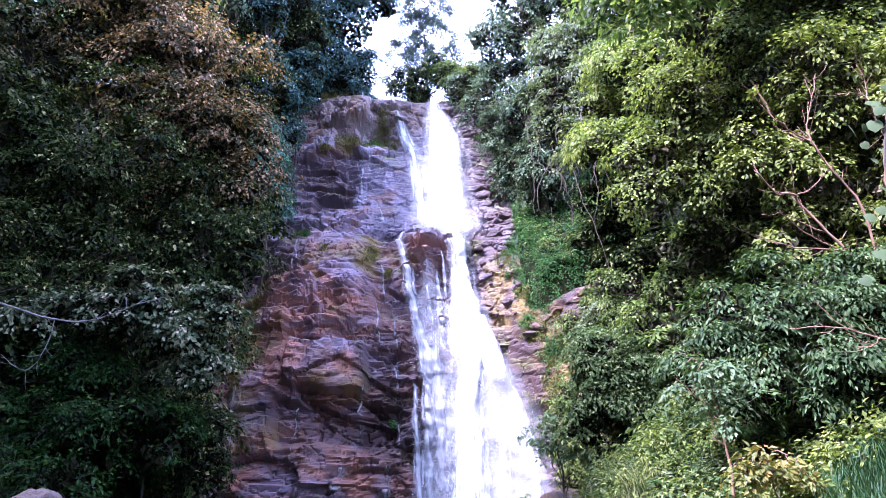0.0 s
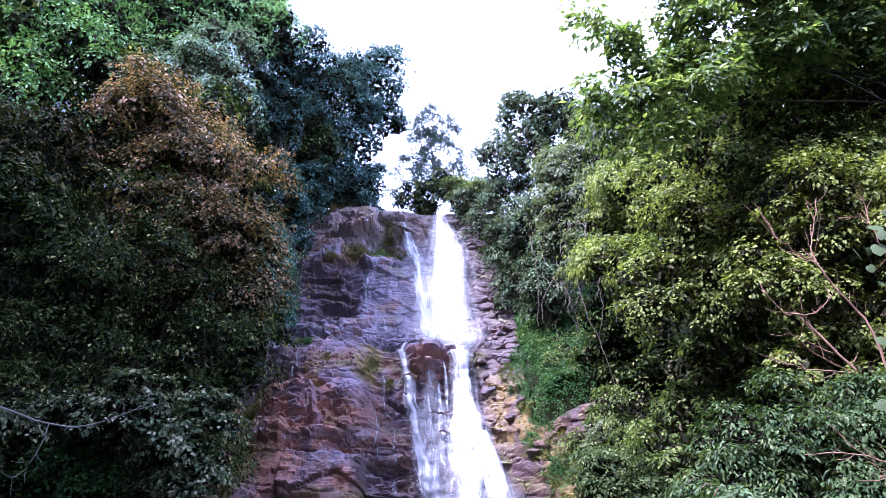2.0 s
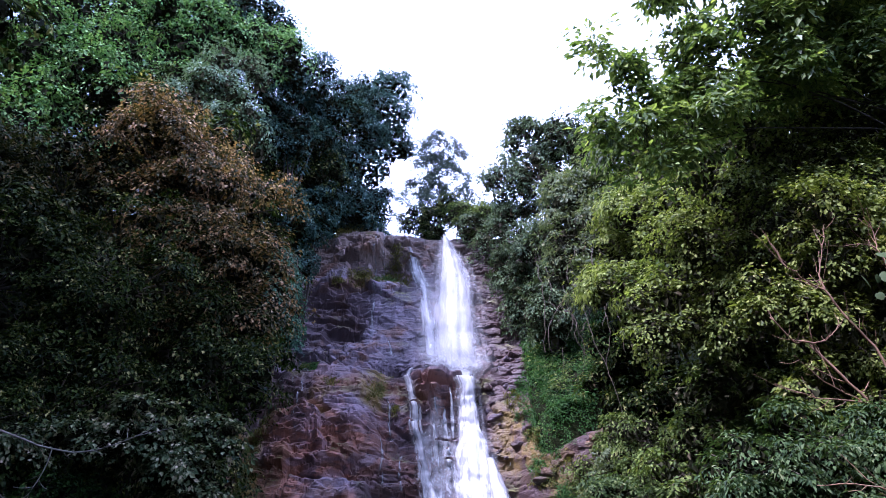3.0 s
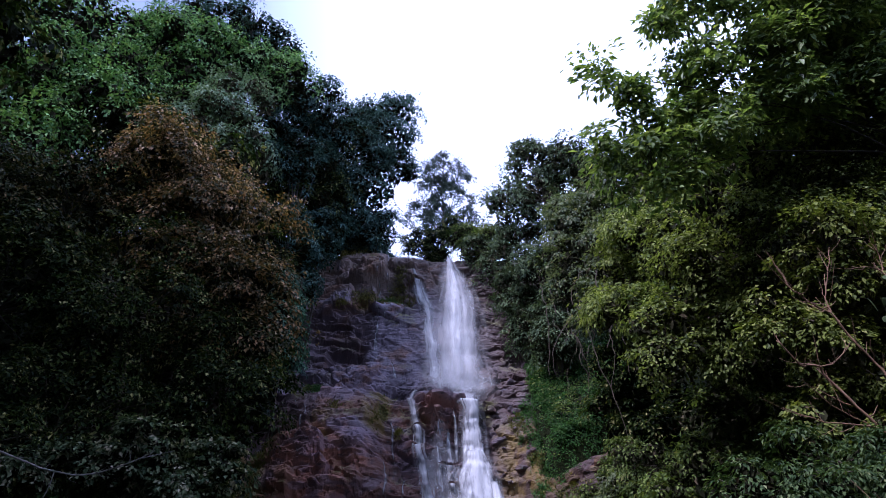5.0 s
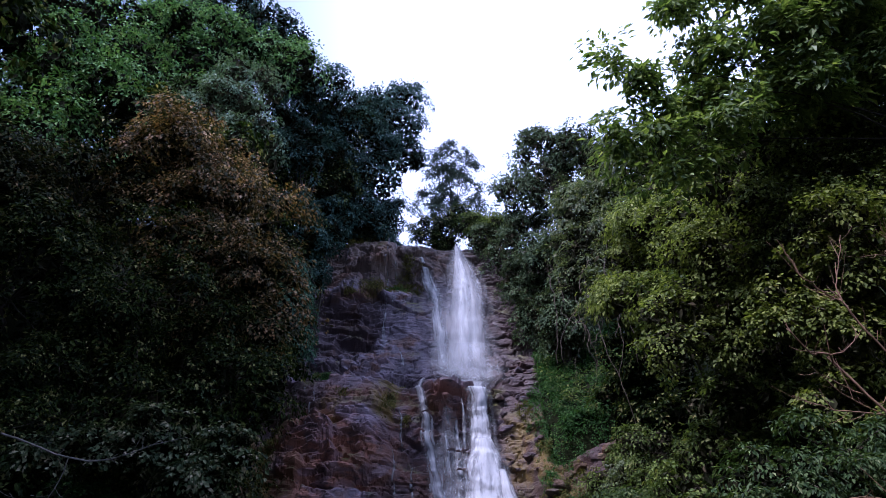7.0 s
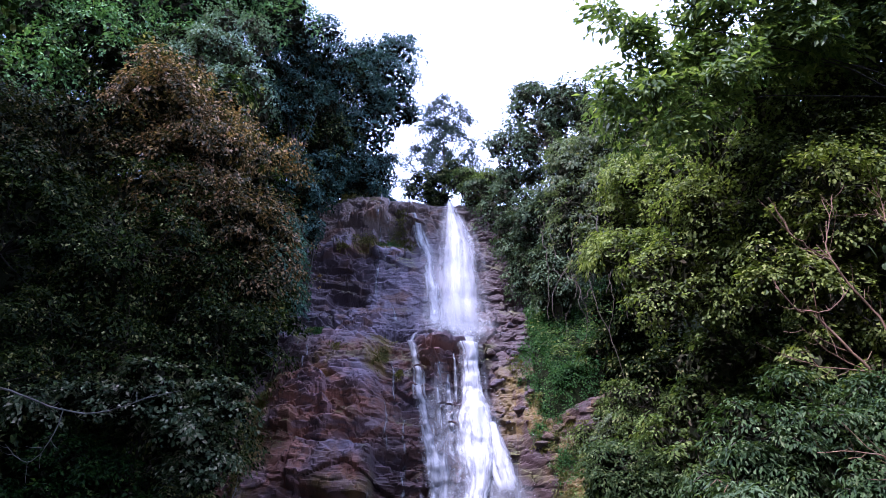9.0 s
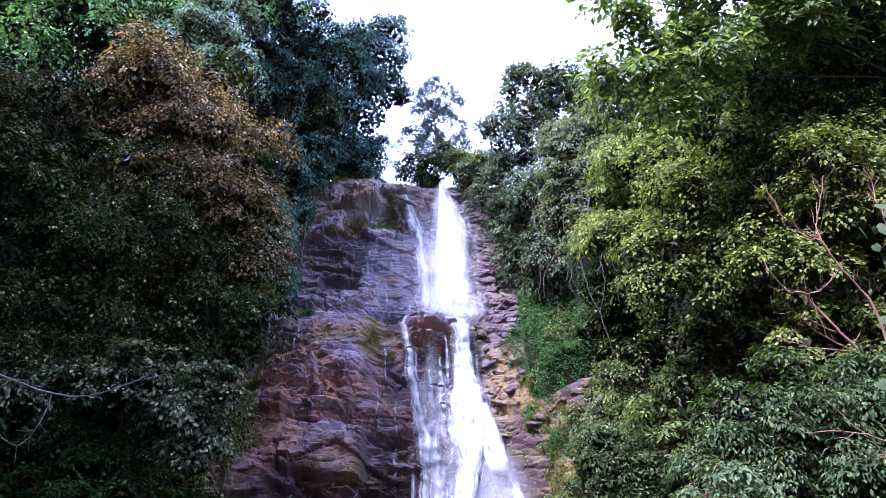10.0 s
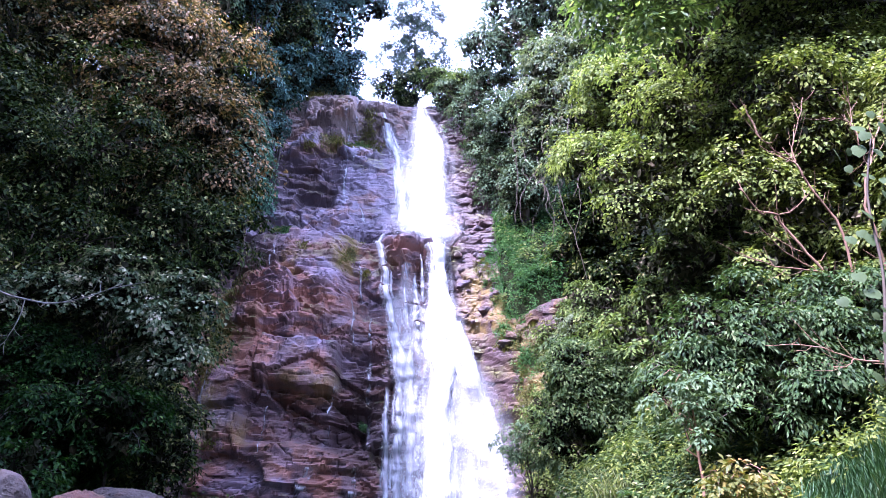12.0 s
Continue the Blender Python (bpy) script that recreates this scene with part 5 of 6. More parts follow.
# ---- forest on the right bank ----
plant("tree", "tall dark green tree on the rim", "tree", (6.0, 38.5, ground_z(6.0, 38.5)),
      [(5.0, 38.4, 29.8, 1.7, 1.7, 2.0), (7.2, 37.4, 28.6, 1.8, 1.8, 1.9), (3.6, 39.6, 26.8, 1.5, 1.5, 1.9), (5.6, 38.0, 26.4, 1.9, 1.7, 2.0), (8.8, 36.5, 27.4, 1.7, 1.7, 1.8)],
      LEAF_DUSTY, BARK, 900, 38, 0.5, 0.15, 0.5, 130, 0.25, skirt=1.5, rough=0.4)
plant("shrub", "creeper-hung shrubs draping the cliff beside the falls", "shrub", (5.2, 41.0, ground_z(5.2, 41.0)),
      [(1.5, 43.4, 25.6, 1.1, 1.0, 1.2), (2.7, 42.2, 23.4, 1.2, 1.2, 1.6), (3.9, 41.0, 21.0, 1.3, 1.2, 1.9), (5.0, 39.6, 18.4, 1.3, 1.2, 1.8), (4.4, 40.0, 24.0, 1.8, 1.5, 2.0), (5.6, 38.6, 21.6, 1.6, 1.4, 2.0), (5.8, 37.6, 16.2, 1.2, 1.1, 1.4)],
      LEAF_DUSTY, BARK, 1250, 34, 0.42, 0.14, 0.5, 131, 0.14, skirt=1.3, droop=0.4)
plant("tree", "tree with drooping creepers and olive leaves", "tree", (9.0, 30.0, ground_z(9.0, 30.0)),
      [(6.8, 30.5, 20.2, 1.9, 1.7, 2.3), (8.6, 29.5, 21.4, 2.2, 1.9, 2.2), (6.2, 29.2, 17.0, 1.5, 1.5, 1.9), (8.0, 28.4, 17.4, 1.8, 1.6, 2.0), (6.4, 28.2, 14.2, 1.1, 1.2, 1.2), (5.6, 30.2, 16.0, 0.9, 0.9, 1.2), (5.4, 31.0, 18.6, 1.0, 1.0, 1.3)],
      LEAF_OLIVE, BARK, 1400, 34, 0.42, 0.14, 0.45, 132, 0.09, droop=0.5)
plant("tree", "dense mid green tree on the slope", "tree", (11.0, 26.0, ground_z(11.0, 26.0)),
      [(10.6, 26.0, 20.6, 2.4, 2.2, 2.4), (8.8, 25.4, 16.4, 2.0, 1.8, 2.2), (11.6, 25.0, 16.6, 2.6, 2.0, 2.6), (9.6, 24.4, 12.6, 2.0, 1.8, 2.0)],
      LEAF_MID, BARK, 1300, 24, 0.45, 0.19, 0.48, 133, 0.1, skirt=1.6)
plant("tree", "bright yellow-green leafy tree leaning over the bank", "tree", (10.0, 16.5, ground_z(10.0, 16.5)),
      [(8.0, 15.6, 11.0, 1.7, 1.4, 1.6), (6.6, 16.0, 9.5, 1.5, 1.4, 1.6), (5.3, 16.6, 8.2, 1.1, 1.1, 1.4), (8.9, 15.2, 8.9, 1.6, 1.3, 1.5), (10.2, 15.0, 11.4, 1.8, 1.5, 1.7), (7.2, 15.6, 7.8, 1.2, 1.1, 1.0), (9.6, 13.6, 9.6, 1.4, 1.2, 1.4), (8.6, 13.6, 11.9, 1.1, 0.8, 0.9), (9.9, 13.3, 11.6, 1.0, 0.8, 0.9), (7.2, 13.8, 11.9, 0.8, 0.7, 0.7), (6.8, 14.5, 10.9, 1.1, 0.8, 1.0), (7.9, 14.0, 11.2, 1.1, 0.8, 1.0), (6.4, 14.8, 9.5, 0.9, 0.8, 0.9), (7.4, 13.9, 9.7, 0.9, 0.7, 0.8), (6.2, 17.0, 11.0, 1.2, 1.1, 1.3), (10.8, 13.4, 6.6, 1.6, 1.3, 1.6), (8.8, 14.3, 10.4, 1.5, 1.1, 1.4), (7.6, 14.6, 9.0, 1.2, 1.0, 1.2), (10.4, 13.9, 12.6, 1.6, 1.2, 1.4), (11.8, 14.0, 13.8, 1.6, 1.3, 1.5)],
      LEAF_YELLOW, BARK, 2900, 34, 0.34, 0.088, 0.62, 134, 0.12)
plant("tree", "dark large-leaved tree with boughs overhead", "tree", (10.5, 12.0, ground_z(10.5, 12.0)),
      [(3.1, 12.0, 12.9, 0.42, 0.4, 0.55), (3.7, 12.2, 12.3, 0.55, 0.5, 0.7), (3.7, 12.7, 11.4, 0.6, 0.6, 0.8), (4.3, 12.8, 10.6, 0.8, 0.7, 0.9), (5.2, 12.6, 11.5, 1.0, 0.8, 1.0), (4.8, 12.0, 14.5, 0.55, 0.5, 0.5), (5.9, 12.0, 15.3, 1.0, 0.8, 0.7), (6.5, 12.3, 13.1, 1.2, 1.0, 1.1), (7.8, 12.2, 14.4, 1.3, 1.0, 1.2), (8.6, 12.0, 14.9, 1.3, 1.1, 1.1), (7.8, 12.4, 12.5, 0.8, 0.7, 0.7), (10.0, 12.6, 15.6, 1.4, 1.2, 1.2), (9.6, 13.2, 13.2, 1.5, 1.2, 1.4), (11.2, 12.8, 13.6, 1.5, 1.2, 1.5), (9.2, 12.2, 17.2, 1.2, 1.0, 0.9)],
      LEAF_BOUGH, DARK_BARK, 2100, 24, 0.34, 0.165, 0.42, 135, 0.06, four=False, rough=0.5, twigs=0.8, droop=-0.05, heart=False, lean=(12.2, 13.0, 13.0))
plant("shrub", "large bush with layered drooping glossy leaves", "shrub", (6.0, 12.2, ground_z(6.0, 12.2)),
      [(6.0, 11.6, 3.8, 1.3, 1.0, 0.75), (5.0, 11.5, 3.35, 1.2, 1.0, 0.8), (7.2, 11.2, 3.7, 1.3, 1.0, 0.8), (4.4, 11.5, 2.8, 0.8, 0.8, 0.7), (5.7, 11.1, 2.8, 1.2, 0.9, 0.7), (6.9, 10.9, 2.75, 1.2, 0.9, 0.7), (8.2, 10.8, 3.4, 1.2, 1.0, 1.0), (5.2, 10.9, 2.25, 0.9, 0.7, 0.45), (6.5, 10.7, 2.2, 1.0, 0.7, 0.45), (7.6, 10.5, 2.4, 0.9, 0.7, 0.5)],
      LEAF_GLOSSY, BARK, 1600, 32, 0.26, 0.084, 0.38, 136, 0.05, droop=0.6, flat=0.32, low=-0.25, gaps=0.1)
plant("shrub", "leggy plant with pale bluish-green leaves", "shrub", (3.9, 10.2, ground_z(3.9, 10.2)),
      [(3.85, 10.1, 2.55, 0.36, 0.3, 0.25), (3.6, 10.1, 2.2, 0.34, 0.3, 0.2), (4.15, 10.0, 2.3, 0.3, 0.3, 0.22), (3.8, 10.0, 1.85, 0.36, 0.3, 0.2)],
      LEAF_SAGE, PALE_BARK, 75, 24, 0.16, 0.075, 0.45, 145, 0.03, flat=0.45, heart=False)
plant("tree", "dense dark tree behind the bank's leafy boughs", "tree", (11.0, 19.0, ground_z(11.0, 19.0)),
      [(8.6, 19.0, 14.6, 2.0, 1.8, 2.2), (11.0, 18.2, 16.2, 2.4, 2.0, 2.4), (12.6, 17.2, 12.4, 2.4, 2.0, 2.6), (9.4, 19.4, 11.8, 2.0, 1.8, 2.2), (7.4, 20.5, 10.2, 1.5, 1.5, 1.8), (13.5, 16.5, 8.5, 2.4, 2.0, 2.4), (13.0, 16.8, 17.8, 2.6, 2.2, 2.4)],
      LEAF_MID, BARK, 1200, 22, 0.44, 0.18, 0.48, 140, 0.25)
plant("tree", "leafy olive-green tree over the dark hollow", "tree", (8.5, 22.5, ground_z(8.5, 22.5)),
      [(6.2, 22.5, 12.0, 1.5, 1.4, 1.8), (7.6, 22.0, 14.0, 1.7, 1.5, 1.8)],
      LEAF_YELLOW, BARK, 800, 34, 0.38, 0.13, 0.46, 141, 0.08, droop=0.4)
plant("shrub", "leafy green understorey in the shade of the bank", "shrub", (9.0, 18.6, ground_z(9.0, 18.6)),
      [(7.3, 18.3, 6.0, 1.5, 1.0, 1.8), (9.0, 17.9, 5.6, 1.7, 1.0, 1.9), (10.8, 16.6, 5.2, 1.6, 1.0, 1.8), (8.0, 17.8, 3.8, 1.6, 1.0, 1.2), (6.4, 18.8, 4.6, 1.0, 0.9, 1.4)],
      LEAF_MID, BARK, 700, 30, 0.36, 0.12, 0.5, 142, 0.06)
plant("shrub", "rounded dense green bush on the bank", "shrub", (5.0, 20.6, ground_z(5.0, 20.6)),
      [(4.5, 20.0, 4.0, 1.0, 1.0, 1.0), (5.5, 20.2, 3.6, 1.1, 1.0, 1.1), (4.6, 19.9, 2.9, 1.2, 1.0, 0.9), (5.8, 19.9, 2.5, 1.2, 1.0, 1.0), (4.4, 19.9, 1.9, 0.9, 0.9, 0.8)],
      LEAF_FRESH, BARK, 900, 40, 0.28, 0.092, 0.48, 137, 0.05)
for k, (x, y, z, r, mat) in enumerate(((4.9, 25.0, 1.9, 0.9, LEAF_YELLOW), (5.6, 28.0, 3.4, 1.2, LEAF_MID), (4.5, 22.6, 1.0, 0.7, LEAF_YELLOW), (6.4, 24.0, 3.2, 1.2, LEAF_MID), (7.4, 29.0, 6.4, 1.3, LEAF_OLIVE), (6.9, 16.5, 2.8, 1.1, LEAF_YELLOW))):
    plant("shrub", "leafy green shrub on the sunlit bank", "shrub", (x, y + 0.3, min(z - 0.7 * r, float(ground_z(x, y + 0.3)))),
          [(x, y, z, r, r * 0.9, r * 0.8), (x - r * 0.6, y + 0.2, z - r * 0.5, r * 0.7, r * 0.7, r * 0.6), (x + r * 0.6, y - 0.2, z - r * 0.6, r * 0.7, r * 0.7, r * 0.6)],
          mat, BARK, int(200 * r), 32, 0.28, 0.1, 0.48, 170 + k, 0.04)
plant("shrub", "bright leafy creeper mass round bare branches", "shrub", (9.2, 13.2, ground_z(9.2, 13.2)),
      [(8.2, 12.6, 7.6, 1.1, 0.8, 1.1), (7.4, 12.8, 6.3, 0.9, 0.7, 0.9), (9.2, 12.2, 6.3, 1.1, 0.8, 1.2), (8.4, 12.4, 5.0, 1.0, 0.8, 0.8), (9.5, 12.0, 8.6, 1.0, 0.8, 1.0), (6.4, 12.9, 6.9, 0.8, 0.6, 0.9), (10.4, 12.0, 6.4, 1.1, 0.8, 1.4), (7.5, 12.4, 8.7, 0.9, 0.7, 0.9), (9.8, 11.8, 4.8, 0.9, 0.7, 0.8), (6.9, 12.9, 5.4, 0.6, 0.5, 0.6)],
      LEAF_LIME, BARK, 1150, 38, 0.28, 0.090, 0.55, 143, 0.05)
plant("shrub", "creeper-covered shrubs hanging over the shelf's edge", "shrub", (7.6, 32.6, ground_z(7.6, 32.6)),
      [(6.4, 32.3, 6.9, 0.9, 0.6, 0.9), (7.5, 32.0, 7.6, 1.0, 0.6, 1.0), (8.6, 31.5, 8.6, 1.1, 0.7, 1.2), (6.6, 31.8, 5.2, 1.0, 0.6, 1.0), (7.8, 31.4, 5.6, 1.1, 0.7, 1.1), (9.4, 30.8, 6.8, 1.1, 0.8, 1.2)],
      LEAF_MID, BARK, 600, 26, 0.34, 0.13, 0.48, 146, 0.06)
plant("shrub", "leafy shrubs and creepers on the bank below the trees", "shrub", (6.2, 24.0, ground_z(6.2, 24.0)),
      [(6.3, 23.6, 6.6, 0.9, 0.8, 1.0), (6.6, 23.0, 5.2, 0.9, 0.8, 1.0), (5.5, 24.0, 4.6, 0.8, 0.8, 0.8), (7.3, 22.6, 6.0, 0.7, 0.7, 0.8)],
      LEAF_MID, BARK, 380, 30, 0.3, 0.10, 0.48, 147, 0.05, droop=0.4)
# near-black leaves put the shade under these trees into the colour
plant("shrub", "tangled shrub under the creeper-hung trees, shade in its leaf colour", "shrub", (8.6, 30.5, ground_z(8.6, 30.5)),
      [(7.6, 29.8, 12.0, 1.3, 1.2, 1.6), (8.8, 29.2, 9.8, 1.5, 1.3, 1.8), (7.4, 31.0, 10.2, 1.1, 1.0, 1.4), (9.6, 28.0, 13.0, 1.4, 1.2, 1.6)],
      LEAF_SHADED, BARK, 520, 26, 0.36, 0.16, 0.5, 144, 0.06)
plant("shrub", "slender young tree with small tufts of leaves", "shrub", (3.3, 21.0, ground_z(3.3, 21.0)),
      [(3.1, 21.0, 2.3, 0.5, 0.4, 0.22), (3.75, 21.0, 1.95, 0.5, 0.4, 0.25), (2.95, 21.0, 1.6, 0.5, 0.4, 0.2), (3.5, 20.8, 1.3, 0.5, 0.4, 0.2), (2.7, 21.0, 2.0, 0.4, 0.4, 0.18)],
      LEAF_SAGE, BARK, 150, 26, 0.2, 0.095, 0.45, 138, 0.045, flat=0.35, heart=False)
plant("shrub", "shrub with yellowing leaves", "shrub", (4.1, 9.1, ground_z(4.1, 9.1)),
      [(4.0, 9.0, 1.35, 0.32, 0.3, 0.18), (4.3, 9.1, 1.2, 0.3, 0.3, 0.2), (3.75, 9.0, 1.15, 0.3, 0.3, 0.2)], LEAF_GOLD, PALE_BARK, 60, 18, 0.16, 0.09, 0.42, 139, 0.02, four=True, heart=False)

def undergrowth(name, label, box, mat, count, per, clump_r, leaf, width, seed, height=0.5, test=None, four=False, droop=0.3):
    """Low leafy cover that follows the ground."""
    rng = np.random.default_rng(seed)
    x0, x1, y0, y1 = box
    x, y = rng.uniform(x0, x1, count), rng.uniform(y0, y1, count)
    if test is not None:
        ok = test(x, y, rng)
        x, y = x[ok], y[ok]
    z = ground_z(x, y)
    e = 0.3
    n = unit(np.stack([-(ground_z(x + e, y) - z) / e, -(ground_z(x, y + e) - z) / e, np.ones(len(x))], 1))
    tall = height * rng.uniform(0.25, 1.0, len(x)) * (0.6 + 0.8 * np.abs(fbm(x * 0.5, y * 0.5, seed=seed)))
    c = np.stack([x, y, z], 1) + n * tall[:, None]
    off = unit(rng.normal(size=(len(x), per, 3))) * rng.random((len(x), per, 1)) ** 0.5 * clump_r * rng.uniform(0.6, 1.4, (len(x), 1, 1))
    off[..., 2] *= 0.7
    p = (c[:, None] + off).reshape(-1, 3)
    o = np.repeat(n, per, 0)
    nn = unit(0.7 * np.array([0, 0, 1.0]) + 0.7 * o + 0.5 * rng.normal(size=p.shape))
    d = unit(off.reshape(-1, 3) + 0.4 * rng.normal(size=p.shape) * clump_r - np.array([0, 0, droop * clump_r]))
    s = leaf * rng.uniform(0.65, 1.3, len(p))
    v, f = leaves_at(p, nn, d, s, s * width, four)
    ob = new(name, mesh_of(name, v, f, mat))
    tagged(ob, label, "undergrowth", kind="stuff")


# the hollow's shade is carried by the dark leaf colour
undergrowth("undergrowth", "undergrowth in the shaded hollow of the bank, its leaves darkened as shade", (5.0, 13, 13, 27), LEAF_SHADED, 550, 20, 0.4, 0.2, 0.5, 207, 0.7)
undergrowth("undergrowth", "dense dark green undergrowth on the steep bank, shade in its leaf colour", (-24, -6.3, 8, 42), LEAF_SHADED, 900, 20, 0.5, 0.2, 0.5, 201, 0.9)
undergrowth("undergrowth", "mixed green undergrowth covering the slope", (3.2, 22, 13, 40), LEAF_MID, 1000, 20, 0.5, 0.19, 0.48, 202, 0.8)
undergrowth("undergrowth", "low green cover on the plateau above the falls", (-16, 14, 45.5, 60), LEAF_MID, 600, 20, 0.6, 0.25, 0.5, 203, 0.9,
            lambda x, y, r: (np.abs(x + 0.5) > 0.7) | (y > 52))
undergrowth("undergrowth", "low dark bushes along the rim of the rock", (-10.0, -4.0, 45.0, 47.5), LEAF_FOREST, 260, 30, 0.34, 0.14, 0.5, 212, 1.0)
undergrowth("undergrowth", "low green bushes on the lip beside the stream", (-2.8, -1.2, 45.2, 47.5), LEAF_FOREST, 60, 28, 0.26, 0.13, 0.5, 213, 0.6)
undergrowth("herbs", "bright green low herbs covering a sloping shelf", (3.2, 10.5, 32.6, 41), LEAF_HERB, 1050, 24, 0.28, 0.13, 0.5, 204, 0.22,
            lambda x, y, r: x > np.interp(y, [32, 34, 38, 42], [5.2, 4.4, 3.7, 3.8]))
undergrowth("herbs", "bright green low herbs hanging over the shelf's edge", (4.4, 9.6, 32.9, 34.4), LEAF_HERB, 700, 22, 0.28, 0.13, 0.5, 210, 0.2)
undergrowth("herbs", "green herbs and moss between shelf and rock", (3.7, 5.3, 33.4, 40.5), LEAF_HERB, 600, 20, 0.26, 0.12, 0.5, 211, 0.2)
undergrowth("undergrowth", "tangle of low green shrubs on the bank", (2.4, 9.5, 9.5, 22), LEAF_MID, 750, 26, 0.24, 0.09, 0.45, 205, 0.5)
undergrowth("undergrowth", "tangle of yellowish green plants on the bank", (2.2, 8.0, 8.5, 24), LEAF_LIME, 550, 26, 0.24, 0.09, 0.42, 206, 0.7)


undergrowth("undergrowth", "pale green weeds along the foot of the bank", (2.2, 6.0, 8.6, 15), LEAF_LIME, 420, 20, 0.22, 0.11, 0.42, 208, 0.6)
undergrowth("undergrowth", "bright green weeds along the foot of the bank", (2.0, 6.0, 9.5, 20), LEAF_FRESH, 480, 20, 0.24, 0.12, 0.45, 209, 0.7)


# ---- forest added unseen behind the viewer, to keep sky light out of the gorge ----
for k, (x, y, h, r) in enumerate(((-13.0, -2.0, 17.0, 4.5), (-9.0, -13.0, 14.0, 5.0), (1.0, -17.0, 15.0, 5.5), (11.0, -12.0, 14.0, 5.0), (14.0, -2.0, 13.0, 4.5), (-14.5, 7.5, 15.0, 4.0))):
    z = float(ground_z(x, y))
    plant("tree", "broad leafy forest tree, added unseen to block sky light", "tree", (x, y, z),
          [(x, y, z + h, r, r, r * 0.8), (x - r * 0.6, y + 1, z + h * 0.65, r * 0.7, r * 0.7, r * 0.7), (x + r * 0.6, y - 1, z + h * 0.6, r * 0.7, r * 0.7, r * 0.7), (x, y + 1, z + h * 0.3, r * 0.8, r * 0.8, r * 0.6)],
          LEAF_SHADED, BARK, 480, 10, 0.9, 0.8, 0.5, 300 + k, 0.35, twigs=0.05)


# ---- bare branching shrub on the right bank ----
def limb_line(points, n=4):
    p = np.asarray(points, float)
    t = np.linspace(0, len(p) - 1, (len(p) - 1) * n + 1)
    k = np.minimum(t.astype(int), len(p) - 2)
    f = (t - k)[:, None]
    a = p[np.maximum(k - 1, 0)]
    b, c = p[k], p[k + 1]
    d = p[np.minimum(k + 2, len(p) - 1)]
    return 0.5 * (2 * b + (c - a) * f + (2 * a - 5 * b + 4 * c - d) * f ** 2 + (3 * b - a - 3 * c + d) * f ** 3)


def branchy(name, label, category, base, limbs, bark, seed):
    """A leafless shrub: each limb is (points, thick end, thin end)."""
    rng = np.random.default_rng(seed)
    ob = thing(name, base, label, category)
    for k, (pts, r0, r1) in enumerate(limbs):
        line = limb_line(pts)
        pieces = [tube(line, r0 * 0.62, r1 * 0.62, 7, r1 * 0.9, rng)]
        for j in range(2, len(line) - 1):
            way = unit(line[j] - line[j - 1])
            tip = line[j] + (way * 0.7 + rng.normal(0, 0.5, 3) + [0, 0, 0.25]) * rng.uniform(0.2, 0.45)
            pieces.append(tube(bend(line[j], tip, 0.03, 4), r1 * 0.6, 0.004, 4, 0.01, rng))
        v, f = gather(pieces)
        part("limb" if k else "stem", mesh_of("limb", local(v, base), f, bark, True), ob)
    return ob


Y0 = 11.2
branchy("dead_shrub", "bare pinkish-brown branches standing out from the foliage", "shrub", (7.9, Y0 + 0.4, 2.2), [
    ([(8.0, Y0 + 0.4, 2.2), (7.56, Y0 + 0.2, 3.36), (7.25, Y0, 3.87), (6.87, Y0, 4.52), (6.41, Y0, 5.12), (6.04, Y0, 5.66), (5.72, Y0 - 0.1, 5.66), (5.33, Y0 - 0.2, 6.05)], 0.06, 0.018),
    ([(6.04, Y0, 5.66), (6.3, Y0 - 0.1, 5.74), (6.56, Y0 - 0.1, 6.0)], 0.022, 0.010),
    ([(6.87, Y0, 4.52), (6.74, Y0 - 0.1, 4.61), (5.74, Y0 - 0.3, 4.66), (5.09, Y0 - 0.4, 4.84)], 0.028, 0.010),
    ([(6.6, Y0 - 0.1, 4.63), (6.0, Y0 - 0.2, 4.95), (5.55, Y0 - 0.3, 5.35)], 0.018, 0.008),
    ([(7.25, Y0, 3.9), (7.19, Y0, 5.37), (6.77, Y0, 6.09), (6.5, Y0, 6.66), (6.31, Y0, 6.76), (5.91, Y0 - 0.1, 7.05), (5.68, Y0 - 0.1, 7.54)], 0.04, 0.014),
    ([(6.5, Y0, 6.66), (6.47, Y0, 6.96), (6.62, Y0, 7.4), (6.8, Y0, 7.99)], 0.025, 0.010)], PALE_BARK, 401)
branchy("dead_shrub", "pinkish bare stem forking among creepers", "shrub", (8.1, Y0 + 0.2, 3.0), [
    ([(8.1, Y0 + 0.2, 3.0), (7.96, Y0 + 0.1, 4.58), (7.78, Y0, 5.27), (7.69, Y0, 6.12), (7.86, Y0, 6.72), (8.1, Y0, 7.3), (8.4, Y0, 7.9)], 0.055, 0.015),
    ([(7.86, Y0, 6.72), (7.68, Y0 - 0.1, 6.94), (7.54, Y0 - 0.1, 7.47), (6.97, Y0 - 0.2, 7.48)], 0.025, 0.010),
    ([(7.54, Y0 - 0.1, 7.4), (7.6, Y0 - 0.1, 7.8), (7.5, Y0 - 0.1, 8.1)], 0.016, 0.008)], PALE_BARK, 402)
branchy("fallen_branch", "thin dry branch lying across a leafy bush", "branch", (7.3, 9.9, 2.7), [
    ([(7.3, 9.9, 2.7), (6.83, 9.8, 2.94), (6.14, 9.75, 2.98), (5.58, 9.8, 3.15), (4.94, 9.9, 3.15)], 0.03, 0.010),
    ([(6.14, 9.75, 2.98), (5.95, 9.7, 2.86), (5.78, 9.7, 2.85)], 0.016, 0.010)], PALE_BARK, 403)
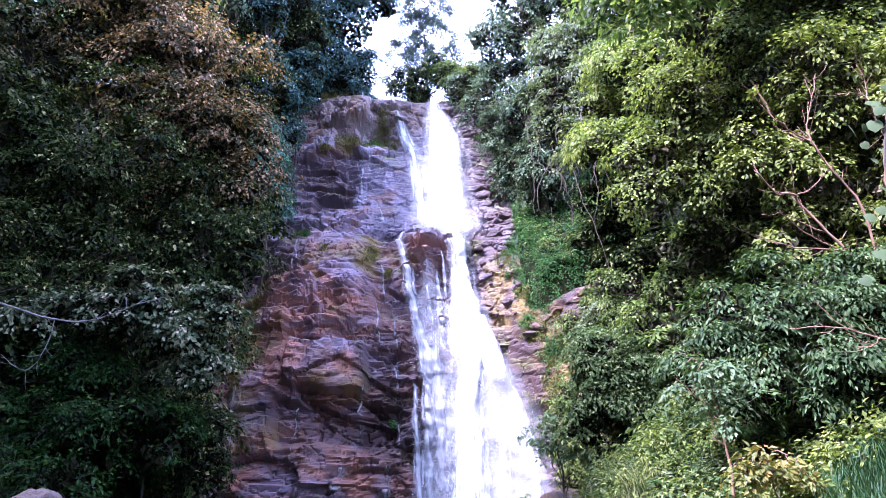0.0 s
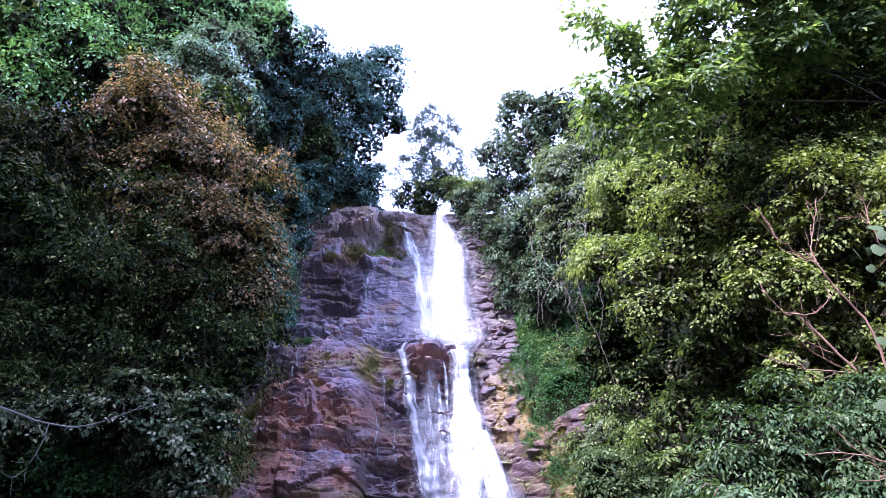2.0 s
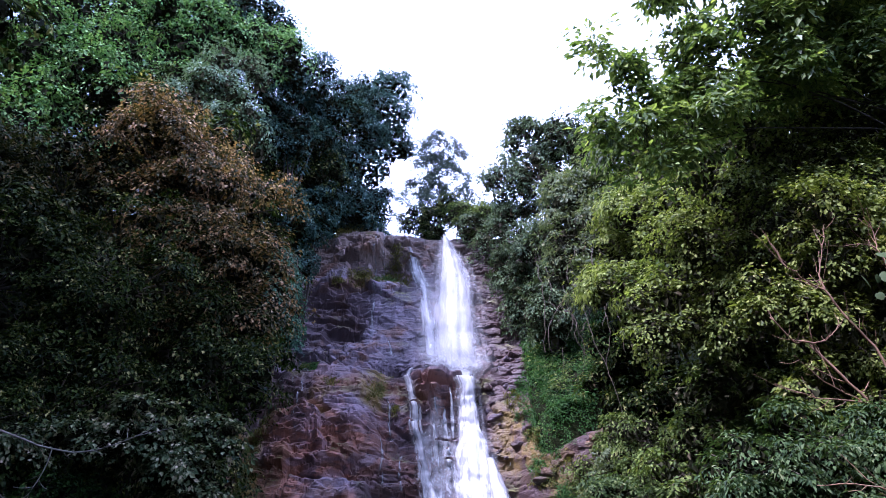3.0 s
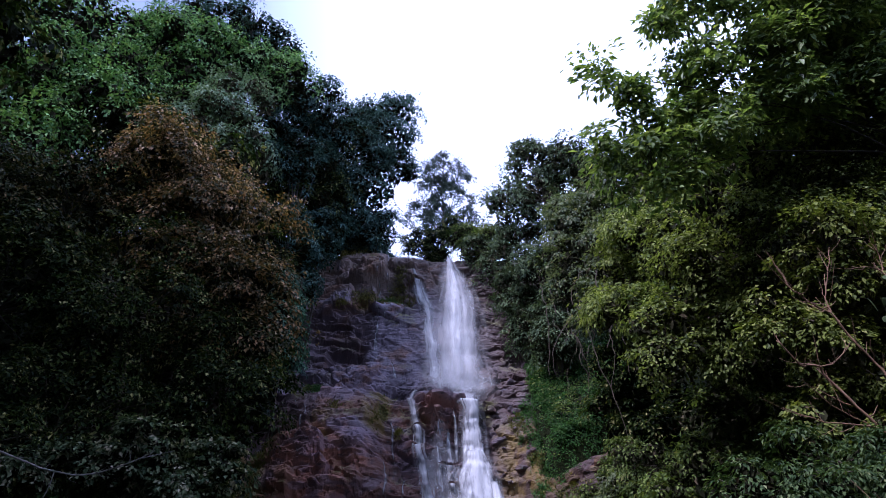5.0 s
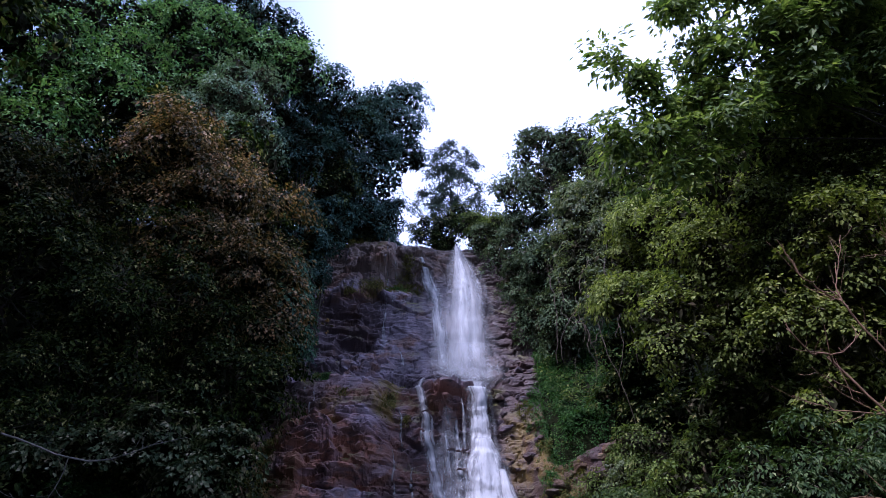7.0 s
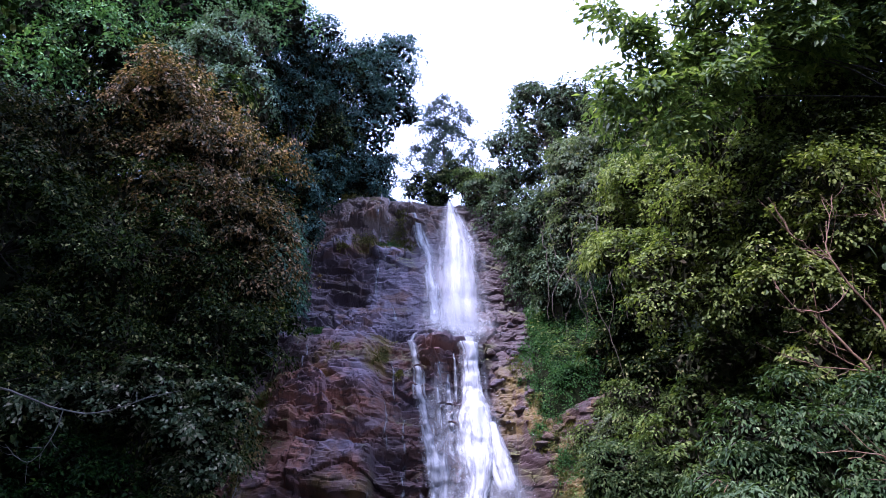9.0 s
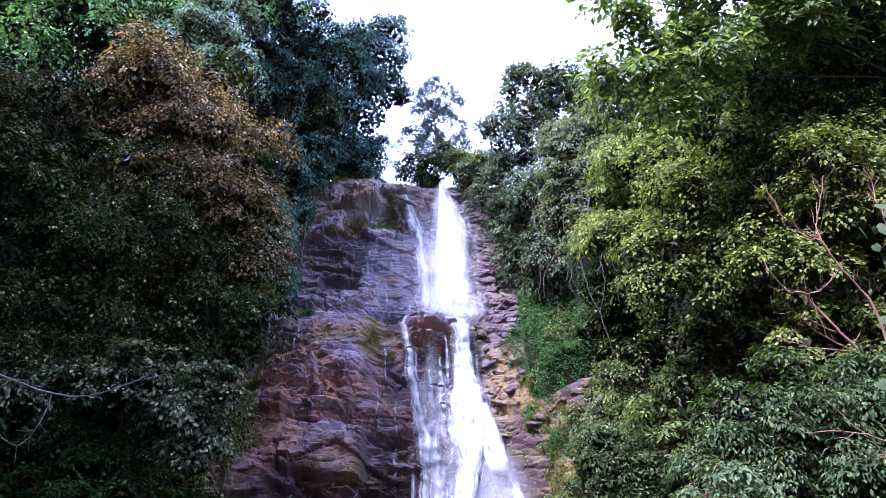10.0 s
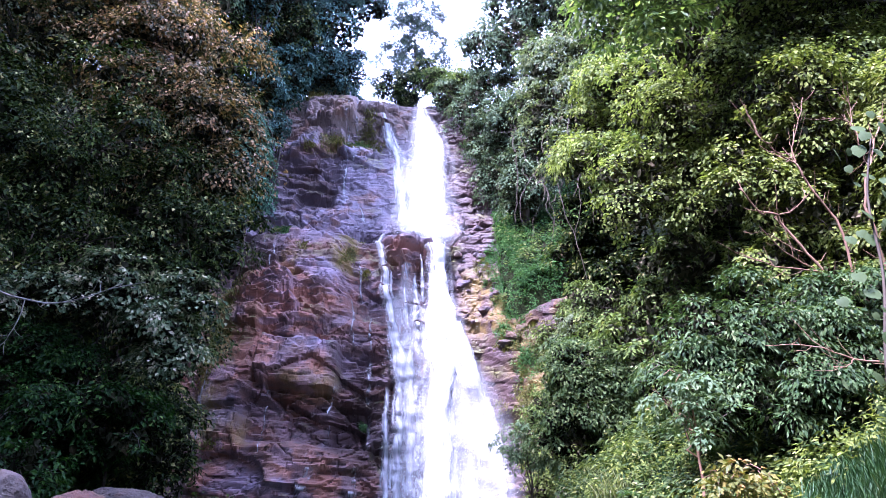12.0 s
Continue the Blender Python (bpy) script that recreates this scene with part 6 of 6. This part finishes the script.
branchy("bare_branch", "pale grey leafless branch reaching over dark foliage", "branch", (-10.2, 14.8, 4.95), [
    ([(-10.4, 14.8, 4.98), (-9.72, 14.8, 4.80), (-8.46, 14.8, 4.41), (-7.54, 14.8, 4.39), (-6.74, 14.8, 4.70), (-6.03, 14.9, 4.90)], 0.045, 0.010),
    ([(-8.45, 14.8, 4.40), (-8.5, 14.7, 3.78), (-8.87, 14.7, 3.31), (-9.43, 14.7, 3.66)], 0.02, 0.008)], GREY_BARK, 404)


# ---- hanging lianas ----
def liana(points, r, label, seed):
    line = limb_line(points, 5)
    rng = np.random.default_rng(seed)
    v, f = tube(line, r * 0.5, r * 0.35, 6, 0.03, rng)
    ob = new("liana", mesh_of("liana", v, f, BARK, True))
    tagged(ob, label, "vine", "hanging lianas")


LIANA = "long bare liana hanging from the trees"
liana([(5.2, 27.0, 14.2), (5.44, 26.8, 12.73), (5.89, 26.6, 10.72), (6.35, 26.5, 9.17), (6.7, 26.6, 7.6)], 0.035, LIANA, 1)
liana([(6.0, 26.8, 15.0), (6.11, 26.6, 13.78), (6.82, 26.4, 12.1), (6.9, 26.6, 10.8)], 0.035, LIANA, 2)
liana([(4.5, 33.6, 18.0), (4.68, 33.2, 16.45), (4.75, 33.2, 14.71), (4.7, 33.4, 13.0)], 0.05, LIANA, 3)
liana([(4.9, 33.0, 17.6), (5.1, 32.8, 16.2), (4.95, 32.8, 15.6), (5.5, 32.6, 14.9), (6.2, 32.4, 15.0)], 0.045, LIANA, 4)
liana([(7.0, 15.0, 6.9), (6.9, 14.8, 6.2), (6.75, 14.8, 5.6), (6.8, 14.9, 5.0)], 0.015, LIANA, 5)
rl = np.random.default_rng(90)
for k in range(16):  # tangle of thin stems under the creeper-hung trees
    x, y, z = rl.uniform(4.6, 7.4), rl.uniform(25.5, 30.0), rl.uniform(13.5, 16.5)
    drop, drift = rl.uniform(2.0, 4.5), rl.normal(0, 0.7)
    liana([(x, y, z), (x + 0.4 * drift + rl.normal(0, 0.2), y - 0.3, z - 0.35 * drop), (x + drift + rl.normal(0, 0.3), y - 0.4, z - 0.7 * drop), (x + drift, y - 0.3, z - drop)],
          rl.uniform(0.02, 0.05), LIANA, 20 + k)
liana([(-5.6, 19.2, 11.4), (-5.0, 19.2, 11.2), (-4.75, 19.2, 10.7), (-4.6, 19.3, 10.2)], 0.02, LIANA, 6)


# ---- climbing plant with large round leaves ----
def heart_leaf(size):
    """A broad heart-shaped blade, cupped, with a drawn-out tip."""
    a = np.linspace(-np.pi, np.pi, 19)[:-1]
    r = 0.5 * (1 + 0.22 * np.cos(a) - 0.30 * np.exp(-((np.abs(a) - np.pi) / 0.35) ** 2) + 0.30 * np.exp(-(a / 0.25) ** 2))
    rim = np.stack([r * np.cos(a), r * np.sin(a) * 0.95, -0.10 * (r * np.sin(a)) ** 2 - 0.12 * np.maximum(0, r * np.cos(a)) ** 2], 1)
    mid = rim * 0.5 + [0, 0, 0.03]
    v = np.concatenate([[[0, 0, 0.02]], mid, rim]) * size
    n = len(a)
    j = np.arange(n)
    k = (j + 1) % n
    return v, [np.stack([np.zeros(n, int), 1 + j, 1 + k], 1), np.stack([1 + j, 1 + n + j, 1 + n + k, 1 + k], 1)]


def climber():
    rng = np.random.default_rng(77)
    base = (6.6, 9.9, 1.6)
    ob = thing("climbing_vine", base, "climbing vine with large round pale green leaves", "vine")
    stem = limb_line([(6.6, 9.9, 1.6), (6.5, 9.6, 3.0), (6.65, 9.6, 4.2), (6.6, 9.6, 5.4), (6.8, 9.6, 6.4)], 5)
    v, f = tube(stem, 0.03, 0.012, 6)
    part("stem", mesh_of("stem", local(v, base), f, BARK, True), ob)
    lv, lf = heart_leaf(0.19)
    blade = mesh_of("leaf", lv, lf, LEAF_ROUND, True)
    for k in range(52):
        at = stem[rng.integers(2, len(stem))] + rng.normal(0, 1, 3) * [0.24, 0.22, 0.30] + [0.02, 0, 0]
        leaf = part("leaf", blade, ob)
        s = rng.uniform(0.6, 1.3)
        up = Vector((rng.normal(0, 0.45), -1.0, rng.normal(0.55, 0.35))).normalized()
        tip = Vector((rng.normal(0, 0.45), rng.normal(-0.2, 0.2), -1.0))
        tip = (tip - up * tip.dot(up)).normalized()
        turn = Matrix((tip, up.cross(tip), up)).transposed()
        leaf.matrix_basis = Matrix.LocRotScale(Vector(at - np.array(base)), turn.to_quaternion(), (s, s, s))


climber()


# ---- boulders ----
def boulder(place, size, label, seed, mat=None, fine=4, boxy=0.0):
    rng = np.random.default_rng(seed)
    bm = bmesh.new()
    bmesh.ops.create_icosphere(bm, subdivisions=fine, radius=1.0)
    p = np.array([v.co[:] for v in bm.verts])
    p = p * (1 - boxy) + boxy * 0.85 * p / np.abs(p).max(1, keepdims=True)
    for k in range(9):
        n = unit(rng.normal(size=3))
        cut = rng.uniform(0.62, 0.95)
        over = np.maximum(0, p @ n - cut)
        p = p - 0.8 * over[:, None] * n
    p *= (1 + 0.20 * fbm(*(p * 1.3 + seed).T, seed=seed) + 0.09 * fbm(*(p * 5 + seed).T, seed=seed + 1))[:, None]
    for v, q in zip(bm.verts, p):
        v.co = Vector(q * np.asarray(size))
    me = bpy.data.meshes.new("boulder")
    bm.to_mesh(me)
    bm.free()
    me.materials.append(mat or BOULDER)
    ob = new("boulder", me)
    ob.location = place
    ob.rotation_euler = (rng.normal(0, 0.2), rng.normal(0, 0.2), rng.uniform(0, 6))
    tagged(ob, label, "boulder", "boulders on the bank")


boulder((-5.75, 10.2, 0.55), (0.55, 0.6, 0.62), "pale grey boulder among grass", 501, BOULDER, 5)
boulder((-4.55, 10.0, 0.35), (0.62, 0.5, 0.6), "reddish-brown rounded boulder among grass", 502, BOULDER_RED, 5)
boulder((-3.4, 9.8, 0.4), (0.35, 0.3, 0.45), "small brown boulder among grass", 503, BOULDER_RED, 5)
boulder((-5.5, 13.8, 0.12), (1.15, 0.75, 0.62), "large dark boulder with a pale lichened top", 504, BOULDER, 5)
boulder((4.3, 20.4, 0.4), (0.5, 0.45, 0.4), "weathered brown boulder at the bank", 505, LEDGE, 3, 0.5)
boulder((3.5, 22.2, -0.5), (0.9, 0.8, 0.9), "weathered brown boulder at the bank", 506, LEDGE, 4, 0.4)
boulder((-1.2, 39.3, 13.2), (0.95, 0.7, 0.36), "flat-topped reddish rock nose on the ledge", 510, RUBBLE, 4, 0.85)
for k in range(9):  # a rusty ledge that climbs to the shelf
    r = np.random.default_rng(570 + k)
    f = k / 8
    x, y, z = 4.4 + 3.4 * f, 34.3 - 1.6 * f, 7.0 + 2.3 * f
    boulder((x, y, z + r.normal(0, 0.06)), (r.uniform(0.45, 0.7), 0.55, r.uniform(0.17, 0.27)), "weathered rusty block of a rock ledge", 580 + k, LEDGE, 4, 0.75)
for k in range(24):
    r = np.random.default_rng(520 + k)
    x, z = r.uniform(2.0, 4.4), r.uniform(8.0, 15.0)
    s = r.uniform(0.12, 0.32)
    boulder((x, float(rock_y(x, z)) + 0.05, z), (s * 1.3, s, s * 0.7), "fallen block of purple-grey rock", 630 + k, RUBBLE, 3, 0.9)


# ---- grass, ferns and moss ----
def blades(name, label, roots, length, width, mat, seed, per=11, spread=0.12, lean=0.5):
    """Tufts of arching blades at the roots."""
    rng = np.random.default_rng(seed)
    r = np.repeat(np.asarray(roots, float), per, 0)
    k = len(r)
    r = r + rng.normal(0, 1, (k, 3)) * [spread, spread, 0]
    L = length * rng.uniform(0.5, 1.25, k)
    ang = rng.uniform(0, 2 * np.pi, k)
    side = np.stack([np.cos(ang), np.sin(ang), np.zeros(k)], 1)
    cross = np.stack([-np.sin(ang), np.cos(ang), np.zeros(k)], 1)
    rows = []
    for t in (0.0, 0.4, 0.75, 1.0):
        mid = r + side * (lean * L * t ** 2)[:, None] + np.array([0, 0, 1.0]) * (L * (t - 0.42 * lean * t ** 2.4))[:, None]
        w = width * (1 - t ** 1.6)
        rows += [mid + cross * w / 2, mid - cross * w / 2] if t < 1 else [mid]
    v = np.stack(rows, 1).reshape(-1, 3)
    o = np.arange(k)[:, None] * 7
    quads = np.concatenate([np.hstack([o, o + 1, o + 3, o + 2]), np.hstack([o + 2, o + 3, o + 5, o + 4])])
    ob = new(name, mesh_of(name, v, [quads, np.hstack([o + 4, o + 5, o + 6])], mat, True))
    tagged(ob, label, "grass", kind="stuff")


def roots_on(box, count, seed, sink=0.02):
    rng = np.random.default_rng(seed)
    x, y = rng.uniform(box[0], box[1], count), rng.uniform(box[2], box[3], count)
    return np.stack([x, y, ground_z(x, y) - sink], 1)


blades("grass", "long arching green grass on the bank", roots_on((2.6, 7.0, 6.8, 10.0), 600, 601), 0.36, 0.014, GRASS, 601)
blades("grass", "long arching green grass on the bank", roots_on((1.5, 6.0, 10.4, 21), 450, 602), 0.7, 0.022, GRASS, 602)
blades("grass", "pale drooping grass tufts on the bank", roots_on((2.9, 3.7, 12.6, 14.6), 34, 604, -0.3), 0.7, 0.02, STRAW, 604, 12, 0.10, 0.8)
blades("grass", "pale drooping grass hanging below the trees", roots_on((6.0, 7.4, 20.0, 22.5), 70, 605, -0.3), 0.9, 0.025, STRAW, 605, 12, 0.15, 0.8)
blades("grass", "long bluish green grass on the bank", roots_on((4.5, 6.6, 7.8, 9.2), 350, 606), 0.45, 0.02, GRASS, 606, 11, 0.1, 0.45)
blades("grass", "rank green grass among boulders", roots_on((-9.0, -2.5, 8.0, 18), 500, 603), 0.6, 0.02, FERN, 603)


def fern(place, size, seed):
    rng = np.random.default_rng(seed)
    ob = thing("fern", place, "bright green fern with arching fronds", "fern", "ferns on the bank")
    for k in range(9):
        a = k * 2.4 + rng.random()
        way = np.array([np.cos(a), np.sin(a), 0])
        L = size * rng.uniform(0.7, 1.1)
        t = np.linspace(0.05, 1, 16)
        rib = way * (L * t)[:, None] * 0.9 + np.array([0, 0, 1.0]) * (L * (0.75 * t - 0.75 * t ** 2.2))[:, None]
        side = np.cross(way, [0, 0, 1.0])
        p = np.concatenate([rib, rib])
        d = np.concatenate([np.tile(side + 0.35 * way, (16, 1)), np.tile(-side + 0.35 * way, (16, 1))])
        n = np.tile([0, 0, 1.0], (32, 1)) + 0.15 * rng.normal(size=(32, 3))
        s = np.concatenate([np.sin(np.pi * np.clip(t * 0.9 + 0.1, 0, 1))] * 2) * L * 0.32 + 0.02
        v, f = leaves_at(p, unit(n), d, s, s * 0.28)
        rv, rf = tube(rib, 0.008, 0.003, 4)
        gv, gf = gather([(v, f), (rv, rf)])
        part("frond", mesh_of("frond", gv, gf, FERN), ob)


rf_ = np.random.default_rng(88)
for k in range(26):
    x, y = rf_.uniform(-8.8, -4.6), rf_.uniform(10.0, 15.5)
    fern((x, y, float(ground_z(x, y)) + 0.05), rf_.uniform(0.45, 0.85), 700 + k)
for k in range(7):
    x, y = rf_.uniform(-6.6, -4.9), rf_.uniform(12.6, 13.8)
    fern((x, y, float(ground_z(x, y)) + 0.25), rf_.uniform(0.6, 0.9), 760 + k)
for k in range(10):
    x, y = rf_.uniform(3.0, 6.5), rf_.uniform(12, 18)
    fern((x, y, float(ground_z(x, y)) + 0.1), rf_.uniform(0.4, 0.7), 740 + k)


def ledge_roots(spots, count, seed):
    """Roots on the rock round (x, z, half width, half height) spots."""
    rng = np.random.default_rng(seed)
    out = []
    for x, z, w, h in spots:
        n = int(count * (0.3 + w * h))
        xs, zs = x + w * rng.normal(0, 0.5, n), z + h * rng.normal(0, 0.5, n)
        out.append(np.stack([xs, rock_y(xs, zs) - 0.02, zs], 1))
    return np.concatenate(out)


MOSSY = [(-6.4, 20.9, 0.9, 0.35), (-4.9, 21.1, 0.9, 0.4), (-3.4, 21.3, 0.7, 0.5), (-3.9, 23.0, 0.6, 0.5), (-7.6, 20.6, 0.5, 0.4), (-3.9, 13.3, 0.8, 0.3), (-4.3, 11.6, 0.35, 0.7),
         (-6.4, 11.9, 0.35, 0.3), (-3.0, 10.7, 0.25, 0.3), (3.4, 11.5, 0.5, 0.9), (4.6, 9.0, 0.6, 0.7), (4.2, 7.0, 0.4, 0.5), (-10.0, 7.2, 0.5, 2.0), (-10.2, 5.0, 0.5, 1.2), (-9.6, 9.4, 0.4, 0.9), (-5.6, 21.2, 0.6, 0.5), (-4.2, 21.6, 0.7, 0.7), (-9.4, 1.6, 0.5, 0.4),
         (-1.8, 25.4, 0.8, 0.2), (-8.0, 25.2, 0.9, 0.5), (5.0, 5.2, 0.5, 1.2), (5.4, 7.6, 0.7, 0.4), (5.8, 6.4, 0.5, 0.7), (4.0, 3.4, 0.4, 0.7)]
blades("moss_grass", "yellowish moss and short grass on rock ledges", ledge_roots(MOSSY, 100, 611), 0.26, 0.03, MOSS_GRASS, 611, 7, 0.06, 0.9)


def rock_herbs(name, label, spots, mat, count, seed):
    """Tufts of small leaves that grow out of the rock."""
    rng = np.random.default_rng(seed)
    c = ledge_roots(spots, count, seed)
    per = 16
    off = unit(rng.normal(size=(len(c), per, 3))) * rng.random((len(c), per, 1)) ** 0.5 * 0.16
    p = (c[:, None] + off + [0, -0.08, 0.03]).reshape(-1, 3)
    n = unit(np.array([0, -0.6, 0.8]) + 0.5 * rng.normal(size=p.shape))
    d = unit(off.reshape(-1, 3) * 5 + 0.5 * rng.normal(size=p.shape) - np.array([0, 0, 0.4]))
    size = 0.11 * rng.uniform(0.6, 1.3, len(p))
    v, f = leaves_at(p, n, d, size, size * 0.5)
    tagged(new(name, mesh_of(name, v, f, mat)), label, "herbs", kind="stuff")


rock_herbs("herbs", "bright herbs rooted in cracks of the rock", [(4.2, 10.4, 0.6, 1.4), (3.9, 12.4, 0.5, 0.8), (4.8, 8.6, 0.7, 0.6), (4.3, 7.6, 0.4, 0.5), (5.2, 6.0, 0.5, 1.0), (-2.6, 2.6, 0.15, 0.2), (-4.6, 21.0, 0.8, 0.3), (-8.4, 14.0, 0.45, 0.45), (-7.9, 13.6, 0.3, 0.25)], LEAF_HERB, 110, 621)
rock_herbs("moss", "golden-brown moss and dry tufts on the rock", [(-10.0, 8.6, 0.35, 1.3), (-10.1, 6.6, 0.3, 0.9), (4.4, 9.4, 0.6, 0.5), (4.6, 7.0, 0.5, 0.5), (5.0, 4.0, 0.35, 1.0), (-6.2, 21.4, 0.7, 0.5), (-4.0, 22.0, 0.6, 0.7), (-8.3, 14.0, 0.5, 0.5), (-4.2, 13.1, 0.7, 0.3), (-3.9, 11.9, 0.25, 0.7), (-8.0, 25.3, 0.5, 0.4)], MOSS_GRASS, 110, 622)
